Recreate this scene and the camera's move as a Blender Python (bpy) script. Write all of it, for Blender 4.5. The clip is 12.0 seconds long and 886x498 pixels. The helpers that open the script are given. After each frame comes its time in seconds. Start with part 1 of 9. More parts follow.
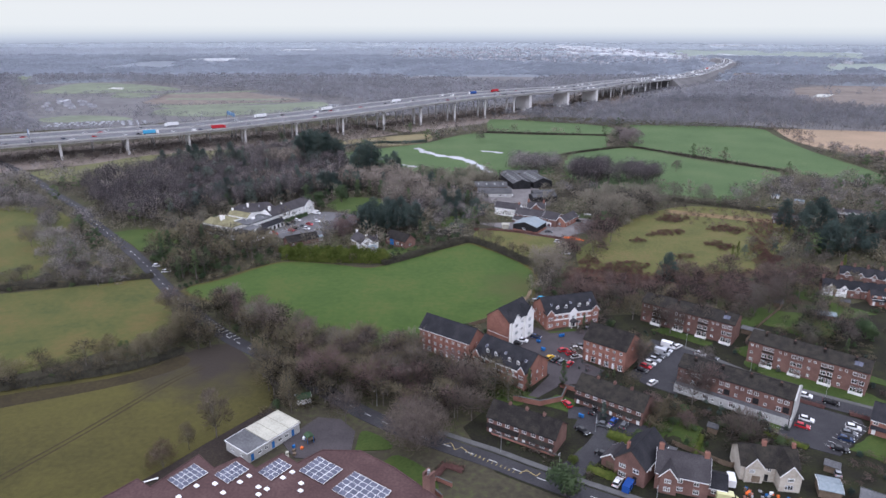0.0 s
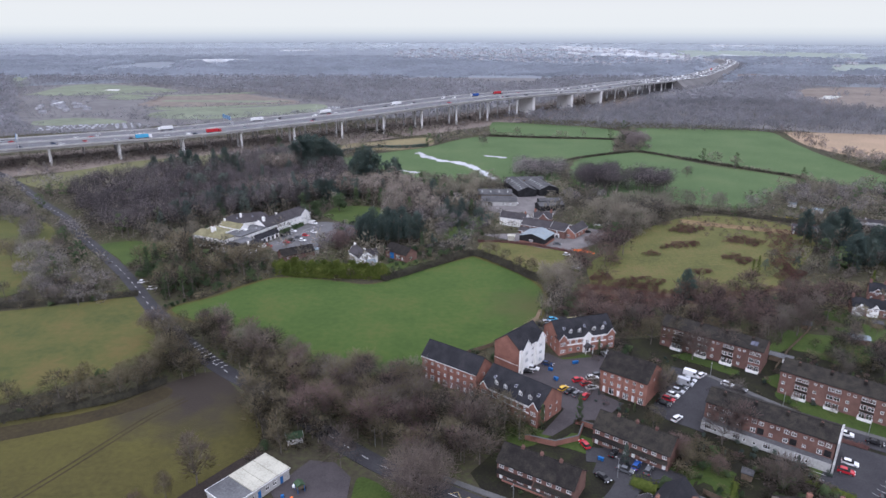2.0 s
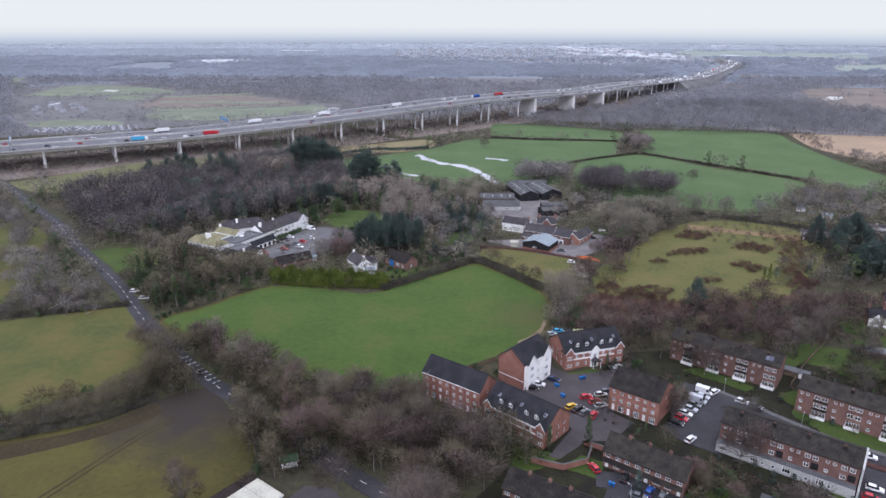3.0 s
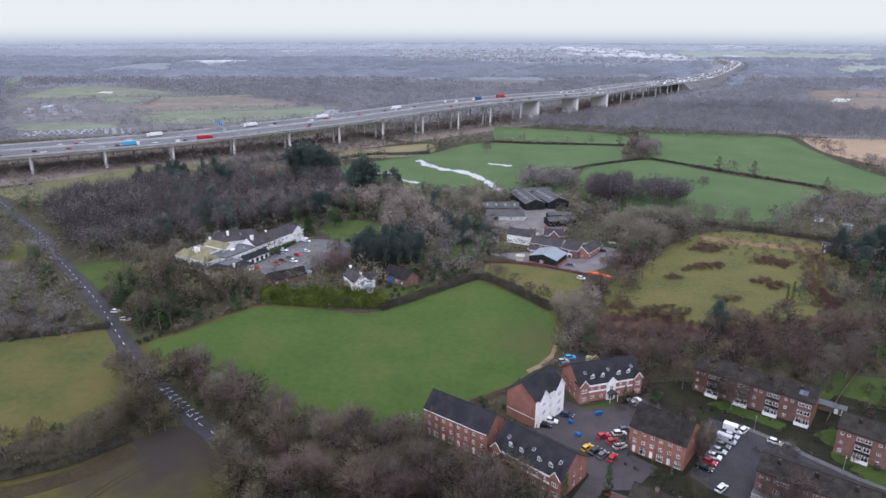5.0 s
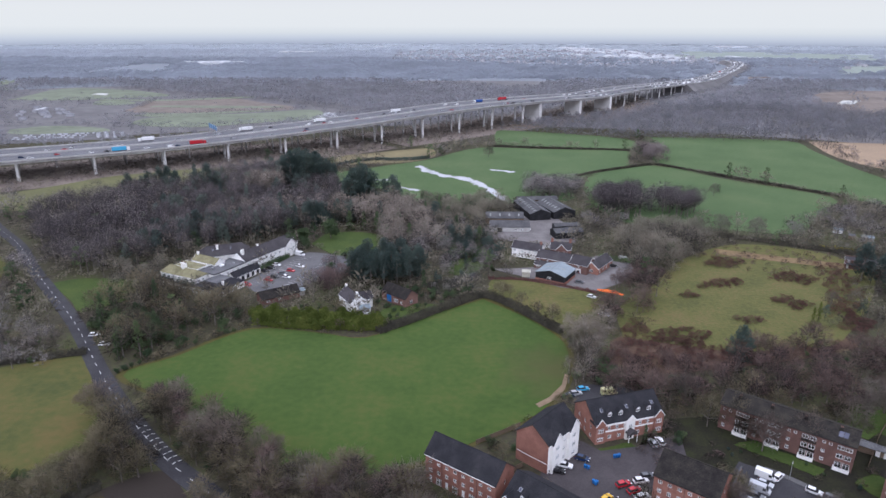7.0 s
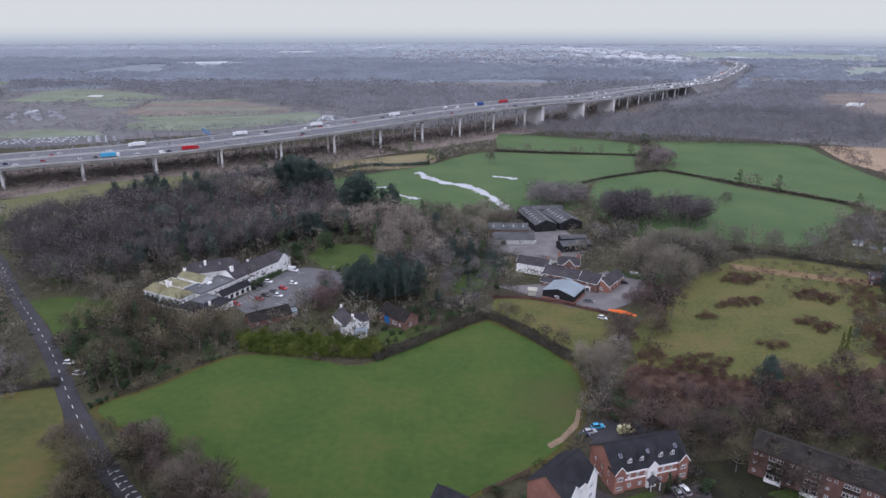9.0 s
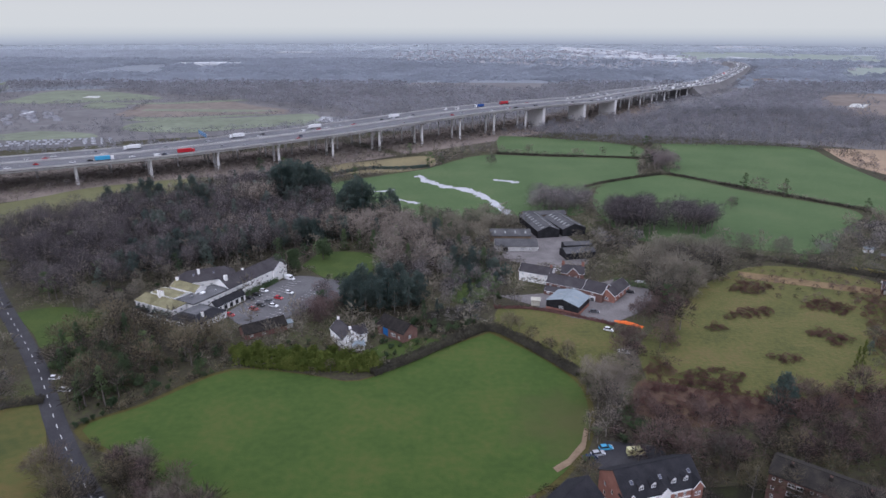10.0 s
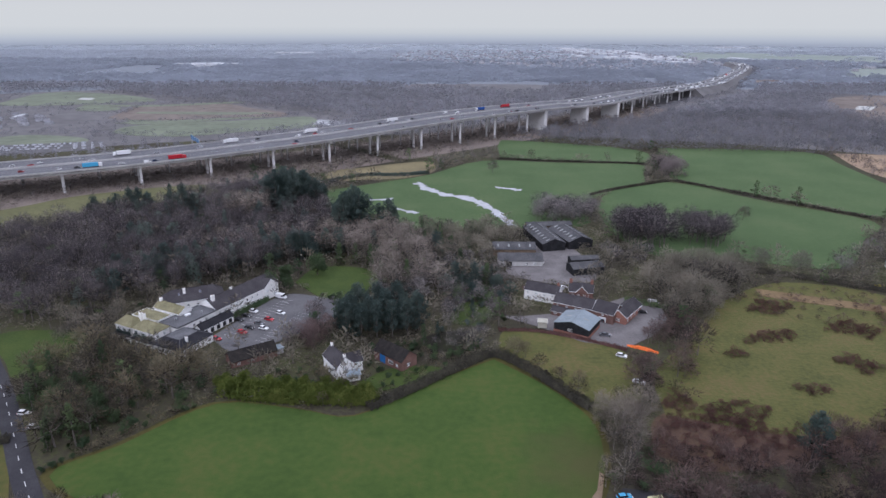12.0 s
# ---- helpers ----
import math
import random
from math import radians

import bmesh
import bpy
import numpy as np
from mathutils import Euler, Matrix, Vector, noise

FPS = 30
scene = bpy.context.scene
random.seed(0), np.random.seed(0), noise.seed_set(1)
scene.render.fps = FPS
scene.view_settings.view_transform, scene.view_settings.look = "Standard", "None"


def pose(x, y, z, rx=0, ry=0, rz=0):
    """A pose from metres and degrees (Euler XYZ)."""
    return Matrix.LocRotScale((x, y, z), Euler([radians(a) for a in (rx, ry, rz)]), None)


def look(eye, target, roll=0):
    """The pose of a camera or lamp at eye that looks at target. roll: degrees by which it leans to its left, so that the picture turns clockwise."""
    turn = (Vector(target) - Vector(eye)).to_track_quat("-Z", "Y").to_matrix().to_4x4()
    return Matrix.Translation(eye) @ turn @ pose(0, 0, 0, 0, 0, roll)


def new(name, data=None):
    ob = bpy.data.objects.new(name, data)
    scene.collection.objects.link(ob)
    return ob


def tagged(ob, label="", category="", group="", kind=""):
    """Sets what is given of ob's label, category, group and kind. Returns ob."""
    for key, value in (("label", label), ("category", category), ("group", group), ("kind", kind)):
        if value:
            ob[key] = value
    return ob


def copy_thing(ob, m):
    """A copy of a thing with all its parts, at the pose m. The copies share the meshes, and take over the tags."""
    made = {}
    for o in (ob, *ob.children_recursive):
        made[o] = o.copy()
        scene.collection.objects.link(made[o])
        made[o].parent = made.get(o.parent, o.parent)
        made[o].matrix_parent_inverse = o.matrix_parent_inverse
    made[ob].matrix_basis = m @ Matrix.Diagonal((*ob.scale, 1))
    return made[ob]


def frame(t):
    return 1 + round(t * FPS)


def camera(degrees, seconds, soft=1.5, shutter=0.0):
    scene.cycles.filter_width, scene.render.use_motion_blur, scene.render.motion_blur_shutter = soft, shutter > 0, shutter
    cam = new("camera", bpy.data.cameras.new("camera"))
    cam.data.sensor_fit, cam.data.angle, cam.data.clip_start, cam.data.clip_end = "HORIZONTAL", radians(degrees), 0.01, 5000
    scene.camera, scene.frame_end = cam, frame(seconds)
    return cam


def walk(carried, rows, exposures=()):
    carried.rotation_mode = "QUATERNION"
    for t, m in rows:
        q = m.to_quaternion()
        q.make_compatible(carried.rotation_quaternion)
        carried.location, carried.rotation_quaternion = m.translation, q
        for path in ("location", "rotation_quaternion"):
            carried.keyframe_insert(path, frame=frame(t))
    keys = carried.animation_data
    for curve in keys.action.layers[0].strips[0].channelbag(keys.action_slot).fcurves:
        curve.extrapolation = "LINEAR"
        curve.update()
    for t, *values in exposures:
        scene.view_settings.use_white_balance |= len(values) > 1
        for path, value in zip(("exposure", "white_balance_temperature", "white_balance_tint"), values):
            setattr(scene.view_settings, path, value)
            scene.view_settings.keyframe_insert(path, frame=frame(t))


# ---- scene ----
import itertools

# camera: a drone flying level and forward about 110 m over the ground
cam = camera(69.0, 12.0)
ROWS = [
    (0.0, 0.00, 0.00, 110.00, 70.978, -0.110, 0.000),
    (0.5, -0.33, 4.81, 110.12, 70.983, -0.106, 0.011),
    (1.0, -0.66, 9.64, 110.25, 70.989, -0.103, 0.021),
    (1.5, -0.96, 14.47, 110.40, 70.994, -0.099, 0.029),
    (2.0, -1.26, 19.30, 110.57, 70.999, -0.097, 0.035),
    (2.5, -1.54, 24.14, 110.74, 71.003, -0.095, 0.041),
    (3.0, -1.81, 28.98, 110.93, 71.007, -0.093, 0.044),
    (3.5, -2.07, 33.82, 111.14, 71.010, -0.091, 0.047),
    (4.0, -2.33, 38.66, 111.36, 71.013, -0.090, 0.047),
    (4.5, -2.57, 43.49, 111.59, 71.016, -0.090, 0.047),
    (5.0, -2.80, 48.33, 111.83, 71.018, -0.089, 0.044),
    (5.5, -3.03, 53.16, 112.10, 71.020, -0.090, 0.041),
    (6.0, -3.25, 57.98, 112.37, 71.022, -0.090, 0.036),
    (6.5, -3.46, 62.80, 112.66, 71.023, -0.091, 0.029),
    (7.0, -3.67, 67.61, 112.96, 71.024, -0.093, 0.021),
    (7.5, -3.88, 72.40, 113.28, 71.024, -0.095, 0.011),
    (8.0, -4.08, 77.19, 113.61, 71.024, -0.097, 0.000),
    (8.5, -4.28, 81.96, 113.96, 71.024, -0.100, -0.012),
    (9.0, -4.47, 86.72, 114.32, 71.023, -0.103, -0.026),
    (9.5, -4.67, 91.47, 114.69, 71.021, -0.106, -0.041),
    (10.0, -4.86, 96.19, 115.08, 71.020, -0.110, -0.058),
    (10.5, -5.05, 100.90, 115.48, 71.018, -0.115, -0.077),
    (11.0, -5.25, 105.59, 115.89, 71.015, -0.119, -0.096),
    (11.5, -5.44, 110.26, 116.32, 71.013, -0.125, -0.118),
    (12.0, -5.64, 114.91, 116.77, 71.009, -0.130, -0.141),
]
EXPOSURES = [(0.0, 0.22, 5490, 21), (5.5, 0.21, 5490, 21), (7.0, 0.15, 5470, 21), (9.0, -0.07, 5460, 22), (12.0, -0.16, 5460, 22)]
walk(cam, [(t, pose(x, y, z, rx, ry, rz)) for t, x, y, z, rx, ry, rz in ROWS], EXPOSURES)

# ---- overcast winter daylight ----
world = bpy.data.worlds.new("overcast_sky")
scene.world = world
world.use_nodes = True
wn, wl = world.node_tree.nodes, world.node_tree.links
wn.clear()
sky = wn.new("ShaderNodeTexSky")
sky.sky_type, sky.sun_disc = "NISHITA", False
sky.sun_elevation, sky.sun_rotation = radians(32), radians(200)
sky.air_density, sky.dust_density, sky.ozone_density = 1.0, 6.0, 1.0
grey = wn.new("ShaderNodeHueSaturation")
grey.inputs["Saturation"].default_value = 0.35
cloud = wn.new("ShaderNodeMix")
cloud.data_type = "RGBA"
cloud.inputs[0].default_value = 0.88
cloud.inputs[7].default_value = (11.0, 10.9, 10.55, 1)
bg = wn.new("ShaderNodeBackground")
bg.inputs["Strength"].default_value = 0.12
wout = wn.new("ShaderNodeOutputWorld")
wl.new(sky.outputs[0], grey.inputs["Color"])
wl.new(grey.outputs[0], cloud.inputs[6])
# an overcast dome, brighter overhead than at the horizon
dome, up, ramp_z, glow = wn.new("ShaderNodeTexCoord"), wn.new("ShaderNodeSeparateXYZ"), wn.new("ShaderNodeMapRange"), wn.new("ShaderNodeVectorMath")
ramp_z.inputs[1].default_value, ramp_z.inputs[2].default_value = 0.0, 1.0
ramp_z.inputs[3].default_value, ramp_z.inputs[4].default_value = 0.6, 1.4
glow.operation = "SCALE"
wl.new(dome.outputs["Generated"], up.inputs[0])
wl.new(up.outputs["Z"], ramp_z.inputs[0])
wl.new(cloud.outputs[2], glow.inputs[0])
wl.new(ramp_z.outputs[0], glow.inputs["Scale"])
wl.new(glow.outputs[0], bg.inputs["Color"])
wl.new(bg.outputs[0], wout.inputs["Surface"])

sun_data = bpy.data.lights.new("sun", "SUN")
sun_data.energy, sun_data.angle, sun_data.color = 0.5, radians(25), (1.0, 0.96, 0.9)
sun = new("sun", sun_data)
sun.matrix_world = look((0, 0, 300), (300 * math.sin(radians(20)), 300 * math.cos(radians(20)), 300 - 300 * math.tan(radians(32))))


# ---- materials ----
def material(name, c1, c2=None, c3=None, coarse=0.2, fine=4.0, rough=0.9, bump=0.0, bump_scale=8.0, metal=0.0, vary=0.0, spec=0.1, fine_mix=0.5):
    """A surface whose colour drifts between two or three tones at two scales, with fine relief."""
    m = bpy.data.materials.new(name)
    m.use_nodes = True
    n, l = m.node_tree.nodes, m.node_tree.links
    b = n["Principled BSDF"]
    b.inputs["Roughness"].default_value, b.inputs["Metallic"].default_value = rough, metal
    b.inputs["Specular IOR Level"].default_value = spec
    if c2 is None:
        c2 = tuple(v * 0.8 for v in c1)
    if c3 is None:
        c3 = tuple(min(1, v * 1.2) for v in c1)
    pos = n.new("ShaderNodeNewGeometry").outputs["Position"]
    big, small = n.new("ShaderNodeTexNoise"), n.new("ShaderNodeTexNoise")
    for t, s, d in ((big, coarse, 4), (small, fine, 5)):
        t.inputs["Scale"].default_value, t.inputs["Detail"].default_value = s, d
        l.new(pos, t.inputs["Vector"])
    mix = n.new("ShaderNodeMix")
    mix.inputs[0].default_value = fine_mix
    l.new(big.outputs["Fac"], mix.inputs[2])
    l.new(small.outputs["Fac"], mix.inputs[3])
    value = mix.outputs[0]
    if vary:
        info, add = n.new("ShaderNodeObjectInfo"), n.new("ShaderNodeMath")
        add.operation = "MULTIPLY_ADD"
        add.inputs[1].default_value = vary
        l.new(info.outputs["Random"], add.inputs[0])
        sub = n.new("ShaderNodeMath")
        sub.operation, sub.inputs[1].default_value = "SUBTRACT", vary / 2
        l.new(value, sub.inputs[0])
        l.new(sub.outputs[0], add.inputs[2])
        value = add.outputs[0]
    ramp = n.new("ShaderNodeValToRGB")
    e = ramp.color_ramp.elements
    e[0].position, e[0].color = 0.36, (*c2, 1)
    e[1].position, e[1].color = 0.64, (*c3, 1)
    k = e.new(0.5)
    k.color = (*c1, 1)
    l.new(value, ramp.inputs[0])
    l.new(ramp.outputs[0], b.inputs["Base Color"])
    if bump:
        t, bp = n.new("ShaderNodeTexNoise"), n.new("ShaderNodeBump")
        t.inputs["Scale"].default_value, t.inputs["Detail"].default_value = bump_scale, 4
        l.new(pos, t.inputs["Vector"])
        bp.inputs["Strength"].default_value, bp.inputs["Distance"].default_value = 1.0, bump
        l.new(t.outputs["Fac"], bp.inputs["Height"])
        l.new(bp.outputs[0], b.inputs["Normal"])
    return m


def velvet(m, weight, tint):
    """Upright blades catch more light when seen along the ground than from above."""
    b = m.node_tree.nodes["Principled BSDF"]
    b.inputs["Sheen Weight"].default_value, b.inputs["Sheen Roughness"].default_value = weight, 0.45
    b.inputs["Sheen Tint"].default_value = (*tint, 1)


def foliage(name, c1, c2=None, c3=None, coarse=0.2, fine=4.0, vary=0.0, fine_mix=0.5, gaps=0.0):
    """Twigs or leaves: lit by the crown's own roundness, from both sides of each blade."""
    m = material(name, c1, c2, c3, coarse, fine, vary=vary, fine_mix=fine_mix)
    n, l = m.node_tree.nodes, m.node_tree.links
    b = n["Principled BSDF"]
    ramp = b.inputs["Base Color"].links[0].from_node
    value = ramp.inputs[0].links[0].from_socket
    tint, add = n.new("ShaderNodeAttribute"), n.new("ShaderNodeMath")
    tint.attribute_name = "tint"
    l.new(value, add.inputs[0])
    l.new(tint.outputs["Fac"], add.inputs[1])
    l.new(add.outputs[0], ramp.inputs[0])
    crown, turn, flip = n.new("ShaderNodeAttribute"), n.new("ShaderNodeVectorTransform"), n.new("ShaderNodeVectorMath")
    crown.attribute_name = "crown"
    turn.vector_type, turn.convert_from, turn.convert_to = "NORMAL", "OBJECT", "WORLD"
    flip.operation = "SCALE"
    flip.inputs["Scale"].default_value = -1.0
    l.new(crown.outputs["Vector"], turn.inputs[0])
    l.new(turn.outputs[0], flip.inputs[0])
    front, back, both = n.new("ShaderNodeBsdfDiffuse"), n.new("ShaderNodeBsdfTranslucent"), n.new("ShaderNodeAddShader")
    for sh, nm in ((front, turn), (back, flip)):
        l.new(ramp.outputs[0], sh.inputs["Color"])
        l.new(nm.outputs[0], sh.inputs["Normal"])
    l.new(front.outputs[0], both.inputs[0])
    l.new(back.outputs[0], both.inputs[1])
    last = both.outputs[0]
    if gaps:
        # each blade is a bundle of fine twigs with air between them
        air, thin = n.new("ShaderNodeBsdfTransparent"), n.new("ShaderNodeMixShader")
        thin.inputs[0].default_value = gaps
        l.new(last, thin.inputs[1])
        l.new(air.outputs[0], thin.inputs[2])
        last = thin.outputs[0]
    l.new(last, n["Material Output"].inputs["Surface"])
    n.remove(b)
    return m


def glass_material(name, tint=(0.75, 0.8, 0.82)):
    m = bpy.data.materials.new(name)
    m.use_nodes = True
    b = m.node_tree.nodes["Principled BSDF"]
    b.inputs["Base Color"].default_value = (*tint, 1)
    b.inputs["Roughness"].default_value = 0.04
    b.inputs["Transmission Weight"].default_value = 1.0
    b.inputs["IOR"].default_value = 1.45
    return m


M = {
    "ground": material("leaf_litter_ground", (0.062, 0.056, 0.036), (0.042, 0.037, 0.028), (0.075, 0.082, 0.034), 0.03, 0.6, bump=0.15, bump_scale=1.5),
    "grass": material("pasture_grass", (0.052, 0.084, 0.018), (0.04, 0.069, 0.015), (0.07, 0.088, 0.022), 0.05, 0.4, bump=0.06, bump_scale=2.5, fine_mix=0.4),
    "olive": material("winter_grass", (0.077, 0.08, 0.024), (0.052, 0.063, 0.02), (0.108, 0.086, 0.031), 0.045, 0.4, bump=0.1, bump_scale=2.0, fine_mix=0.35),
    "brown": material("trampled_grass", (0.069, 0.061, 0.019), (0.047, 0.043, 0.015), (0.086, 0.08, 0.022), 0.03, 0.6, bump=0.1, bump_scale=2.0, fine_mix=0.3),
    "mud": material("wet_mud", (0.037, 0.029, 0.025), (0.027, 0.021, 0.019), (0.058, 0.049, 0.031), 0.08, 1.5, rough=0.85, bump=0.06, spec=0.1),
    "rut": material("trodden_ruts", (0.045, 0.036, 0.02), (0.034, 0.028, 0.018), (0.058, 0.048, 0.024), 0.1, 0.8),
    "rough": material("rough_meadow", (0.092, 0.094, 0.029), (0.062, 0.066, 0.023), (0.126, 0.1, 0.042), 0.06, 0.6, bump=0.2, bump_scale=1.0),
    "damp": material("damp_pasture", (0.065, 0.101, 0.04), (0.053, 0.086, 0.033), (0.08, 0.111, 0.047), 0.025, 0.3, bump=0.1, bump_scale=1.5, fine_mix=0.35),
    "lawn": material("lawn_grass", (0.047, 0.07, 0.017), (0.034, 0.053, 0.013), (0.063, 0.082, 0.02), 0.12, 1.2, bump=0.03, bump_scale=5),
    "garden": material("garden_soil_and_grass", (0.024, 0.023, 0.015), (0.017, 0.015, 0.013), (0.033, 0.037, 0.016), 0.16, 1.5, bump=0.06, bump_scale=3),
    # far field tones are grass and heath greyed and paled to show haze
    "far_field": material("hazed_fields", (0.165, 0.184, 0.132), (0.132, 0.147, 0.106), (0.198, 0.22, 0.158), 0.02, 0.1),
    "far_meadow": material("hazed_far_meadows", (0.235, 0.265, 0.235), (0.205, 0.232, 0.208), (0.265, 0.298, 0.262), 0.005, 0.03),
    "far_brown": material("hazed_brown_wetland", (0.178, 0.15, 0.13), (0.135, 0.114, 0.1), (0.22, 0.187, 0.16), 0.02, 0.1),
    # scrub tone lifted to offset the shade under the viaduct deck
    "brightened_scrub": material("brightened_scrub", (0.19, 0.157, 0.135), (0.134, 0.111, 0.097), (0.248, 0.207, 0.175), 0.05, 0.6),
    "reeds": material("dead_reeds", (0.187, 0.16, 0.088), (0.132, 0.11, 0.068), (0.242, 0.204, 0.11), 0.03, 0.5),
    "tan": material("stubble_and_reeds", (0.3, 0.222, 0.15), (0.24, 0.185, 0.125), (0.36, 0.26, 0.18), 0.02, 0.5),
    "asphalt": material("worn_asphalt", (0.043, 0.041, 0.045), (0.031, 0.03, 0.034), (0.058, 0.057, 0.06), 0.12, 3.0, rough=0.8, bump=0.01, bump_scale=30, spec=0.2),
    "pale_tarmac": material("bleached_tarmac", (0.12, 0.116, 0.118), (0.09, 0.087, 0.09), (0.155, 0.15, 0.15), 0.08, 1.5, rough=0.85),
    "paving": material("block_paving", (0.063, 0.055, 0.057), (0.048, 0.042, 0.044), (0.081, 0.07, 0.072), 0.15, 3.0, rough=0.8, bump=0.01, bump_scale=20, spec=0.2),
    "concrete": material("weathered_concrete", (0.42, 0.41, 0.4), (0.31, 0.305, 0.3), (0.5, 0.49, 0.48), 0.08, 1.2, rough=0.85, bump=0.02, bump_scale=4),
    # lighter copy of the concrete, for piers standing in the deck's shade
    "brightened_concrete": material("brightened_concrete", (0.62, 0.61, 0.6), (0.5, 0.49, 0.48), (0.7, 0.69, 0.68), 0.1, 1.2, rough=0.85),
    "cream_render": material("cream_render", (0.484, 0.44, 0.37), (0.37, 0.326, 0.264), (0.546, 0.51, 0.44), 0.3, 2.0, rough=0.85),
    "dirty_white": material("weathered_white_render", (0.444, 0.437, 0.422), (0.326, 0.318, 0.303), (0.518, 0.511, 0.496), 0.3, 2.0, rough=0.85),
    "motorway": material("motorway_asphalt", (0.125, 0.125, 0.132), (0.106, 0.106, 0.112), (0.144, 0.144, 0.152), 0.03, 0.8, rough=0.8),
    "gravel": material("gravel_yard", (0.165, 0.152, 0.148), (0.12, 0.112, 0.11), (0.22, 0.205, 0.2), 0.12, 2.0, bump=0.03, bump_scale=12),
    "white_line": material("road_paint", (0.62, 0.62, 0.6), (0.5, 0.5, 0.48), (0.7, 0.7, 0.68), 0.5, 6.0, rough=0.6),
    "yellow_line": material("yellow_road_paint", (0.55, 0.42, 0.16), (0.45, 0.34, 0.13), (0.6, 0.48, 0.2), 0.5, 6.0, rough=0.6),
    "kerb": material("kerb_stone", (0.11, 0.108, 0.107), coarse=0.5, fine=4),
    "brick": material("red_brick", (0.285, 0.142, 0.108), (0.215, 0.106, 0.082), (0.35, 0.18, 0.138), 0.35, 9.0, bump=0.01, bump_scale=14, vary=0.12),
    "dull_brick": material("weathered_brick", (0.172, 0.1, 0.083), (0.125, 0.074, 0.064), (0.225, 0.135, 0.11), 0.35, 9.0, bump=0.01, bump_scale=14, vary=0.12),
    "roof": material("dark_roof_tile", (0.026, 0.026, 0.03), (0.018, 0.018, 0.021), (0.041, 0.039, 0.043), 0.3, 5.0, rough=0.8, bump=0.04, bump_scale=4, vary=0.1),
    "brown_roof": material("brown_roof_tile", (0.028, 0.025, 0.023), (0.016, 0.014, 0.014), (0.048, 0.043, 0.034), 0.5, 4.0, rough=0.85, bump=0.05, bump_scale=4, vary=0.12),
    "slate": material("grey_slate", (0.054, 0.049, 0.052), (0.038, 0.034, 0.038), (0.075, 0.069, 0.072), 0.25, 4.0, rough=0.7, bump=0.04, bump_scale=4, vary=0.1),
    "moss_roof": material("mossy_roof_tile", (0.2, 0.185, 0.105), (0.13, 0.12, 0.075), (0.27, 0.25, 0.15), 0.3, 3.0, bump=0.04, bump_scale=4),
    "white": material("white_render", (0.86, 0.85, 0.82), (0.76, 0.75, 0.72), (0.9, 0.89, 0.87), 0.25, 2.5, rough=0.8),
    "trim": material("white_trim", (0.86, 0.86, 0.85), (0.8, 0.8, 0.79), (0.9, 0.9, 0.89), 0.5, 3.0, rough=0.5),
    "black": material("black_timber", (0.022, 0.022, 0.024), (0.015, 0.015, 0.016), (0.04, 0.04, 0.042), 0.4, 4.0, rough=0.7),
    "metal_roof": material("corrugated_sheet", (0.225, 0.262, 0.285), (0.18, 0.21, 0.225), (0.285, 0.323, 0.338), 0.2, 1.5, rough=0.5, metal=0.1),
    "roof_sheet": material("translucent_roof_sheet", (0.3, 0.31, 0.3), (0.22, 0.23, 0.22), (0.38, 0.39, 0.38), 0.3, 2.0, rough=0.5),
    "fibre_roof": material("fibre_cement_sheet", (0.082, 0.081, 0.084), (0.055, 0.055, 0.058), (0.12, 0.118, 0.118), 0.2, 2.0),
    "felt": material("red_brown_roof_felt", (0.085, 0.051, 0.049), (0.065, 0.039, 0.038), (0.109, 0.068, 0.064), 0.12, 1.5, rough=0.85, bump=0.02, bump_scale=3),
    "grey_felt": material("grey_roof_felt", (0.12, 0.12, 0.125), (0.085, 0.085, 0.09), (0.16, 0.16, 0.165), 0.2, 2.0),
    "cream": material("cream_roof_sheet", (0.44, 0.424, 0.352), (0.352, 0.336, 0.28), (0.496, 0.48, 0.4), 0.25, 2.0),
    "panel": material("solar_cell", (0.077, 0.081, 0.117), (0.054, 0.059, 0.09), (0.104, 0.108, 0.149), 0.4, 4.0, rough=0.22, spec=0.5, vary=0.2),
    "bark": material("bark", (0.15, 0.13, 0.115), (0.1, 0.088, 0.078), (0.2, 0.18, 0.155), 0.3, 3.0),
    "pale_bark": material("pale_bark", (0.2, 0.18, 0.16), (0.13, 0.12, 0.105), (0.28, 0.26, 0.23), 0.3, 3.0),
    "twig": foliage("bare_twigs", (0.125, 0.107, 0.095), (0.079, 0.069, 0.063), (0.175, 0.151, 0.132), 0.03, 0.3, vary=0.1, fine_mix=0.25, gaps=0.35),
    "dusk_twig": foliage("dark_purple_twigs", (0.103, 0.089, 0.093), (0.074, 0.066, 0.071), (0.139, 0.122, 0.12), 0.03, 0.3, vary=0.1, fine_mix=0.2, gaps=0.45),
    "brown_twig": foliage("brown_twigs", (0.121, 0.098, 0.085), (0.079, 0.065, 0.059), (0.165, 0.134, 0.116), 0.1, 0.6, vary=0.1, gaps=0.3),
    # the bare twigs again, paled with haze for farther trees
    "grey_twig": foliage("hazed_bare_twigs", (0.184, 0.166, 0.16), (0.127, 0.116, 0.113), (0.24, 0.217, 0.205), 0.02, 0.15, vary=0.1, fine_mix=0.15, gaps=0.52),
    "red_twig": foliage("reddish_twigs", (0.159, 0.112, 0.104), (0.102, 0.074, 0.07), (0.217, 0.157, 0.143), 0.04, 0.3, vary=0.1, fine_mix=0.25, gaps=0.35),
    "pale_twig": foliage("pale_twigs", (0.199, 0.17, 0.143), (0.142, 0.122, 0.104), (0.257, 0.221, 0.189), 0.05, 0.5, vary=0.1, gaps=0.5),
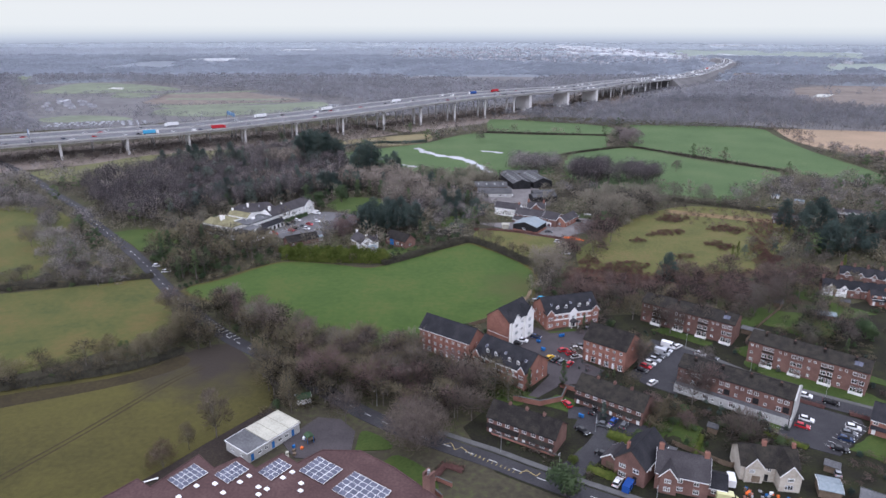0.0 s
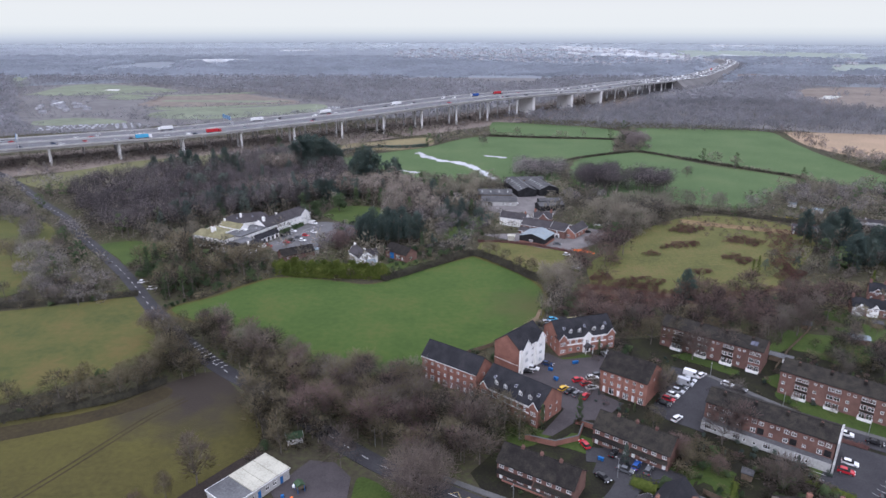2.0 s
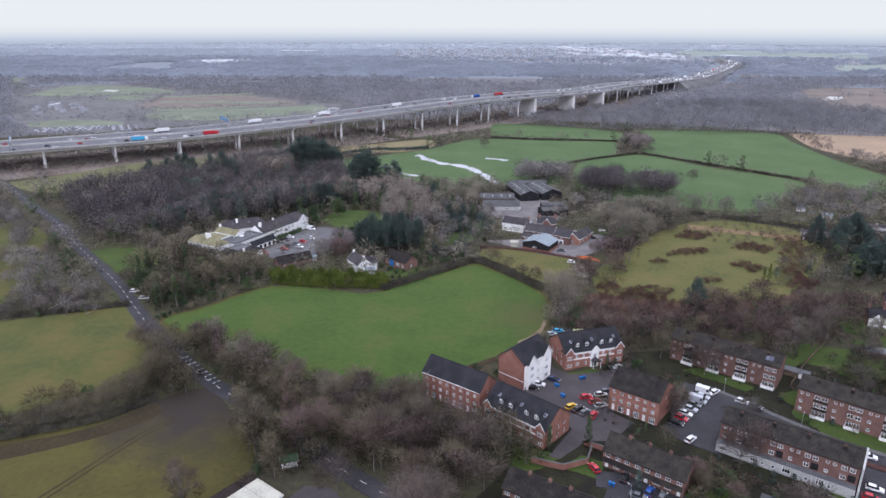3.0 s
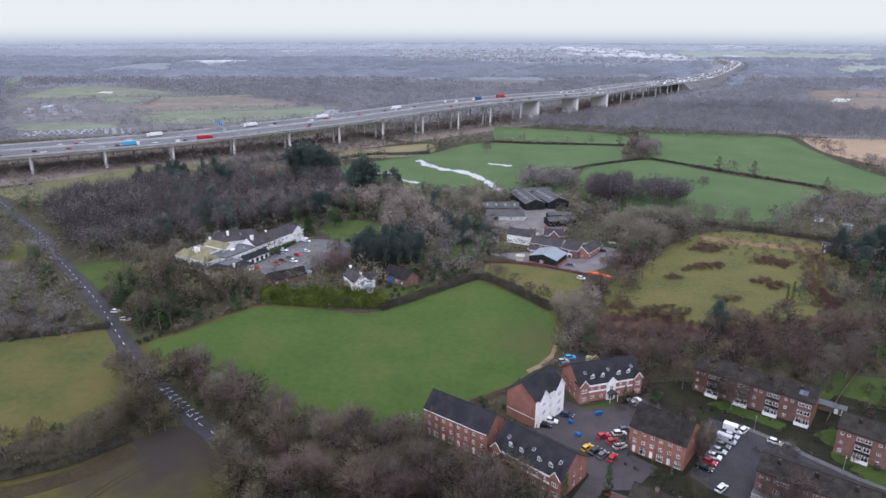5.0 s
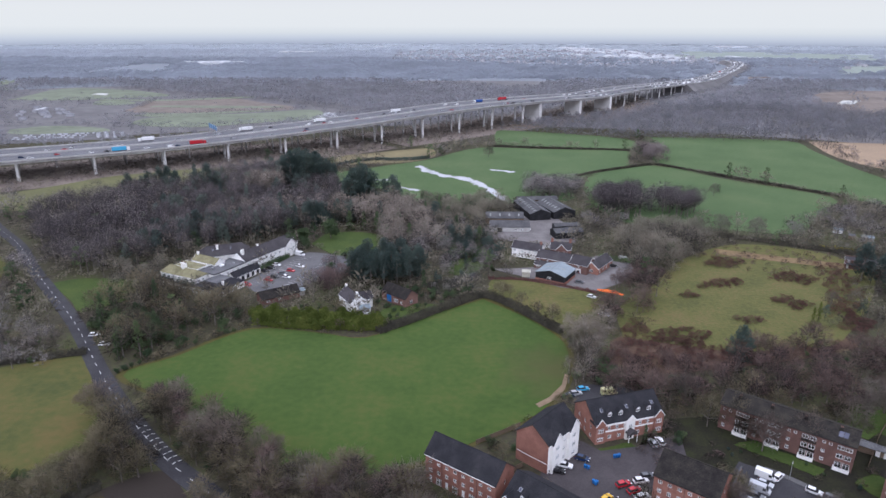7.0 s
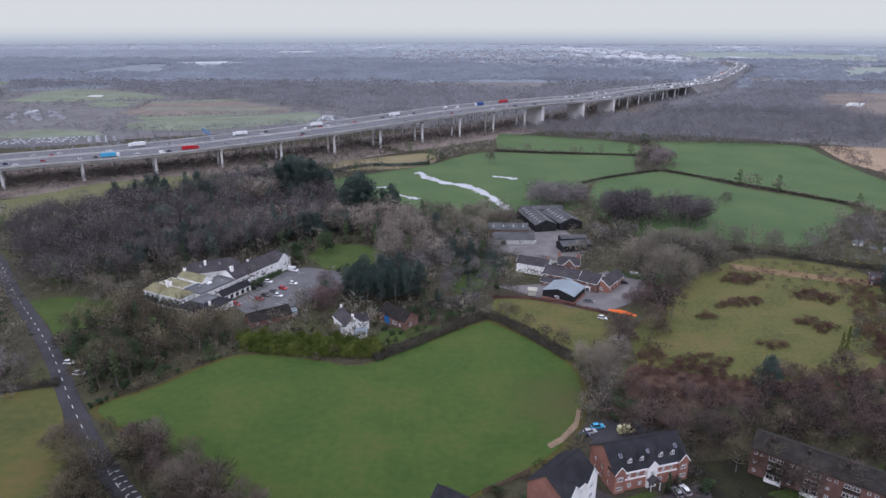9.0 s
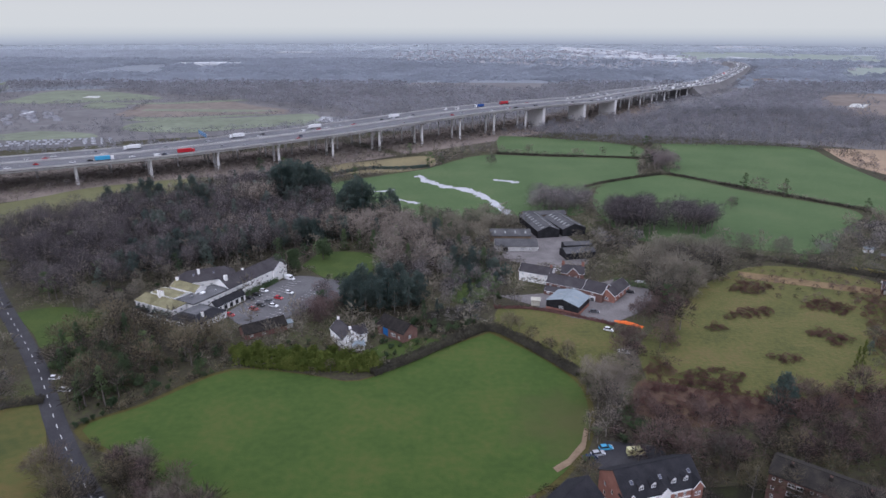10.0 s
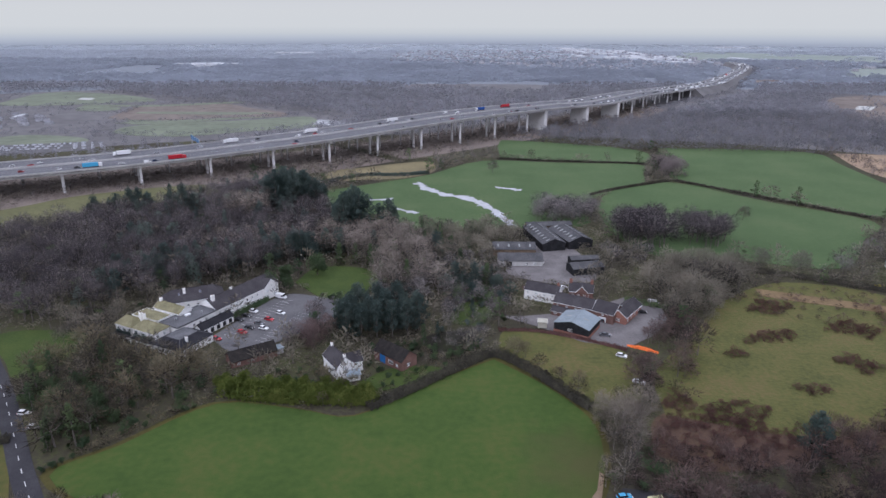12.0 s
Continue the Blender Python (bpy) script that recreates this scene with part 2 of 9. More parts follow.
    "olive_twig": foliage("budding_twigs", (0.127, 0.108, 0.071), (0.076, 0.065, 0.048), (0.186, 0.159, 0.106), 0.04, 0.3, vary=0.1, fine_mix=0.25, gaps=0.35),
    # mid_ colours are farther copies of near twigs; olive and red greyed as haze
    "mid_olive": foliage("hazed_budding_twigs", (0.172, 0.154, 0.121), (0.11, 0.099, 0.081), (0.238, 0.212, 0.165), 0.03, 0.3, vary=0.1, fine_mix=0.25, gaps=0.4),
    "mid_red": foliage("hazed_reddish_twigs", (0.152, 0.125, 0.122), (0.104, 0.087, 0.086), (0.2, 0.168, 0.161), 0.03, 0.3, vary=0.1, fine_mix=0.25, gaps=0.4),
    "mid_dusk": foliage("far_purple_twigs", (0.097, 0.085, 0.085), (0.068, 0.06, 0.062), (0.128, 0.113, 0.11), 0.03, 0.3, vary=0.1, fine_mix=0.25, gaps=0.45),
    "needle": foliage("conifer_needles", (0.047, 0.063, 0.056), (0.031, 0.045, 0.04), (0.074, 0.092, 0.076), 0.08, 1.5, vary=0.15),
    "evergreen": foliage("evergreen_leaves", (0.052, 0.073, 0.037), (0.033, 0.051, 0.027), (0.082, 0.108, 0.05), 0.1, 1.5, vary=0.2),
    "laurel": foliage("clipped_hedge_leaves", (0.069, 0.086, 0.02), (0.043, 0.058, 0.014), (0.103, 0.115, 0.031), 0.2, 1.2),
    "gold_leaf": foliage("golden_conifer_leaves", (0.24, 0.205, 0.03), (0.15, 0.13, 0.02), (0.33, 0.28, 0.05), 0.3, 1.5),
    "wine_twig": foliage("dark_red_twigs", (0.104, 0.074, 0.067), (0.067, 0.049, 0.046), (0.146, 0.106, 0.094), 0.05, 0.4, vary=0.1, gaps=0.3),
    "bramble": foliage("bramble_stems", (0.089, 0.048, 0.043), (0.059, 0.033, 0.031), (0.119, 0.071, 0.061), 0.1, 1.0),
    "bracken": material("dead_bracken", (0.181, 0.128, 0.069), (0.128, 0.09, 0.051), (0.239, 0.171, 0.093), 0.1, 0.8),
    "hedge_twig": foliage("dark_hedge_twigs", (0.055, 0.051, 0.04), (0.036, 0.034, 0.029), (0.079, 0.074, 0.053), 0.2, 1.0),
    # rough meadow tone dulled to carry the haze of its distance
    "hazed_grass": material("hazed_grass", (0.125, 0.125, 0.06), (0.1, 0.1, 0.05), (0.155, 0.15, 0.075), 0.02, 0.3),
    # far_twig tones carry painted haze: paler and bluer with each step
    "far_twig_a": foliage("hazed_brown_woods", (0.183, 0.182, 0.196), (0.148, 0.147, 0.156), (0.218, 0.217, 0.233), 0.012, 0.05, fine_mix=0.35, gaps=0.45),
    "far_twig_b": foliage("hazed_plain_woods", (0.204, 0.219, 0.249), (0.179, 0.192, 0.218), (0.228, 0.246, 0.279), 0.004, 0.015, fine_mix=0.25),
    "far_twig_c": foliage("hazed_horizon_woods", (0.265, 0.284, 0.311), (0.246, 0.263, 0.289), (0.286, 0.307, 0.334), 0.003, 0.02, fine_mix=0.3),
    "far_twig_d": foliage("hazed_last_woods", (0.318, 0.342, 0.368), (0.302, 0.325, 0.35), (0.334, 0.358, 0.386), 0.003, 0.02, fine_mix=0.3),
    # far_ground colours have distance haze mixed in, more from a to d
    "far_ground_d": material("hazed_last_heath", (0.33, 0.353, 0.376), (0.316, 0.338, 0.36), (0.344, 0.368, 0.392), 0.003, 0.02),
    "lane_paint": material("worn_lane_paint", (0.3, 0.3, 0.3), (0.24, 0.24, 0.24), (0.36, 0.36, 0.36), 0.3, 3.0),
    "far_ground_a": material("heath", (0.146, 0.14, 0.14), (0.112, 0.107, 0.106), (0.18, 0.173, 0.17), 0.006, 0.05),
    "far_ground_b": material("hazed_heath", (0.194, 0.21, 0.233), (0.173, 0.187, 0.206), (0.217, 0.234, 0.26), 0.004, 0.03),
    "far_ground_c": material("hazed_horizon_heath", (0.269, 0.288, 0.313), (0.252, 0.269, 0.294), (0.288, 0.307, 0.334), 0.003, 0.02),
    # distant building colours, evened out towards grey as painted haze
    "far_white": material("hazed_white_sheds", (0.5, 0.51, 0.53), (0.38, 0.39, 0.41), (0.62, 0.63, 0.64), 0.01, 0.1),
    "far_wall": material("hazed_house_walls", (0.33, 0.33, 0.345), (0.26, 0.26, 0.275), (0.42, 0.415, 0.425), 0.02, 0.1),
    "far_roof": material("hazed_house_roofs", (0.22, 0.222, 0.24), (0.18, 0.182, 0.2), (0.27, 0.272, 0.29), 0.02, 0.1),
    "water": material("flood_water", (0.35, 0.36, 0.37), (0.3, 0.31, 0.32), (0.4, 0.41, 0.42), 0.1, 0.5, rough=0.08, spec=0.8),
    "glass": glass_material("window_glass"),
    "tyre": material("tyre_rubber", (0.02, 0.02, 0.02)),
    "orange": material("orange_netting", (0.7, 0.16, 0.04), coarse=0.6, fine=5),
    "blue_plastic": material("blue_plastic", (0.03, 0.14, 0.38), rough=0.4),
    "timber": material("weathered_timber", (0.16, 0.12, 0.085), (0.11, 0.085, 0.06), (0.21, 0.16, 0.12), 0.4, 4.0),
    "sand": material("bare_clay", (0.205, 0.149, 0.099), (0.155, 0.112, 0.074), (0.248, 0.186, 0.124), 0.2, 1.5),
    "rust": material("rusty_bramble_litter", (0.088, 0.055, 0.04), (0.06, 0.04, 0.032), (0.115, 0.08, 0.046), 0.06, 0.8, bump=0.2, bump_scale=1.5),
    "verge": material("dark_verge_board", (0.07, 0.055, 0.05), (0.05, 0.04, 0.037), (0.09, 0.075, 0.068), 0.5, 3.0),
    "shed_roof": material("green_shed_roof", (0.05, 0.08, 0.045), coarse=0.5, fine=4),
    "steel": material("galvanised_steel", (0.38, 0.39, 0.4), rough=0.45, metal=0.6),
    "sign_blue": material("sign_back_blue", (0.12, 0.24, 0.42), rough=0.5),
}


def stain(name, spot, reach, tone):
    """Lets a trodden, muddy stain spread through a field's material from one spot."""
    nt = M[name].node_tree
    n, l = nt.nodes, nt.links
    b = n["Principled BSDF"]
    base = b.inputs["Base Color"].links[0].from_socket
    geo, dist, ruff, add, rng, mix = [n.new(k) for k in ("ShaderNodeNewGeometry", "ShaderNodeVectorMath", "ShaderNodeTexNoise", "ShaderNodeMath", "ShaderNodeMapRange", "ShaderNodeMix")]
    dist.operation = "DISTANCE"
    dist.inputs[1].default_value = (*spot, 0.1)
    l.new(geo.outputs["Position"], dist.inputs[0])
    l.new(geo.outputs["Position"], ruff.inputs["Vector"])
    ruff.inputs["Scale"].default_value, ruff.inputs["Detail"].default_value = 0.11, 6
    add.operation, add.inputs[1].default_value = "MULTIPLY_ADD", -34.0
    l.new(ruff.outputs["Fac"], add.inputs[0])
    l.new(dist.outputs["Value"], add.inputs[2])
    rng.inputs[1].default_value, rng.inputs[2].default_value = reach[0] - 17, reach[1] - 17
    rng.inputs[3].default_value, rng.inputs[4].default_value = 1.0, 0.0
    l.new(add.outputs[0], rng.inputs[0])
    mix.data_type = "RGBA"
    mix.inputs[7].default_value = (*tone, 1)
    l.new(rng.outputs[0], mix.inputs[0])
    l.new(base, mix.inputs[6])
    l.new(mix.outputs[2], b.inputs["Base Color"])


stain("brown", (-80, 203), (10, 34), (0.036, 0.029, 0.026))
stain("grass", (34, 266), (2, 22), (0.066, 0.07, 0.024))
for _k in ("grass", "damp", "olive", "brown", "rough", "lawn"):
    velvet(M[_k], 0.12, (0.45, 0.6, 0.3) if _k in ("grass", "damp", "lawn") else (0.6, 0.55, 0.3))
PAINT = {
    "white": (0.75, 0.75, 0.75), "silver": (0.42, 0.43, 0.45), "grey": (0.12, 0.125, 0.135), "black": (0.014, 0.014, 0.016),
    "red": (0.42, 0.02, 0.03), "blue": (0.02, 0.07, 0.27), "light_blue": (0.08, 0.36, 0.58), "dark_blue": (0.014, 0.03, 0.08), "yellow": (0.6, 0.36, 0.02), "cream": (0.6, 0.58, 0.3),
}
for _k, _c in PAINT.items():
    M["paint_" + _k] = material("car_paint_" + _k, _c, tuple(v * 0.95 for v in _c), tuple(min(1, v * 1.05) for v in _c), 0.5, 3.0, rough=0.25, spec=0.6)


# ---- building blocks ----
def mesh_of(name, bm, *mats):
    me = bpy.data.meshes.new(name)
    bm.to_mesh(me)
    bm.free()
    for m in mats:
        me.materials.append(M[m])
    return me


def part(name, bm, mat, parent, label="", m=None):
    """Links a bmesh (or a ready mesh) as one mesh object under a thing or a part."""
    me = bm if isinstance(bm, bpy.types.Mesh) else mesh_of(name, bm, mat)
    ob = new(name, me)
    ob.parent = parent
    if m is not None:
        ob.matrix_basis = m
    return tagged(ob, label)


def thing(name, m, label, category, group="", kind=""):
    ob = new(name)
    ob.empty_display_size = 0.5
    ob.matrix_world = m
    return tagged(ob, label, category, group, kind)


def at(x, y, ang=0.0, z=0.0):
    return pose(x, y, z, 0, 0, ang)


def box(bm, x0, y0, z0, x1, y1, z1, bevel=0.0):
    v = [bm.verts.new(p) for p in itertools.product((x0, x1), (y0, y1), (z0, z1))]
    fs = [bm.faces.new([v[i] for i in f]) for f in ((0, 1, 3, 2), (4, 6, 7, 5), (0, 4, 5, 1), (2, 3, 7, 6), (0, 2, 6, 4), (1, 5, 7, 3))]
    if bevel:
        bmesh.ops.bevel(bm, geom=list({e for f in fs for e in f.edges}), offset=bevel, segments=1, affect="EDGES")
    return v


def boxes(*dims, bevel=0.0):
    bm = bmesh.new()
    for d in dims:
        box(bm, *d, bevel=bevel)
    return bm


def prism(bm, outline, y0, y1):
    """A solid with an outline in x and z, drawn out along y."""
    a = [bm.verts.new((x, y0, z)) for x, z in outline]
    b = [bm.verts.new((x, y1, z)) for x, z in outline]
    bm.faces.new(a)
    bm.faces.new(b[::-1])
    for i in range(len(a)):
        j = (i + 1) % len(a)
        bm.faces.new((a[j], a[i], b[i], b[j]))


def tube(bm, p, q, r0, r1, n=6, cap=True):
    p, q = Vector(p), Vector(q)
    d = (q - p).normalized()
    s = d.orthogonal().normalized()
    t = d.cross(s)
    rings = [[bm.verts.new(c + (s * math.cos(2 * math.pi * i / n) + t * math.sin(2 * math.pi * i / n)) * r) for i in range(n)] for c, r in ((p, r0), (q, r1))]
    for i in range(n):
        j = (i + 1) % n
        bm.faces.new((rings[0][i], rings[0][j], rings[1][j], rings[1][i]))
    if cap:
        bm.faces.new(rings[0][::-1])
        bm.faces.new(rings[1])


def np_mesh(name, verts, tris, mats, index=None, crown=None, tint=None):
    """A triangle mesh from arrays."""
    me = bpy.data.meshes.new(name)
    verts, tris = np.asarray(verts, np.float32), np.asarray(tris, np.int32)
    me.vertices.add(len(verts))
    me.vertices.foreach_set("co", verts.ravel())
    me.loops.add(tris.size)
    me.loops.foreach_set("vertex_index", tris.ravel())
    me.polygons.add(len(tris))
    me.polygons.foreach_set("loop_start", np.arange(0, tris.size, 3, dtype=np.int32))
    for m in mats:
        me.materials.append(M[m])
    if index is not None:
        me.polygons.foreach_set("material_index", np.asarray(index, np.int32))
    if crown is not None:
        me.attributes.new("crown", "FLOAT_VECTOR", "POINT").data.foreach_set("vector", np.asarray(crown, np.float32).ravel())
    if tint is not None:
        me.attributes.new("tint", "FLOAT", "POINT").data.foreach_set("value", np.asarray(tint, np.float32))
    me.update()
    me.validate()
    return me


def inside(x, y, poly):
    hit = False
    for (x0, y0), (x1, y1) in zip(poly, poly[1:] + poly[:1]):
        if (y0 > y) != (y1 > y) and x < (x1 - x0) * (y - y0) / (y1 - y0) + x0:
            hit = not hit
    return hit


def along(line, step, offset=0.0):
    """Points and headings every step metres along a polyline."""
    out, left = [], 0.0
    for (x0, y0), (x1, y1) in zip(line, line[1:]):
        d = math.hypot(x1 - x0, y1 - y0)
        a = math.atan2(y1 - y0, x1 - x0)
        s = left
        while s < d:
            out.append((x0 + (x1 - x0) * s / d - math.sin(a) * offset, y0 + (y1 - y0) * s / d + math.cos(a) * offset, a))
            s += step
        left = s - d
    return out


def smooth(line, n=6):
    """A polyline rounded through its points."""
    pts = [Vector((*p, 0)) if len(p) == 2 else Vector(p) for p in line]
    pts = [2 * pts[0] - pts[1]] + pts + [2 * pts[-1] - pts[-2]]
    out = []
    for a, b, c, d in zip(pts, pts[1:], pts[2:], pts[3:]):
        for i in range(n):
            t = i / n
            out.append(0.5 * ((2 * b) + (c - a) * t + (2 * a - 5 * b + 4 * c - d) * t * t + (3 * b - a - 3 * c + d) * t ** 3))
    out.append(pts[-2])
    return [tuple(p[: len(line[0])]) for p in out]


def distance(x, y, line):
    best = 1e9
    for (x0, y0), (x1, y1) in zip(line, line[1:]):
        dx, dy = x1 - x0, y1 - y0
        t = max(0, min(1, ((x - x0) * dx + (y - y0) * dy) / (dx * dx + dy * dy)))
        best = min(best, math.hypot(x - x0 - dx * t, y - y0 - dy * t))
    return best


def ragged(poly, amp, step=3.0, seed=1):
    """The outline broken up into an uneven, natural edge."""
    rnd = random.Random(seed)
    out = []
    for (x0, y0), (x1, y1) in zip(poly, poly[1:] + poly[:1]):
        n = max(1, int(math.hypot(x1 - x0, y1 - y0) / step))
        for i in range(n):
            t = i / n
            out.append((x0 + (x1 - x0) * t + rnd.uniform(-amp, amp), y0 + (y1 - y0) * t + rnd.uniform(-amp, amp)))
    return out


LAYER = itertools.count()
COVER = []   # outlines of all laid ground


def patch(name, poly, mat, z, label, category, rounded=True, thick=0.3):
    """A sheet of ground with a soft outline, its edge sunk into the soil."""
    pts = smooth(poly + poly[:1], 4)[:-1] if rounded else poly
    COVER.append(pts)
    z += 0.004 * (next(LAYER) % 12)
    bm = bmesh.new()
    top = bm.faces.new([bm.verts.new((x, y, z)) for x, y in pts])
    bmesh.ops.triangulate(bm, faces=[top])
    edge = [e for e in bm.edges if len(e.link_faces) == 1]
    low = bmesh.ops.extrude_edge_only(bm, edges=edge)["geom"]
    for v in low:
        if isinstance(v, bmesh.types.BMVert):
            v.co.z -= thick
    bmesh.ops.recalc_face_normals(bm, faces=bm.faces[:])
    ob = new(name, mesh_of(name, bm, mat))
    return tagged(ob, label, category, kind="structure")


def strip(bm, line, width, z, thick=0.0, offset=0.0):
    """A ribbon along a polyline; z may be a number or taken from the points."""
    rows = []
    for i, p in enumerate(line):
        a, b = line[max(0, i - 1)], line[min(len(line) - 1, i + 1)]
        d = Vector((b[0] - a[0], b[1] - a[1])).normalized()
        nx, ny = -d.y, d.x
        zz = p[2] + z if len(p) > 2 else z
        k_ = p[3] if len(p) > 3 else 1.0
        rows.append([bm.verts.new((p[0] + nx * (offset + s * width / 2) * k_, p[1] + ny * (offset + s * width / 2) * k_, zz - k)) for s in (-1, 1) for k in ((0, thick) if thick else (0,))])
    for a, b in zip(rows, rows[1:]):
        if thick:
            for i, j in ((2, 0), (0, 1), (1, 3), (3, 2)):
                bm.faces.new((a[i], a[j], b[j], b[i]))
        else:
            bm.faces.new((a[1], a[0], b[0], b[1]))
    if thick:
        for r in (rows[0], rows[-1]):
            bm.faces.new((r[0], r[1], r[3], r[2]))
    bmesh.ops.recalc_face_normals(bm, faces=bm.faces[:])


# ---- the land ----
def build_ground():
    bm = bmesh.new()
    n = 48
    # outer rings take heath colours already paled and blued as haze
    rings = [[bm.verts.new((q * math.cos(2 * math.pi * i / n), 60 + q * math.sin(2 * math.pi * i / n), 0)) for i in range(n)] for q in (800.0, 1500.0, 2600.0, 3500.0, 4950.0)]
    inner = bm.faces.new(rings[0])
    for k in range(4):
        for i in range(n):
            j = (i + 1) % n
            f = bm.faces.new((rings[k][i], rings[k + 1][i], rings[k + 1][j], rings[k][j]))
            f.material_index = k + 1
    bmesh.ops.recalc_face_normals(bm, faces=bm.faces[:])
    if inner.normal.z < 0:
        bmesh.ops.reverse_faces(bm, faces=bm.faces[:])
    tagged(new("ground", mesh_of("ground", bm, "ground", "far_ground_a", "far_ground_b", "far_ground_c", "far_ground_d")), "brown winter ground of leaf litter and heath, haze painted in towards the horizon", "ground", kind="structure")


def build_backdrop():
    """Glowing ring all round, painted by height from distance haze to sky."""
    bm = bmesh.new()
    n, r = 96, 4900.0
    rings = [[bm.verts.new((r * math.cos(2 * math.pi * i / n), 60 + r * math.sin(2 * math.pi * i / n), z)) for i in range(n)] for z in (-20, 400)]
    for i in range(n):
        j = (i + 1) % n
        bm.faces.new((rings[0][i], rings[0][j], rings[1][j], rings[1][i]))
    m = bpy.data.materials.new("far_distance")
    m.use_nodes = True
    nd, l = m.node_tree.nodes, m.node_tree.links
    nd.clear()
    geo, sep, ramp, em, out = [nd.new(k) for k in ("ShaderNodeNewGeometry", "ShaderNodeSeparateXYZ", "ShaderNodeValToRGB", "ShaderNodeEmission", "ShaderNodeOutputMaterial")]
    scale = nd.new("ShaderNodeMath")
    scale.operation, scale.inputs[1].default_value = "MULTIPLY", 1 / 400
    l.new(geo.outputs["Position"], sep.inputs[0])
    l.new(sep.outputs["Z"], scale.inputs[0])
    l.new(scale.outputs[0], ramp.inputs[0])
    # emission ramp: haze low down, then the visible sky
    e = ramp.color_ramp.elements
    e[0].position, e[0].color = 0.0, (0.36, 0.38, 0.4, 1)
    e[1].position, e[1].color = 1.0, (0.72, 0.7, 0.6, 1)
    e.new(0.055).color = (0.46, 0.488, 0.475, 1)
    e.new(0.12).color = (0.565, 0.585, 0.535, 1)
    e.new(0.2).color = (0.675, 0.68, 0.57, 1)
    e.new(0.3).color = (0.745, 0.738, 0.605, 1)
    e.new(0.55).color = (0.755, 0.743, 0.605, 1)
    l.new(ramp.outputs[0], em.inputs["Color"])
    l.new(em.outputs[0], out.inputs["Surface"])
    M["far_air"] = m
    tagged(new("backdrop", mesh_of("backdrop", bm, "far_air")), "glowing backdrop painted with horizon haze and overcast sky", "backdrop", kind="structure")


build_ground()
build_backdrop()

MAIN_FIELD = [(14, 328), (30, 310), (41, 291), (42, 275), (37, 256), (25, 239), (8, 227), (-10, 216), (-40, 207), (-60, 221), (-84, 243), (-113, 262), (-100, 276), (-79, 298), (-52, 295), (-33, 291), (-12, 309)]
patch("field_margin", [((x + 22) * 1.03 - 22, (y - 268) * 1.035 + 268) for x, y in MAIN_FIELD], "brown", 0.02, "tawny rough grass margin of the pasture", "field margin")
patch("field", MAIN_FIELD, "grass", 0.1, "bright green grazed pasture enclosed by trees and hedges", "field")
patch("clay_edge", [(39.5, 262.7), (36.7, 253.6), (30.9, 246.1), (26.8, 242.9), (25.8, 244.8), (30.7, 248.8), (36.1, 256.4), (38.5, 263.9)], "sand", 0.16, "strip of bare pale clay at the pasture edge", "clay", False)
patch("field", [(-196, 257), (-160, 267), (-133, 276), (-124, 262), (-112, 243), (-99, 226), (-115, 212), (-150, 186), (-230, 170), (-260, 220)], "olive", 0.1, "olive-green winter grass field beside the road", "field")
patch("field", [(-150, 176), (-106, 193), (-90, 206), (-79, 212), (-67, 200), (-55, 182), (-53, 171), (-58, 163), (-66, 152), (-75, 139), (-92, 118), (-120, 92), (-190, 80), (-240, 130)], "brown", 0.1, "olive trampled grass field with a muddy gateway", "field")
patch("ground_strip", [(-240, 122), (-180, 158), (-140, 176), (-106, 189), (-92, 202), (-88, 196), (-104, 183), (-138, 168), (-178, 150), (-236, 112)], "rut", 0.12, "darker brown strip along the foot of a hedge", "soil")
RUTS = smooth([(-113.6, 137.2), (-102.5, 157.5), (-89.5, 183.9), (-81.6, 194.9)])
for _o in (-0.9, 0.9):
    _b = bmesh.new()
    strip(_b, RUTS, 0.55, 0.165, 0.0, _o)
    tagged(new("wheel_rut", mesh_of("wheel_rut", _b, "rut")), "worn wheel rut across the trampled field", "rut", kind="structure")
patch("ground_strip", [(-53, 170), (-62, 158), (-70, 147), (-78, 137), (-74, 133), (-64, 143), (-57, 138), (-50, 147), (-42, 158), (-47, 166)], "mud", 0.06, "bare brown soil between field and school", "soil")
patch("field", [(-300, 400), (-262, 402), (-230, 380), (-212, 350), (-196, 322), (-185, 300), (-200, 272), (-300, 290)], "olive", 0.1, "green parkland grass with scattered bare trees", "field")
patch("field", [(50, 722), (56, 800), (75, 818), (190, 762), (177, 694), (110, 705)], "damp", 0.1, "dull green wet pasture below the viaduct", "field")
patch("field", [(-93, 588), (-55, 615), (-16, 645), (32, 704), (100, 697), (172, 688), (165, 650), (150, 605), (110, 574), (92, 540), (85, 500), (36, 492), (-27, 487), (-70, 510)], "damp", 0.08, "green pasture with streaks of flood water", "field")
patch("field", [(214, 772), (300, 765), (362, 745), (356, 690), (346, 600), (347, 500), (325, 468), (300, 484), (279, 508), (230, 566), (184, 622), (200, 690)], "damp", 0.1, "broad flat green pasture bounded by a dark hedge", "field")
patch("field", [(112, 572), (143, 604), (178, 618), (225, 560), (270, 508), (240, 470), (200, 424), (148, 438), (112, 442), (98, 480), (100, 530)], "damp", 0.12, "green pasture with lone bare trees", "field")
patch("meadow", [(66, 292), (70, 316), (86, 338), (97, 350), (122, 382), (160, 405), (200, 388), (200, 350), (150, 290), (128, 284), (104, 280)], "rough", 0.1, "rough yellow-green meadow dotted with bramble thickets", "meadow")
patch("field", [(380, 745), (500, 720), (560, 660), (440, 570), (398, 575), (372, 600), (360, 660)], "tan", 0.1, "pale brown stubble field beyond a hedge", "field")
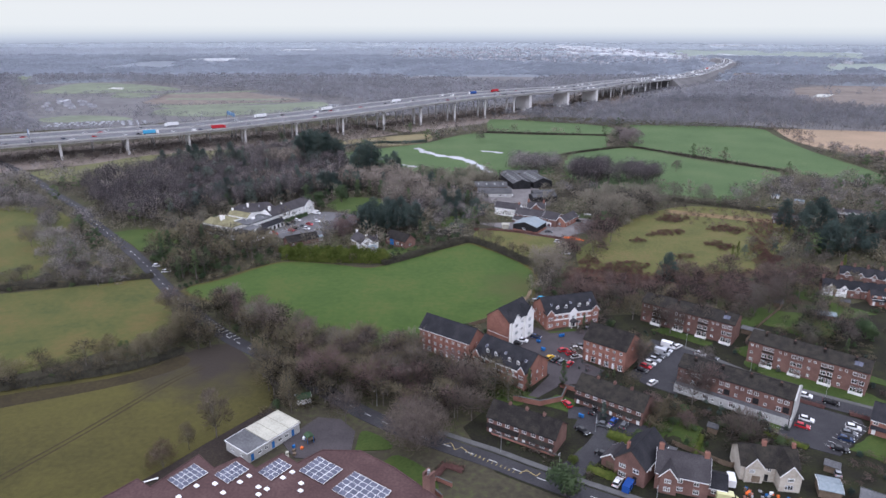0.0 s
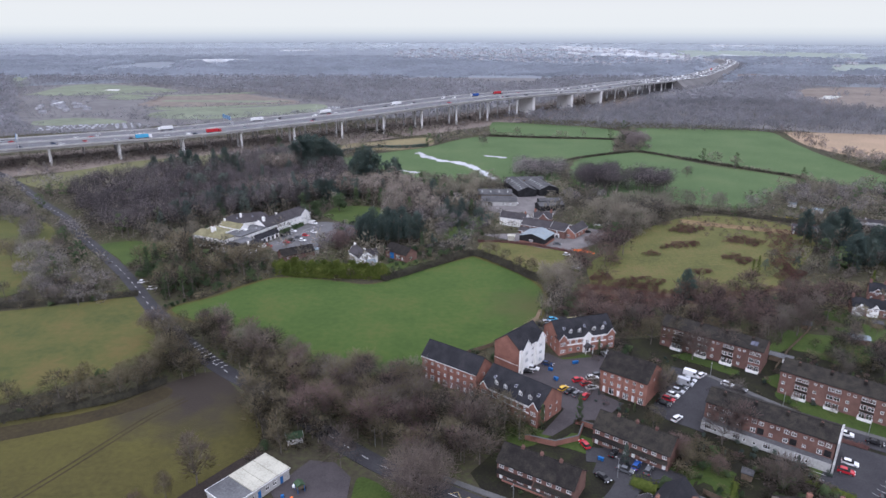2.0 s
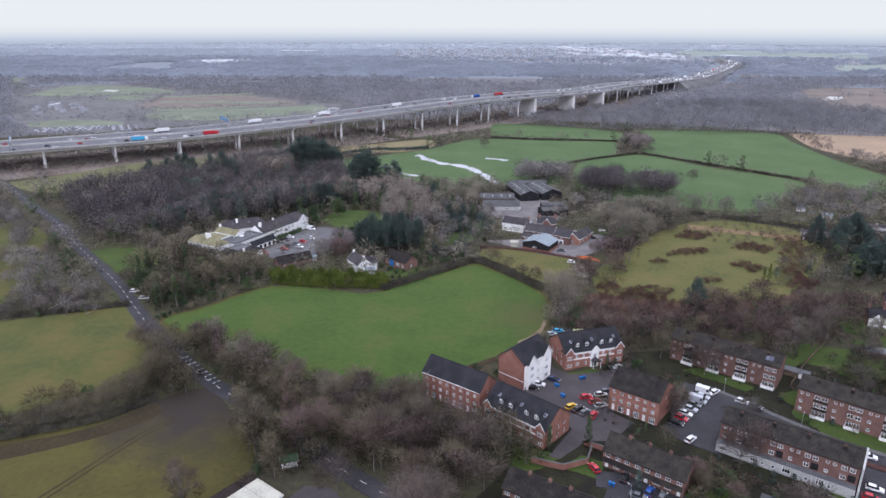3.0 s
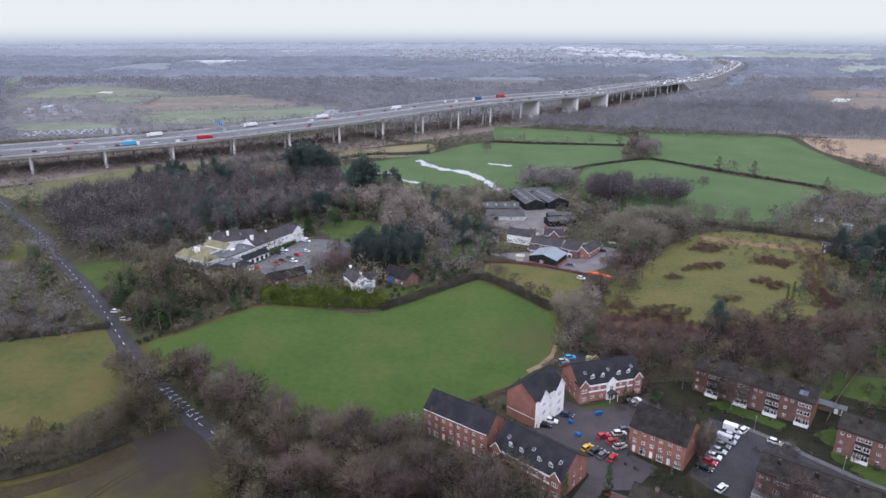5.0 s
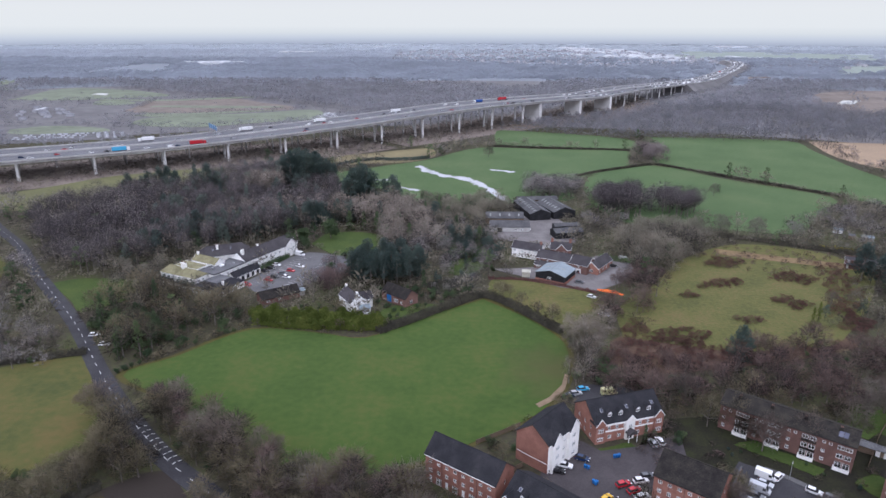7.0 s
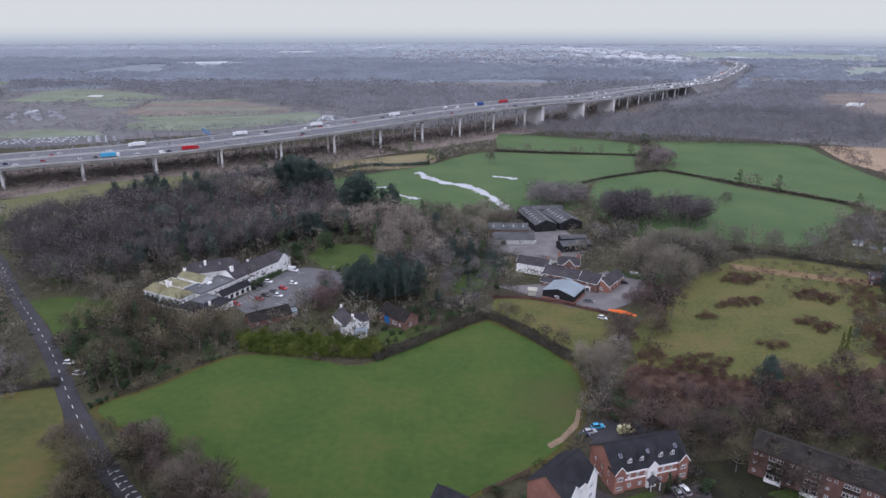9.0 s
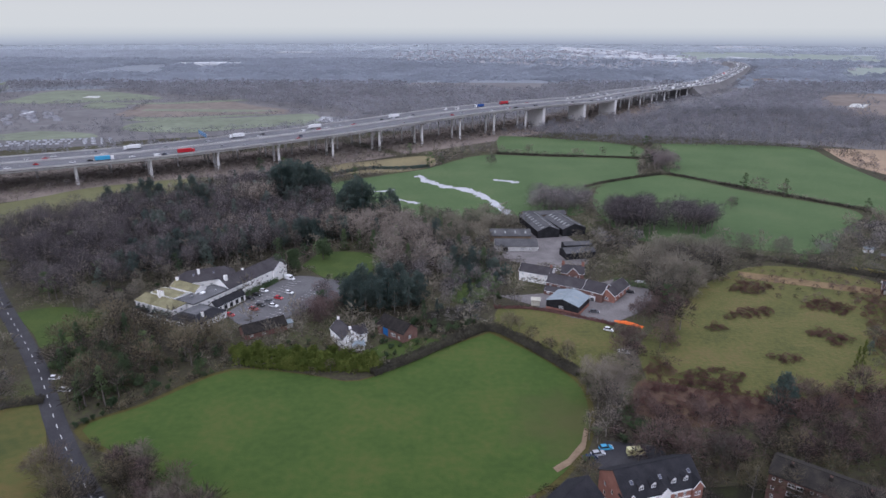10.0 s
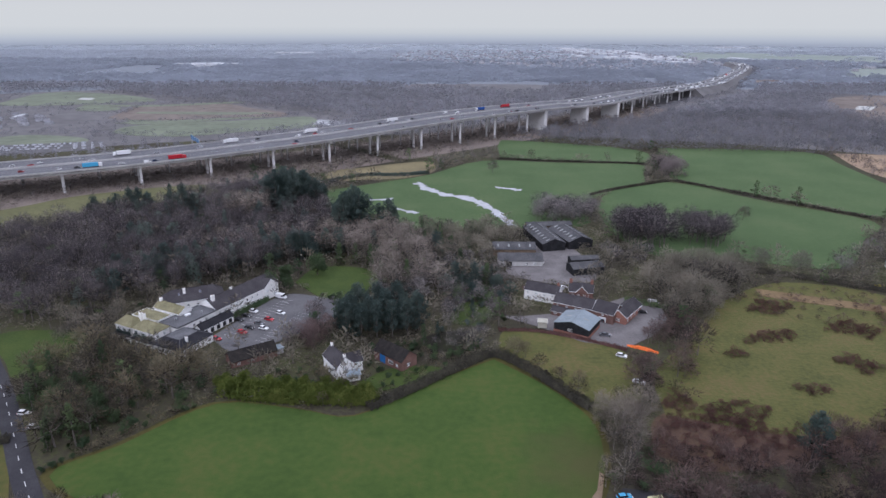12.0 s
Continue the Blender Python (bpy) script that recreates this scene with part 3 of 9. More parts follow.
patch("reed_strip", [(-104, 614), (-99, 658), (-76, 672), (-40, 694), (-16, 700), (-11, 676), (-13, 654), (-34, 633), (-71, 624)], "reeds", 0.12, "tawny strip of dead reeds below the viaduct", "reeds")
patch("field", [(-330, 500), (-294, 540), (-265, 575), (-195, 608), (-178, 590), (-184, 566), (-228, 536), (-275, 470)], "hazed_grass", 0.1, "olive grass field below the viaduct", "field")
patch("lawn", [(-76, 404), (-69, 424), (-46, 424), (-32, 408), (-40, 392), (-56, 383)], "lawn", 0.1, "green lawn beside the car park", "lawn")
patch("paddock", [(16, 330), (20, 352), (36, 350), (52, 342), (64, 334), (66, 318), (60, 300), (48, 292), (38, 302)], "rough", 0.1, "small rough paddock with parked vehicles", "paddock")
patch("bramble_ground", [(56, 272), (62, 290), (80, 296), (104, 286), (130, 288), (150, 294), (152, 284), (124, 274), (96, 268), (70, 264)], "rust", 0.05, "rusty ground of flattened brambles", "scrub")
patch("bracken_strip", [(143, 397), (172, 384.5), (187, 378.5), (204, 371.5), (202, 364), (183, 371), (169, 376.5), (144, 387)], "bracken", 0.14, "strip of orange dead bracken along a lane", "bracken")
patch("lawn", [(-186, 346), (-174, 352), (-150, 350), (-142, 342), (-139, 331), (-146, 322), (-155, 314), (-166, 326)], "lawn", 0.1, "garden lawn of the hotel", "lawn")
patch("lawn", [(-34, 312), (-22, 322), (-6, 322), (-2, 314), (-14, 312), (-26, 306)], "lawn", 0.1, "cottage garden lawn", "lawn")
patch("lawn", [(-18, 336), (-10, 348), (4, 352), (8, 344), (-4, 334)], "garden", 0.1, "cottage vegetable garden", "garden")
patch("lawn", [(-2, 360), (2, 378), (14, 380), (16, 366), (8, 356)], "lawn", 0.1, "small lawn between trees", "lawn")
# most land beyond the viaduct wears far_ colours with painted haze
patch("field", [(-744, 1153), (-714, 1161), (-736, 1342), (-611, 1323), (-479, 1217), (-538, 1173), (-642, 1131)], "far_field", 0.15, "distant hazed green field", "field")
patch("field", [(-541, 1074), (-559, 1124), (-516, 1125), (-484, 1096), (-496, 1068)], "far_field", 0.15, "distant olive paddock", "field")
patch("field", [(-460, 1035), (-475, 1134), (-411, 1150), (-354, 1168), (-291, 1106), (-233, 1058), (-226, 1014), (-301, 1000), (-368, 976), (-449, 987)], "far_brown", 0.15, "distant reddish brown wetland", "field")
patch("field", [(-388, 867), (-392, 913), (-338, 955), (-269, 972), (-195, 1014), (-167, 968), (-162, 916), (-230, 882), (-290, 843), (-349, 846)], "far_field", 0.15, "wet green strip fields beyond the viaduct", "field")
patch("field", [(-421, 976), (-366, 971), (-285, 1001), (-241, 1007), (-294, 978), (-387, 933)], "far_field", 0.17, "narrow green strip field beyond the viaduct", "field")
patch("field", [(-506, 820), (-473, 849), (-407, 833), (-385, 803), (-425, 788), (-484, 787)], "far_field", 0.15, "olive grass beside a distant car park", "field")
patch("field", [(-994, 1552), (-946, 1537), (-843, 1368), (-835, 1308)], "far_field", 0.15, "distant hazed green meadow", "field")
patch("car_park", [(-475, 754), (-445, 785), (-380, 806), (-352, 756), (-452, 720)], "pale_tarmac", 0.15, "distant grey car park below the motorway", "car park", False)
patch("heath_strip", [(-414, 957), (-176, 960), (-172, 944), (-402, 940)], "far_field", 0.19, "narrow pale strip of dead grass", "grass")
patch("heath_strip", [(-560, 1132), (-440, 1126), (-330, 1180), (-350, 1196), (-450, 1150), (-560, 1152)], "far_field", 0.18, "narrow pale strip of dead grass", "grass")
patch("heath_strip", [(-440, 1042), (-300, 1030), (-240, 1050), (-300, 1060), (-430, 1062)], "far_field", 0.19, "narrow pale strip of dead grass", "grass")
patch("field", [(989, 3055), (1704, 2907), (1558, 2432), (1452, 2552), (878, 2716)], "far_meadow", 0.21, "distant hazed green farmland", "field")
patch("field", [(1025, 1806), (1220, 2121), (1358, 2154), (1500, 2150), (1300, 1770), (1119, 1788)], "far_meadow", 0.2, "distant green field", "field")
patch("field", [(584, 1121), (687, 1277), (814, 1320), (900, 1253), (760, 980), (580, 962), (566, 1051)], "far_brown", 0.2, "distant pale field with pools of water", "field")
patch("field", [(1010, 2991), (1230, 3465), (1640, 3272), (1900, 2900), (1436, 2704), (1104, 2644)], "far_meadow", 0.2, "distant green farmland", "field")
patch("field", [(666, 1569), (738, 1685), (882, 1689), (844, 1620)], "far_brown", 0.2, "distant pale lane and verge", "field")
for pts in ([(-24, 618), (-18, 612), (-19, 602), (-11, 596), (-7, 584), (1, 580), (5, 574), (15, 571), (19, 563), (26, 556), (28, 544), (34, 534), (35, 520), (40, 508), (41, 497), (36, 499), (34, 510), (29, 522), (27, 536), (20, 546), (18, 556), (8, 563), (2, 571), (-8, 575), (-13, 586), (-21, 592), (-22, 604), (-27, 612)], [(37, 602), (46, 599), (56, 592), (52, 589), (44, 593), (38, 597)]):
    patch("puddle", ragged(pts, 1.9, 2.2, 3), "water", 0.2, "shallow flood water lying on grass", "puddle", False)
# the fifth outline is no pool: added to stand for distant white sheds
for pts in ([(-62, 560), (-50, 564), (-40, 566), (-42, 563), (-52, 559), (-60, 556)], [(-36, 540), (-28, 534), (-20, 528), (-22, 525), (-30, 530), (-38, 536)], [(-169, 936), (-168, 985), (-140, 965), (-117, 950), (-133, 930)], [(-620, 1224), (-626, 1252), (-604, 1252), (-589, 1215)], [(-749, 2054), (-800, 2250), (-770, 2200), (-740, 2310), (-726, 2298), (-680, 2120), (-657, 2084)], [(620, 1107), (656, 1153), (679, 1145), (637, 1093)]):
    patch("puddle", ragged(pts, 1.9, 2.2, 3), "water", 0.2, "shallow flood water lying on grass", "puddle", False)

patch("lawn", [(10.0, 193.5), (15.4, 185.8), (21.1, 178.5), (24.8, 180.5), (21.0, 186.5), (15.5, 192.1)], "lawn", 0.11, "green verge in front of the dormered flats", "lawn")
patch("garden_ground", [(20, 178), (36, 196), (60, 236), (90, 240), (118, 226), (150, 240), (205, 262), (215, 220), (170, 130), (110, 100), (60, 112), (14, 140), (6, 160)], "garden", 0.02, "damp garden ground of the housing estate", "garden", False)

for pts in ([(107, 195), (112, 198), (136, 178), (142, 168), (134, 170), (120, 180)], [(80, 224), (86, 226), (100, 213), (96, 210)], [(104, 208), (112, 212), (118, 204), (110, 198)], [(64, 158), (70, 166), (76, 160), (70, 152)], [(57, 160), (61, 164), (66, 158), (62, 154)], [(39, 221), (50, 225), (54, 220), (44, 216)], [(30, 172), (36, 178), (42, 174), (38, 168)], [(123, 231), (135, 242), (149, 239), (158, 233), (147, 217), (135, 222)]):
    patch("lawn", ragged(pts, 0.5, 2.0, len(COVER)), "lawn", 0.09, "small mown garden lawn on the estate", "lawn", False)
for pts in ([(160, 262), (170, 268), (175, 262), (162, 251)], [(113, 206), (117, 210), (144, 189), (150, 180), (140, 186)], [(152, 256), (160, 262), (168, 256), (158, 250)], [(112, 150), (128, 160), (140, 150), (124, 138)], [(94, 159), (99, 167), (104, 162), (98, 155)], [(10, 178), (22, 184), (30, 176), (20, 170)], [(154, 270), (168, 282), (176, 276), (162, 266)], [(34, 146), (40, 152), (43, 150), (37, 143)]):
    patch("lawn", ragged(pts, 0.5, 2.0, len(COVER)), "lawn", 0.09, "small mown garden lawn on the estate", "lawn", False)
for pts in ([(112, 232), (130, 246), (138, 240), (120, 226)], [(64, 155), (64.5, 163), (69, 164.5), (69, 159)], [(67, 149), (68, 156), (74, 158), (72, 149)], [(104, 198), (109, 203), (115, 192), (122, 181), (130, 172), (126, 167), (112, 178)], [(150, 246), (158, 234), (176, 238), (166, 250)], [(148, 262), (156, 272), (166, 266), (158, 256)], [(132, 222), (146, 232), (152, 226), (138, 216)]):
    patch("lawn", ragged(pts, 0.5, 2.0, len(COVER)), "lawn", 0.09, "small mown garden lawn on the estate", "lawn", False)

# ---- roads and yards ----
MAIN_ROAD = smooth([(-420, 580), (-330, 500), (-268, 434), (-234, 400), (-203, 362), (-154, 306), (-121, 263), (-100, 238), (-80, 217), (-62, 202), (-41, 183), (-28, 171), (-15, 161), (2, 151), (13, 145), (26, 137), (50, 124), (90, 105), (140, 85)])
SIDE_ROAD = smooth([(29, 136), (37, 144), (44, 152), (48, 160), (46, 166), (38, 168)])
BACK_ROAD = smooth([(76, 214), (86, 206), (96, 194), (106, 183), (118, 174), (134, 164), (170, 143)])


def road(name, line, width, label, z=0.16):
    bm = bmesh.new()
    strip(bm, line, width, z, 0.2)
    return tagged(new(name, mesh_of(name, bm, "asphalt")), label, "road", kind="structure")


main_road = road("road", MAIN_ROAD, 6.0, "worn grey two-lane road with white centre dashes")
road("road", SIDE_ROAD, 6.5, "grey residential side road", 0.15)
road("road", BACK_ROAD, 6.0, "grey residential road past the maisonettes", 0.15)
patch("yard", [(22, 209), (26, 222), (36, 226), (41, 221), (52, 223), (66, 229), (64, 217), (52, 206), (49, 199), (55, 193), (46, 184), (39, 184), (30, 176), (27, 177), (36, 190), (28, 199)], "paving", 0.12, "mauve block-paved courtyard of the flats", "yard", False)
patch("yard", [(38, 160), (44, 172), (62, 159), (56, 152), (48, 154)], "asphalt", 0.12, "asphalt frontage of the terrace", "yard", False)
patch("car_park", [(36.1, 246.0), (43.2, 257.3), (51.2, 255.8), (59.6, 254.2), (58.6, 247.9), (42.6, 241.5)], "asphalt", 0.12, "small asphalt car park behind the flats", "car park", False)
patch("car_park", [(66, 184), (62, 190), (76, 208), (80, 215), (90, 204), (84, 196), (74, 178)], "asphalt", 0.12, "asphalt car park between flats and maisonettes", "car park", False)
patch("car_park", [(110, 174), (124, 164), (123, 159), (108, 147), (94, 155)], "asphalt", 0.12, "asphalt car park with faded bays", "car park", False)
patch("car_park", [(-97, 345), (-93, 356), (-79, 388), (-60, 386), (-47, 379), (-50, 366), (-58, 355), (-81, 333)], "pale_tarmac", 0.12, "grey hotel car park with worn bay lines", "car park")
patch("yard", [(20, 366), (34, 356), (50, 342), (66, 337), (80, 348), (90, 362), (92, 378), (78, 386), (56, 372), (40, 368), (30, 366)], "gravel", 0.14, "pale gravel yard by the workshop", "yard", False)
patch("yard", [(46, 460), (66, 458), (72, 430), (70, 408), (52, 402), (28, 416), (34, 440)], "gravel", 0.14, "pale concrete farmyard", "yard")
patch("yard", [(-45, 153), (-37, 165), (-30, 164), (-25, 158), (-25, 148), (-31, 144.5), (-40, 146)], "paving", 0.12, "dark school yard", "yard", False)
patch("lawn", [(-24, 149), (-23, 158), (-17, 155), (-14, 150)], "lawn", 0.12, "green lawn by the school", "lawn")
patch("lawn", [(-16, 144), (-12, 147), (-4, 141), (-1, 133), (-9, 133), (-14, 138)], "lawn", 0.12, "green lawn by the school chimney", "lawn")


def dashes(name, line, offset, width, length, gap, mat, label, first=0.0, last=1e9):
    bm = bmesh.new()
    pts = along(line, 0.5)
    period = length + gap
    run = []
    for i, (x, y, a) in enumerate(pts):
        s = i * 0.5
        if first <= s <= last and s % period < length:
            run.append((x, y))
        else:
            if len(run) > 1:
                strip(bm, run, width, 0.168, 0, offset)
            run = []
    if len(run) > 1:
        strip(bm, run, width, 0.168, 0, offset)
    return part(name, bm, mat, main_road, label)


dashes("centre_line", MAIN_ROAD, 0, 0.2, 2.6, 4.4, "white_line", "white centre dashes")
# hatched junction marks on the bend: two columns of short bars beside the centre line
for k in range(9):
    for side in (0.5, 2.1):
        bm = bmesh.new()
        box(bm, -0.55, -0.15, 0.165, 0.55, 0.15, 0.172)
        part("hatch_mark", bm, "white_line", main_road, "", at(-94.2 + 2.1 * k + side * 0.69, 231.2 - 2.05 * k + side * 0.72, 22 if side > 1 else 60))
for zig in ([(0.5, 151.8), (2.6, 152.5), (3.5, 149.4), (5.3, 150.6), (7.1, 148.2)], [(20.0, 139.5), (22.1, 140.8), (24.3, 138.60000000000002), (25.5, 139.60000000000002)]):
    bm = bmesh.new()
    strip(bm, zig, 0.16, 0.17)
    part("zigzag_line", bm, "yellow_line", main_road, "yellow keep-clear zigzag")
for i in range(11):
    bm = bmesh.new()
    box(bm, -0.06, -0.6, 0.165, 0.06, 0.6, 0.172)
    u = (i + 0.8) / 12
    part("word_bar", bm, "yellow_line", main_road, "", at(7.1 + 12.9 * u, 148.2 - 8.7 * u, -30))
for side, name in ((4.5, "pavement"),):
    bm = bmesh.new()
    strip(bm, [p for p in MAIN_ROAD if -6 < p[0] < 140], 1.8, 0.28, 0.3, side)
    tagged(new(name, mesh_of(name, bm, "kerb")), "grey pavement with raised kerb", "pavement", kind="structure")
bm = bmesh.new()
strip(bm, BACK_ROAD[3:], 1.8, 0.26, 0.3, 3.95)
tagged(new("pavement", mesh_of("pavement", bm, "kerb")), "narrow grey pavement", "pavement", kind="structure")

# ---- motorway viaduct ----
DECK = smooth([(-640, 350, 13, 1.0), (-520, 428, 14, 1.0), (-400, 504, 14.5, 1.0), (-330, 548, 14.5, 1.0), (-277, 580, 14.3, 1.0), (-233, 607, 14.5, 1.0), (-185, 637, 16, 1.0), (-138, 668, 17.8, 1.0), (-96, 698, 19.3, 1.0), (-56, 732, 20.8, 1.0), (-15, 766, 22.5, 1.0), (24, 800, 23.8, 1.0), (63, 835, 24, 1.0), (115, 880, 23.8, 1.0), (168, 928, 22.5, 1.0), (222, 980, 20.8, 1.0), (314, 1119, 18, 0.95), (392, 1216, 15.5, 0.86), (483, 1327, 13, 0.78), (535, 1392, 12, 0.74), (627, 1555, 10, 0.66), (718, 1720, 9, 0.6), (823, 1920, 8, 0.56), (891, 2058, 8, 0.54), (941, 2200, 8, 0.52), (956, 2306, 8, 0.5)], 4)
DECK_W = 29.0


def build_viaduct():
    top = thing("viaduct", at(0, 0), "long grey concrete motorway viaduct on tall piers", "viaduct")
    for k, off in enumerate((DECK_W / 2, DECK_W * 1.5 + 4)):
        bm = bmesh.new()
        strip(bm, DECK, DECK_W, 1.9, 0.5, off)
        deck = part("deck", bm, "motorway", top, "grey asphalt carriageway")
        for s in (-1, 1):
            bm = bmesh.new()
            strip(bm, DECK, 0.4, 3.0, 1.35, off + s * (DECK_W / 2 + 0.2))
            part("parapet", bm, "concrete", top, "pale concrete parapet")
            bm = bmesh.new()
            strip(bm, DECK, 1.2, 1.4, 1.6, off + s * (DECK_W / 2 - 1.6))
            part("edge_beam", bm, "concrete", top)
        bm = bmesh.new()
        strip(bm, DECK, 12, 1.4, 1.5, off)
        part("girder", bm, "concrete", top)
        for lane in (-9, -5.3, -1.6, 2.1, 5.8, 9.5):
            bm = bmesh.new()
            strip(bm, DECK, 0.25, 1.91, 0, off + lane)
            part("lane_line", bm, "lane_paint", deck)
    bm = bmesh.new()
    strip(bm, DECK, 0.7, 2.9, 1.2, DECK_W + 2)
    part("central_barrier", bm, "concrete", top)
    spots = along([p[:2] for p in DECK], 26.5)
    zs = {}
    for x, y, a in spots:
        near = min(DECK, key=lambda p: math.hypot(p[0] - x, p[1] - y))
        zs[(x, y)] = near[2]
    for i, (x, y, a) in enumerate(spots):
        h = zs[(x, y)]
        if x > 440 or x < -330 or h < 4:
            continue
        nx, ny = -math.sin(a), math.cos(a)
        river = 110 < x < 260
        for row, off in enumerate((5.0, 18.0, 40.0, 55.0)):
            if row < 2 and i % 2:
                continue
            if river:
                continue
            bm = bmesh.new()
            tube(bm, (0, 0, -0.5), (0, 0, h), 1.25 if row < 2 else 0.8, 1.0 if row < 2 else 0.7, 8)
            part("pier", bm, "brightened_concrete", top, "", at(x + nx * off, y + ny * off))
        if not river:
            for o0, o1 in ((1, 28), (34, 61)):
                if o0 == 1 and i % 2:
                    continue
                part("crosshead", boxes((-0.9, o0, h - 1.6, 0.9, o1, h + 0.1), bevel=0.1), "concrete", top, "", at(x, y, math.degrees(a)))
    for x, y, a in ((120, 886, 41), (181, 940, 43), (234, 992, 46)):
        near = min(DECK, key=lambda p: math.hypot(p[0] - x, p[1] - y))
        for o0, o1 in ((2, 27),):
            bm = bmesh.new()
            box(bm, -2.5, o0, -0.5, 2.5, o1, near[2] + 0.2, bevel=0.3)
            part("wall_pier", bm, "brightened_concrete", top, "broad concrete wall pier, colour brightened against deck shade", at(x, y, a))


build_viaduct()


def embankment(lo, hi):
    """Grassy slopes that carry the motorway beyond the viaduct's ends."""
    bm = bmesh.new()
    rows = []
    pts = [p for p in DECK if lo <= p[0] <= hi]
    for i, p in enumerate(pts):
        a, b = pts[max(0, i - 1)], pts[min(len(pts) - 1, i + 1)]
        d = Vector((b[0] - a[0], b[1] - a[1])).normalized()
        n = Vector((-d.y, d.x))
        h = p[2] + 1.2
        rows.append([bm.verts.new((p[0] + n.x * o, p[1] + n.y * o, z)) for o, z in ((-1.3 * h - 1, 0.02), (-0.5, h), ((DECK_W * 2 + 4.5) * p[3], h), ((DECK_W * 2 + 5) * p[3] + 1.3 * h, 0.02))])
    for a, b in zip(rows, rows[1:]):
        for k in range(3):
            bm.faces.new((a[k], a[k + 1], b[k + 1], b[k]))
    for end in (rows[0], rows[-1]):
        bm.faces.new(end)
    bmesh.ops.recalc_face_normals(bm, faces=bm.faces[:])
    tagged(new("embankment", mesh_of("embankment", bm, "far_ground_a")), "scrubby earth embankment of the motorway", "embankment", kind="structure")


embankment(425, 1100)
embankment(-700, -395)


def gantry(x, y, z, ang, o0, o1):
    """A steel sign gantry across one carriageway, seen from behind."""
    t = thing("sign_gantry", at(x, y, ang, z), "steel gantry carrying blue motorway signs", "sign gantry")
    for o in (o0, o1):
        part("post", boxes((-0.35, o - 0.35, 0, 0.35, o + 0.35, 8.2), bevel=0.05), "steel", t)
    part("beam", boxes((-0.5, o0, 7.0, 0.5, o1, 8.2), bevel=0.08), "steel", t)
    n = 4
    for i in range(n):
        a = o0 + (o1 - o0) * (i + 0.15) / n
        part("sign_board", boxes((-0.75, a, 5.6, -0.55, a + (o1 - o0) * 0.7 / n, 9.4)), "sign_blue", t)


gantry(-345, 539, 16.4, 32, 0.3, 29.5)
gantry(-192, 633, 17.6, 33, 33, 62)
for _x, _y, _a in along([p[:2] for p in DECK], 62):
    if -300 < _x < 330:
        _z = min(DECK, key=lambda p: math.hypot(p[0] - _x, p[1] - _y))[2]
        _l = thing("street_lamp", at(_x - math.sin(_a) * 31, _y + math.cos(_a) * 31, math.degrees(_a), _z + 1.6), "tall grey twin-armed motorway lamp", "street lamp", "lamps along the viaduct")
        _b = bmesh.new()
        tube(_b, (0, 0, 0), (0, 0, 12), 0.14, 0.08, 6)
        part("pole", _b, "steel", _l)
        for _s in (-1, 1):
            part("arm", boxes((-0.06, min(0, _s * 1.6), 11.9, 0.06, max(0, _s * 1.6), 12.0)), "steel", _l)
            part("lantern", boxes((-0.18, _s * 1.6 - 0.4, 11.8, 0.18, _s * 1.6 + 0.4, 11.95)), "concrete", _l)


# ---- trees ----
class Soup:
    """Triangles gathered for one plant."""

    def __init__(self, seed):
        self.v, self.f, self.m, self.n, self.r = [], [], [], {}, random.Random(seed)
        self.lift = 0.6

    def tri(self, a, b, c, m):
        k = len(self.v)
        self.v += [a, b, c]
        self.f.append((k, k + 1, k + 2))
        self.m.append(m)

    def stem(self, p, q, r0, r1, n, m):
        p, q = Vector(p), Vector(q)
        d = (q - p).normalized()
        s = d.orthogonal().normalized()
        t = d.cross(s)
        k = len(self.v)
        for c, r in ((p, r0), (q, r1)):
            for i in range(n):
                self.v.append(tuple(c + (s * math.cos(6.2832 * i / n) + t * math.sin(6.2832 * i / n)) * r))
        for i in range(n):
            j = (i + 1) % n
            self.f += [(k + i, k + j, k + n + j), (k + i, k + n + j, k + n + i)]
            self.m += [m, m]

    def spray(self, p, d, length, width, count, spread, m):
        r = self.r
        for _ in range(count):
            e = (d + Vector((r.gauss(0, spread), r.gauss(0, spread), r.gauss(0.05, spread)))).normalized()
            s = e.cross(Vector((r.gauss(0, 1), r.gauss(0, 1), r.gauss(0, 1)))).normalized() * width
            o = p + e * length * r.uniform(0, 0.35)
            self.tri(tuple(o + s), tuple(o - s), tuple(o + e * length * r.uniform(0.6, 1.2)), m)

    def leaves(self, c, rad, count, size, m, flat=1.0):
        r = self.r
        for _ in range(count):
            u = Vector((r.gauss(0, 1), r.gauss(0, 1), r.gauss(0, 1))).normalized()
            p = Vector(c) + Vector((u.x * rad, u.y * rad, u.z * rad * flat)) * r.uniform(0.55, 1.05)
            a = Vector((r.gauss(0, 1), r.gauss(0, 1), r.gauss(0, 0.6))).normalized() * size * r.uniform(0.6, 1.3)
            b = a.cross(u + Vector((r.gauss(0, 0.4), r.gauss(0, 0.4), r.gauss(0, 0.4)))).normalized() * size * r.uniform(0.5, 1.0)
            self.tri(tuple(p - a * 0.5 - b * 0.5), tuple(p + a * 0.5 - b * 0.4), tuple(p + b * 0.6), m)


def pine(seed, columns=16, size=0.042, count=60, low=0.2, heavy=0.105):
    """A dark conifer one metre high: short bare trunk, uneven tapering crown of many clumps."""
    s = Soup(seed)
    r = s.r
    s.stem((0, 0, -0.02), (0.01, 0, 0.9), 0.02, 0.005, 6, 0)
    for i in range(columns):
        a, z = i * 2.4 + r.random(), low + (0.9 - low) * (i + 0.5) / columns
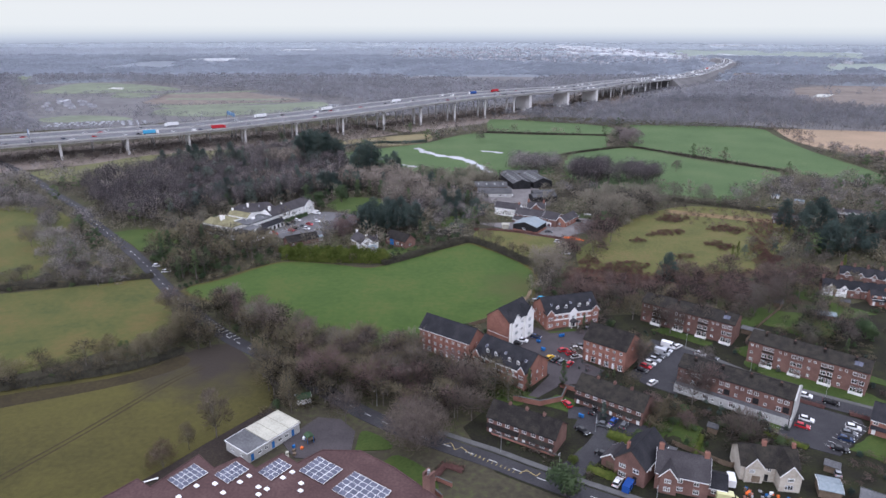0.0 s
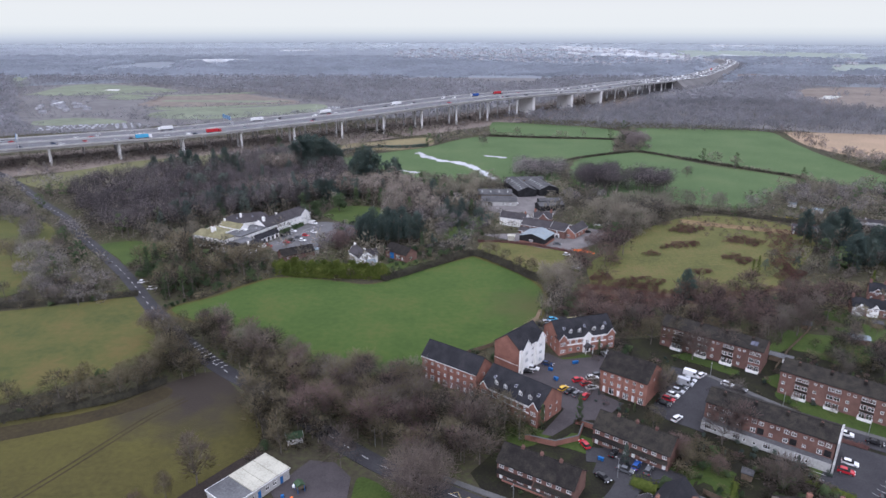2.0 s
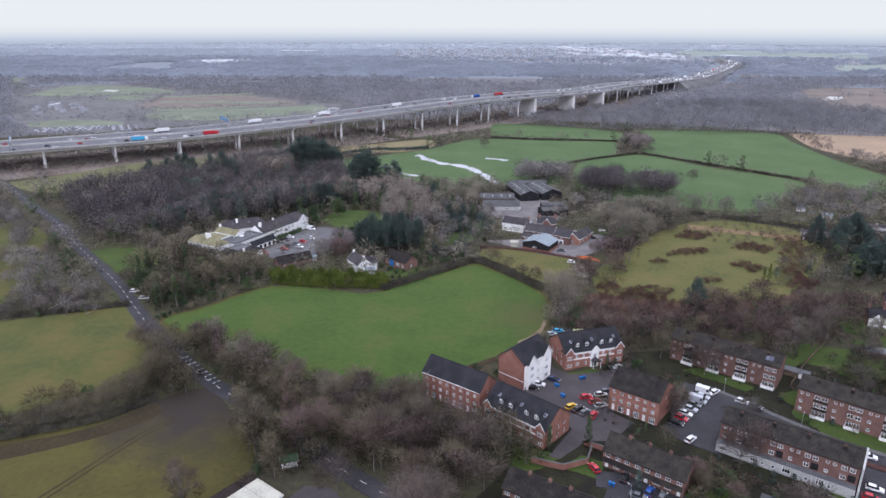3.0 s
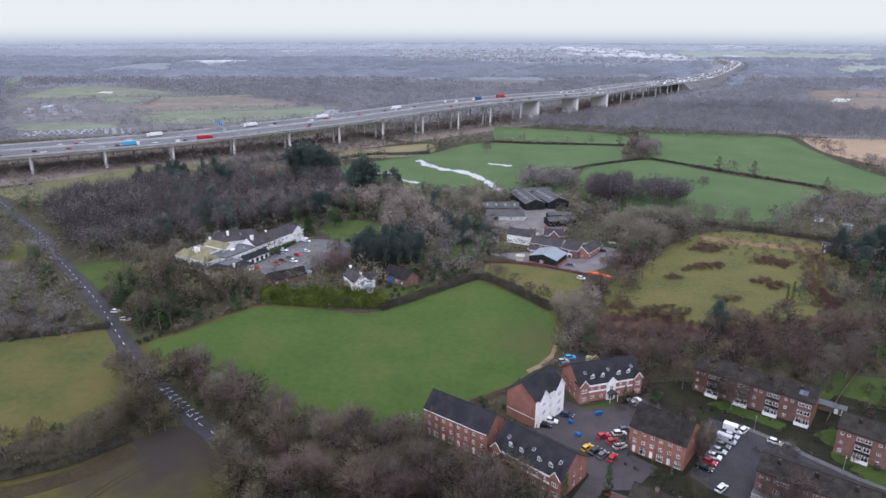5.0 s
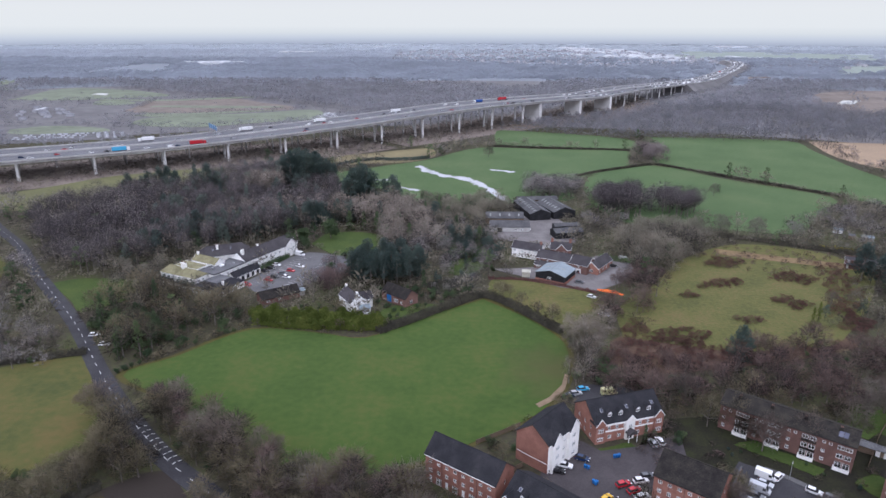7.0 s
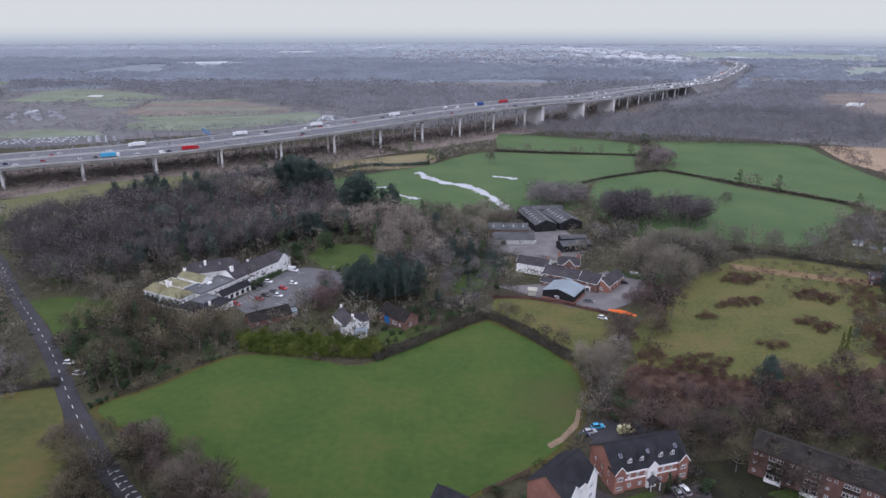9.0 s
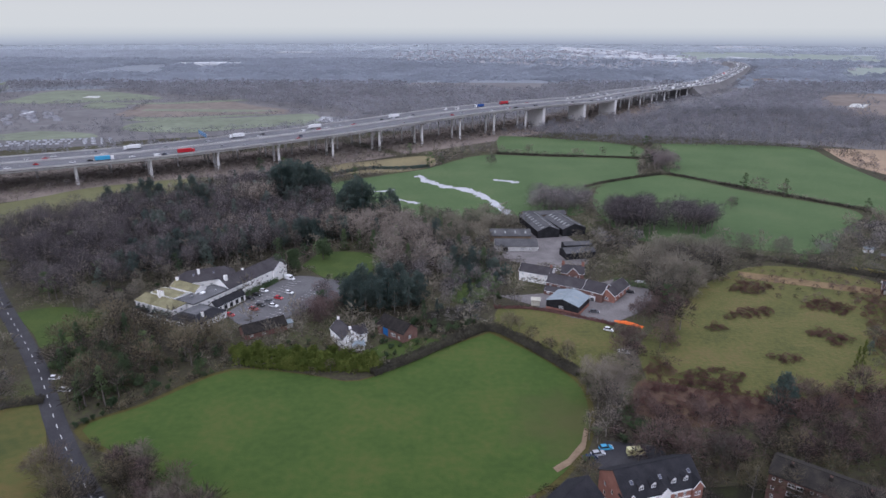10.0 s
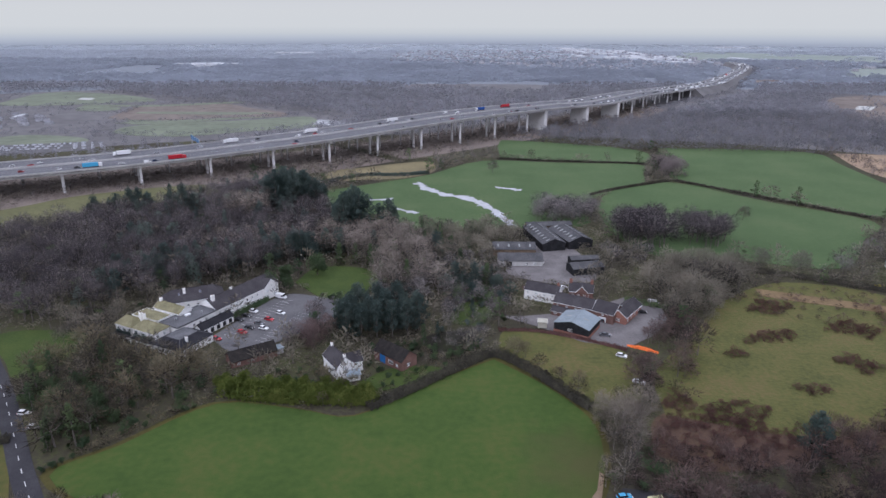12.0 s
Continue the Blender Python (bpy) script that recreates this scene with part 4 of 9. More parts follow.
        rr = 0.2 * (1.0 - 0.8 * ((z - low) / (1 - low)) ** 1.5) * r.uniform(0.55, 1.25)
        c = Vector((math.cos(a) * rr, math.sin(a) * rr, z))
        s.stem((0, 0, z - 0.06), c, 0.006, 0.003, 3, 0)
        s.leaves(c, heavy * r.uniform(0.75, 1.3), count, size, 1, 0.8)
    s.leaves((0, 0, 0.92), 0.06, count // 2, size, 1, 1.3)
    return s


def spire(seed, size=0.05, count=520, wide=0.17):
    """A narrow evergreen clad to the ground."""
    s = Soup(seed)
    r = s.r
    s.stem((0, 0, -0.02), (0, 0, 0.9), 0.02, 0.004, 5, 0)
    for i in range(count):
        z = r.uniform(0.03, 0.99)
        rad = wide * (1 - z) ** 0.6 * (0.7 + 0.5 * math.sin(z * 23 + seed)) + 0.015
        a = r.random() * 6.28
        s.leaves((math.cos(a) * rad * 0.7, math.sin(a) * rad * 0.7, z), 0.03, 1, size, 1)
    return s


def leafy_bush(seed, size=0.11, count=330):
    s = Soup(seed)
    r = s.r
    s.stem((0, 0, -0.02), (0, 0, 0.5), 0.03, 0.015, 5, 0)
    for i in range(9):
        a, q = r.random() * 6.28, r.uniform(0.05, 0.32)
        s.leaves((math.cos(a) * q, math.sin(a) * q, r.uniform(0.25, 0.72)), r.uniform(0.18, 0.28), count // 9, size, 1)
    return s


def crown_tree(seed, spread=0.36, lobes=7, blades=240, width=0.016, low=0.3, reach=(0.09, 0.2), limbs=7, flat=0.85, calm=0.3):
    """A leafless tree one metre high: trunk, limbs, and a crown of rounded masses of fine twigs."""
    s = Soup(seed)
    r = s.r
    s.lift = 0.35
    s.stem((0, 0, -0.02), (0.01, 0, max(low, 0.2)), 0.02, 0.014, 4, 0)
    turn = r.random() * 6.28
    mid = Vector((0, 0, low + (1 - low) * 0.42))
    heads = [(Vector((r.gauss(0, 0.03), r.gauss(0, 0.03), 0.97 - spread * 0.5)), spread * 0.5)]
    for i in range(lobes - 1):
        a = turn + i * 2.4 + r.uniform(-0.4, 0.4)
        rad = spread * r.uniform(0.36, 0.56)
        z = low + rad * 0.7 + (0.86 - low - rad * 1.3) * ((i + r.random()) / max(1, lobes - 1))
        out = spread * r.uniform(0.5, 0.72) * (1.0 - 0.45 * max(0.0, (z - low) / (1 - low) - 0.45))
        heads.append((Vector((math.cos(a) * out, math.sin(a) * out, z)), rad))
    for k in range(limbs):
        c, rad = heads[k % len(heads)]
        base = Vector((0.005, 0, max(0.02, min(c.z - 0.08, low + 0.5 * (c.z - low) * r.random()))))
        tip = c + Vector((c.x, c.y, 0)) * 0.5 + Vector((r.gauss(0, 0.03), r.gauss(0, 0.03), rad * 0.6))
        tip.z = min(tip.z, 0.97)
        s.stem(base, c, 0.009, 0.005, 3, 0)
        s.tri(tuple(c + Vector((0.006, 0, 0))), tuple(c - Vector((0, 0.006, 0))), tuple(tip), 0)
    total = sum(q * q for _, q in heads)
    for c, rad in heads:
        for _ in range(int(blades * rad * rad / total)):
            u = Vector((r.gauss(0, 1), r.gauss(0, 1), r.gauss(0.25, 1))).normalized()
            p = c + Vector((u.x, u.y, u.z * flat)) * rad * r.uniform(0.35, 1.0)
            p.z = max(0.02, p.z)
            d = (u * 0.8 + Vector((p.x, p.y, 0)) * (0.8 / spread) + Vector((r.gauss(0, 0.3), r.gauss(0, 0.3), 0.5 + r.gauss(0, 0.3)))).normalized()
            ln = r.uniform(*reach)
            ln = min(ln, max(0.03, (1.0 - p.z) / max(d.z, 0.3)))
            w = d.cross(Vector((r.gauss(0, 1), r.gauss(0, 1), r.gauss(0, 1)))).normalized() * width * r.uniform(0.6, 1.3)
            k = len(s.v)
            s.tri(tuple(p + w), tuple(p - w), tuple(p + d * ln), 1)
            n = (u * 0.75 + (p - mid) * (1.0 / max(spread, 0.3)) + Vector((0, 0, calm))).normalized()
            for q in (k, k + 1, k + 2):
                s.n[q] = n
    return s


def lite_tree(seed, spread=0.34, count=64, width=0.017, low=0.28, reach=(0.1, 0.22), out=0.9):
    """A leafless tree for the middle distance: a stem and a cloud of twigs."""
    s = Soup(seed)
    r = s.r
    s.stem((0, 0, -0.02), (0.01, 0, 0.6), 0.02, 0.006, 3, 0)
    for _ in range(7):
        a = r.random() * 6.28
        z = r.uniform(low, 0.55)
        s.tri((0, 0, z - 0.02), (0, 0.012, z), (math.cos(a) * spread * 0.8, math.sin(a) * spread * 0.8, z + r.uniform(0.12, 0.3)), 0)
    for _ in range(count):
        u = Vector((r.gauss(0, 1), r.gauss(0, 1), r.gauss(0, 1))).normalized() * r.uniform(0.35, 0.95)
        p = Vector((u.x * spread, u.y * spread, low + 0.36 + u.z * (0.5 - low / 2)))
        d = Vector((u.x * out + r.gauss(0, 0.3), u.y * out + r.gauss(0, 0.3), 0.5 + r.gauss(0, 0.3))).normalized()
        s.spray(p, d, r.uniform(*reach), width, 1, 0.2, 1)
    return s


def clump(seed):
    """A distant group of treetops, one metre high and about two wide."""
    s = Soup(seed)
    r = s.r
    s.lift = 5.0
    for _ in range(34):
        a, q = r.random() * 6.28, r.random() ** 0.5
        z = (1 - q * q) * r.uniform(0.45, 1.0)
        p = Vector((math.cos(a) * q, math.sin(a) * q, z * 0.8))
        w = r.uniform(0.2, 0.4)
        s.tri(tuple(p + Vector((r.uniform(-w, w), r.uniform(-w, w), -0.15))), tuple(p + Vector((r.uniform(-w, w), r.uniform(-w, w), -0.12))), tuple(p + Vector((r.uniform(-0.1, 0.1), r.uniform(-0.1, 0.1), 0.12))), 1)
    return s


KINDS = {
    "bare": [crown_tree(k, 0.38, 8, 520, 0.0095) for k in (1, 2, 3, 4)], "tall": [crown_tree(k, 0.25, 8, 420, 0.009, 0.26) for k in (5, 6, 7)],
    "shrub": [crown_tree(k, 0.5, 5, 190, 0.019, 0.0, (0.12, 0.28), 4) for k in (11, 12, 13)], "pine": [pine(k, 14, 0.05, 42) for k in (21, 22, 23)], "spire": [spire(k) for k in (31, 32)], "bush": [leafy_bush(k) for k in (41, 42, 43)],
}
SINGLE = {
    "bare": [crown_tree(k, 0.42, 10, 1900, 0.0048, 0.2, (0.06, 0.15), 12) for k in (1, 2, 3)], "tall": [crown_tree(k, 0.27, 10, 1500, 0.0048, 0.18, (0.06, 0.15), 12) for k in (5, 6, 7)], "lobed": [crown_tree(k, 0.45, 10, 2600, 0.0055, 0.08, (0.06, 0.15), 10) for k in (14, 15)], "round": [lite_tree(k, 0.5, 7000, 0.005, 0.1, (0.05, 0.13), 0.5) for k in (8, 9)],
    "pine": [pine(k, 20, 0.042, 80) for k in (21, 22, 23)], "spire": KINDS["spire"], "bush": [leafy_bush(k, 0.075, 1150) for k in (41, 42, 43)],
}
MID = {
    "bare": [crown_tree(k, 0.38, 8, 300, 0.014, calm=0.7) for k in (1, 2, 3, 4)], "tall": [crown_tree(k, 0.25, 7, 260, 0.012, 0.2, calm=0.7) for k in (5, 6, 7)],
    "shrub": [crown_tree(k, 0.5, 5, 130, 0.025, 0.0, (0.12, 0.28), 3, calm=0.8) for k in (11, 12, 13)], "pine": [pine(k, 12, 0.06, 30) for k in (21, 22, 23)], "spire": [spire(k, 0.06, 260) for k in (31, 32)], "bush": [leafy_bush(k, 0.14, 200) for k in (41, 42, 43)],
}
LIGHT = {
    "clump": [clump(k) for k in (71, 72, 73, 74)],
    "bare": [crown_tree(k, 0.4, 6, 62, 0.034, 0.24, (0.12, 0.24), 3, calm=0.45) for k in (51, 52, 53, 54)], "shrub": [crown_tree(k, 0.5, 4, 44, 0.045, 0.0, (0.15, 0.3), 1, calm=0.45) for k in (54, 55, 56)],
    "pine": [pine(k, 7, 0.1, 14, 0.2, 0.13) for k in (56, 57)], "spire": [spire(k, 0.08, 90) for k in (58, 59)], "tall": [crown_tree(k, 0.26, 6, 58, 0.03, 0.24, (0.12, 0.24), 3) for k in (60, 61)],
    "far": [crown_tree(k, 0.55, 4, 26, 0.09, 0.1, (0.18, 0.36), 0, 0.8, 2.5) for k in (62, 63, 64, 65)],
}


def freeze(s):
    """Arrays of points, triangles, materials, and the roundness of the crown at each point."""
    v, f, m = np.array(s.v, np.float32), np.array(s.f, np.int32), np.array(s.m, np.int32)
    c = v[np.unique(f[m == 1])]
    mid = np.array([0.0, 0.0, c[:, 2].min() * 0.45 + c[:, 2].max() * 0.55])
    ext = np.maximum(np.abs(c - mid).max(0), 0.05)
    n = (v - mid) / ext + np.array([0.0, 0.0, s.lift])
    for k, own in s.n.items():
        n[k] = own
    return v, f, m, n / np.linalg.norm(n, axis=1, keepdims=True)


for _group in (KINDS, MID, LIGHT, SINGLE):
    if _group is SINGLE:
        _group["spire"] = KINDS["spire"]
    for _k in _group:
        _group[_k] = [s if isinstance(s, tuple) else freeze(s) for s in _group[_k]]

TREED = []   # spots already planted
BUILT = []   # footprints that stay clear of trees: (x, y, angle, length, depth)
ROADS = [(MAIN_ROAD, 5.0), (SIDE_ROAD, 4.5), (BACK_ROAD, 4.5)]


def is_clear(x, y, margin=2.0):
    for bx, by, ang, ln, dp in BUILT:
        c, s = math.cos(radians(ang)), math.sin(radians(ang))
        u, v = (x - bx) * c + (y - by) * s, -(x - bx) * s + (y - by) * c
        if -margin < u < ln + margin and -margin < v < dp + margin:
            return False
    return all(distance(x, y, line) > w for line, w in ROADS)


def scatter(poly, spacing, rnd):
    xs, ys = [p[0] for p in poly], [p[1] for p in poly]
    out = []
    y = min(ys)
    while y < max(ys):
        x = min(xs)
        while x < max(xs):
            px, py = x + rnd.uniform(-0.5, 0.5) * spacing, y + rnd.uniform(-0.5, 0.5) * spacing
            if inside(px, py, poly):
                out.append((px, py))
            x += spacing
        y += spacing * 0.87
    return out


def wood(name, spots, heights, mix, mats, label, category, seed, light=False, wide=1.0):
    """Many plants joined into one mesh. mix: kind and share; mats: bark, twigs, leaves."""
    rnd = random.Random(seed)
    kinds = [k for k, _ in mix]
    weights = [w for _, w in mix]
    # past y 330 twigs swap to far copies, most with haze in their colour
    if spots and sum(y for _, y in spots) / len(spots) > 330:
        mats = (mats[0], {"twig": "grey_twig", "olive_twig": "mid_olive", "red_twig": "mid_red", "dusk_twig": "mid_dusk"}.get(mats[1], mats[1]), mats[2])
    vs, fs, ms, ns, ts, base = [], [], [], [], [], 0
    TREED.extend(spots)
    for x, y in spots:
        kind = rnd.choices(kinds, weights)[0]
        v, f, m, nn = rnd.choice((LIGHT if light else KINDS if y < 240 else MID)[kind])
        h = rnd.uniform(*heights) * (0.35 if kind in ("shrub", "bush") else 1.0)
        w = h * wide * rnd.uniform(0.85, 1.2) * (1.5 if kind == "shrub" else 1.0)
        a = rnd.random() * 6.2832
        c, s = math.cos(a), math.sin(a)
        vs.append(np.stack([(v[:, 0] * c - v[:, 1] * s) * w + x, (v[:, 0] * s + v[:, 1] * c) * w + y, v[:, 2] * h], 1))
        ns.append(np.stack([nn[:, 0] * c - nn[:, 1] * s, nn[:, 0] * s + nn[:, 1] * c, nn[:, 2]], 1))
        ts.append(np.full(len(v), rnd.uniform(-0.15, 0.15)))
        fs.append(f + base)
        leafy = kind in ("pine", "spire", "bush")
        ms.append(np.where(m == 1, 2 if leafy else 1, 0))
        base += len(v)
    if not vs:
        return None
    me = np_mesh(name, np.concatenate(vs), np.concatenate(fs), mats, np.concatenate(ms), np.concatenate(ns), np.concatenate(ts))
    return tagged(new(name, me), label, category, kind="stuff")


def hedge(line, width, height, mat, label, seed=1, size=0.45, density=30.0, name="hedge"):
    """A hedge: a lumpy core under a coat of small leaves or twigs."""
    rnd = random.Random(seed)
    pts = along(line, 0.8)
    vs, fs, ns = [], [], []
    prev = None
    for x, y, a in pts:
        nx, ny = -math.sin(a), math.cos(a)
        h, w = height * rnd.uniform(0.75, 1.1), width * rnd.uniform(0.8, 1.15) / 2
        base = len(vs)
        for o, z in ((-w * 0.7, -0.1), (-w * 0.72, h * 0.5), (-w * 0.35, h * 0.75), (w * 0.35, h * 0.75), (w * 0.72, h * 0.5), (w * 0.7, -0.1)):
            vs.append((x + nx * o, y + ny * o, z))
            ns.append((nx * o / w * 0.7, ny * o / w * 0.7, 0.1 + z / h))
        if prev is not None:
            for i in range(5):
                fs += [(prev + i, prev + i + 1, base + i + 1), (prev + i, base + i + 1, base + i)]
        prev = base
        for _ in range(int(density * (width + 2 * height) / 4)):
            u = rnd.uniform(-1, 1)
            v = rnd.random()
            if rnd.random() < 0.5:
                o, z = w * (1 if u > 0 else -1) * rnd.uniform(0.6, 1.2), h * v
            else:
                o, z = w * u, h * rnd.uniform(0.7, 1.2) * (1 - 0.25 * u * u)
            p = Vector((x + nx * o + math.cos(a) * rnd.uniform(-0.4, 0.4), y + ny * o + math.sin(a) * rnd.uniform(-0.4, 0.4), z))
            k = len(vs)
            for _c in range(3):
                vs.append(tuple(p + Vector((rnd.gauss(0, size), rnd.gauss(0, size), rnd.gauss(0, size))) * 0.5))
                ns.append((nx * o / w * 0.7, ny * o / w * 0.7, 0.1 + z / h))
            fs.append((k, k + 1, k + 2))
    ns = np.array(ns)
    ns /= np.linalg.norm(ns, axis=1, keepdims=True)
    return tagged(new(name, np_mesh(name, vs, fs, (mat,), None, ns)), label, "hedge")


def ivy(top, o, u, length, h, seed, mat="evergreen", count=500, size=0.35):
    """Climbing leaves clinging to a wall from o along u."""
    rnd = random.Random(seed)
    o, u = Vector(o), Vector(u).normalized()
    n = Vector((0, 0, 1)).cross(u)
    vs, fs = [], []
    for _ in range(count):
        a = rnd.random()
        b = rnd.random() ** 1.3 * (0.65 + 0.35 * math.sin(a * 17 + seed))
        p = o + u * (a * length) + Vector((0, 0, b * h)) - n * rnd.uniform(0.02, 0.28)
        k = len(vs)
        for _c in range(3):
            vs.append(tuple(p + Vector((rnd.gauss(0, size), rnd.gauss(0, size), rnd.gauss(0, size))) * 0.6))
        fs.append((k, k + 1, k + 2))
    return part("ivy", np_mesh("ivy", vs, fs, (mat,), None, np.tile(np.array(-n * 0.9 + Vector((0, 0, 0.44))), (len(vs), 1))), "", top, "dark green climbing ivy")


TREE_MESHES = {}


def tree(kind, x, y, h, twig, label, wide=1.0, which=0, bark="bark", name="tree"):
    """One tree: a trunk with its limbs, and a crown."""
    key = (kind, which, twig, bark)
    if key not in TREE_MESHES:
        v, f, m, nn = SINGLE[kind][which % len(SINGLE[kind])]
        made = []
        for k, mat, nm in ((0, bark, "trunk"), (1, twig, "crown")):
            sel = f[m == k]
            used, inv = np.unique(sel, return_inverse=True)
            made.append(np_mesh(nm, v[used], inv.reshape(-1, 3), (mat,), None, nn[used]))
        TREE_MESHES[key] = made
    trunk, crown = TREE_MESHES[key]
    rnd = random.Random(int(x * 13 + y * 7))
    t = thing(name, at(x, y, rnd.uniform(0, 360)), label, "tree" if name == "tree" else name)
    t.scale = (h * wide, h * wide, h)
    part("trunk", trunk, "", t)
    part("crown", crown, "", t)
    return t


# ---- buildings ----
UP = Vector((0, 0, 1))


def facade(o, u, length, h, holes=(), gable=0.0, depth=0.16):
    """A wall from o along u, with openings cut through and a gable on top if wanted."""
    bm = bmesh.new()
    o, u = Vector(o), Vector(u).normalized()
    n = UP.cross(u)

    def p(a, b, d=0.0):
        return bm.verts.new(o + u * a + UP * b + n * d)

    xs = sorted({0.0, length, *(v for q in holes for v in (q[0], q[0] + q[2]))})
    zs = sorted({-0.3, h, *(v for q in holes for v in (q[1], q[1] + q[3]))})
    for x0, x1 in zip(xs, xs[1:]):
        for z0, z1 in zip(zs, zs[1:]):
            mx, mz = (x0 + x1) / 2, (z0 + z1) / 2
            if not any(q[0] < mx < q[0] + q[2] and q[1] < mz < q[1] + q[3] for q in holes):
                bm.faces.new((p(x0, z0), p(x1, z0), p(x1, z1), p(x0, z1)))
    for x, z, w, k in [q[:4] for q in holes]:
        for (a, b), (c, d) in (((x, z), (x + w, z)), ((x + w, z), (x + w, z + k)), ((x + w, z + k), (x, z + k)), ((x, z + k), (x, z))):
            bm.faces.new((p(a, b), p(a, b, depth), p(c, d, depth), p(c, d)))
    if gable:
        bm.faces.new((p(0, h), p(length, h), p(length / 2, h + gable)))
    bmesh.ops.remove_doubles(bm, verts=bm.verts[:], dist=0.001)
    return bm


PANES = {}


def lattice(xs, zs, y0=0.0, y1=0.1):
    """One connected frame of bars: every second gap between the given lines stays open."""
    bm = bmesh.new()
    solid = {(i, j) for i in range(len(xs) - 1) for j in range(len(zs) - 1) if i % 2 == 0 or j % 2 == 0}
    for i, j in solid:
        a, b, c, d = xs[i], xs[i + 1], zs[j], zs[j + 1]
        for y, turn in ((y0, False), (y1, True)):
            q = [bm.verts.new(p) for p in ((a, y, c), (b, y, c), (b, y, d), (a, y, d))]
            bm.faces.new(q[::-1] if turn else q)
        for k, e in (((i - 1, j), ((a, d), (a, c))), ((i + 1, j), ((b, c), (b, d))), ((i, j - 1), ((a, c), (b, c))), ((i, j + 1), ((b, d), (a, d)))):
            if k not in solid:
                (x0, z0), (x1, z1) = e
                bm.faces.new([bm.verts.new(p) for p in ((x0, y0, z0), (x0, y1, z0), (x1, y1, z1), (x1, y0, z1))])
    bmesh.ops.remove_doubles(bm, verts=bm.verts[:], dist=0.0005)
    return bm


def window_meshes(w, h, bars, frame_mat):
    key = (round(w, 2), round(h, 2), bars, frame_mat)
    if key not in PANES:
        t = 0.11
        xs = [0, t] + [v for i in range(1, bars) for v in (w * i / bars - t / 2, w * i / bars + t / 2)] + [w - t, w]
        zs = [0, t] + ([h * 0.68, h * 0.68 + 0.06] if h > 1.05 and bars > 1 else []) + [h - t, h]
        PANES[key] = (mesh_of("window_frame", lattice(xs, zs), frame_mat), mesh_of("pane", boxes((t, 0.04, t, w - t, 0.055, h - t)), "glass"))
    return PANES[key]


def frame_at(o, u, a, b, d=0.0):
    o, u = Vector(o), Vector(u).normalized()
    n = UP.cross(u)
    m = Matrix((u, n, UP)).transposed().to_4x4()
    m.translation = o + u * a + UP * b + n * d
    return m


def wall(top, o, u, length, h, mat, holes=(), gable=0.0, frame_mat="trim", label=""):
    """A wall with its windows and doors. A hole: x, z, width, height, and 'door', 'panel' or a number of lights."""
    w = part("wall", facade(o, u, length, h, holes, gable), mat, top, label)
    for q in holes:
        kind = q[4] if len(q) > 4 else 2
        m = frame_at(o, u, q[0], q[1], 0.05)
        if isinstance(kind, str):
            d = part("door" if kind == "door" else "panel", boxes((0, 0.03, 0, q[2], 0.09, q[3]), (0.1, 0.0, 0.15, q[2] - 0.1, 0.03, q[3] * 0.45)), {"door": "trim", "dark": "black", "blue": "blue_plastic"}.get(kind, "timber"), top, "", m)
        else:
            fr, pn = window_meshes(q[2], q[3], kind, frame_mat)
            f = part("window", fr, "", top, "", m)
            part("pane", pn, "", f).visible_shadow = False
    return w


def roof_gable(top, L, D, eave, ridge, mat, over=0.35, ends=0.25, barge=True, hip=0.0, x0=0.0, gutter=True):
    """Two tiled slopes, a ridge, gutters and white bargeboards; hip draws the ridge in at both ends."""
    rise, half = ridge - eave, D / 2
    drop = rise / half * over
    for side in (0, 1):
        bm = bmesh.new()
        y0, y1 = (-over, half) if side == 0 else (D + over, half)
        e = -ends if not hip else -over
        q = [(x0 + e, y0, eave - drop), (x0 + L - e, y0, eave - drop), (x0 + L - e - (hip + over if hip else 0), y1, ridge), (x0 + e + (hip + over if hip else 0), y1, ridge)]
        lo = [bm.verts.new(Vector(p) + UP * 0.02) for p in q]
        hi = [bm.verts.new(Vector(p) + UP * 0.2) for p in q]
        bm.faces.new(lo)
        bm.faces.new(hi[::-1])
        for i in range(4):
            j = (i + 1) % 4
            bm.faces.new((lo[i], hi[i], hi[j], lo[j]))
        bmesh.ops.recalc_face_normals(bm, faces=bm.faces[:])
        part("roof_slope", bm, mat, top)
        if gutter:
            part("gutter", boxes((x0, y0 - 0.12 if side == 0 else y0, eave - drop - 0.02, x0 + L, y0 if side == 0 else y0 + 0.12, eave - drop + 0.1)), "black" if side or mat == "brown_roof" else "trim", top)
    if hip:
        for s in (0, 1):
            bm = bmesh.new()
            xe, xr = (x0 - over, x0 + hip) if s == 0 else (x0 + L + over, x0 + L - hip)
            lo = [bm.verts.new((xe, -over, eave - drop + k)) for k in (0.02, 0.2)] + [bm.verts.new((xe, D + over, eave - drop + k)) for k in (0.02, 0.2)] + [bm.verts.new((xr, half, ridge + k)) for k in (0.02, 0.2)]
            for f in ((0, 2, 4), (1, 5, 3), (0, 1, 3, 2), (2, 3, 5, 4), (4, 5, 1, 0)):
                bm.faces.new([lo[i] for i in f])
            bmesh.ops.recalc_face_normals(bm, faces=bm.faces[:])
            part("roof_hip", bm, mat, top)
    bm = bmesh.new()
    k = hip if hip else -ends
    tube(bm, (x0 + k, half, ridge + 0.18), (x0 + L - k, half, ridge + 0.18), 0.13, 0.13, 6)
    part("ridge_tiles", bm, mat, top)
    if barge and not hip:
        for xe in (x0 - ends - 0.04, x0 + L + ends):
            for s in (0, 1):
                bm = bmesh.new()
                ya, yb = (-over, half) if s == 0 else (D + over, half)
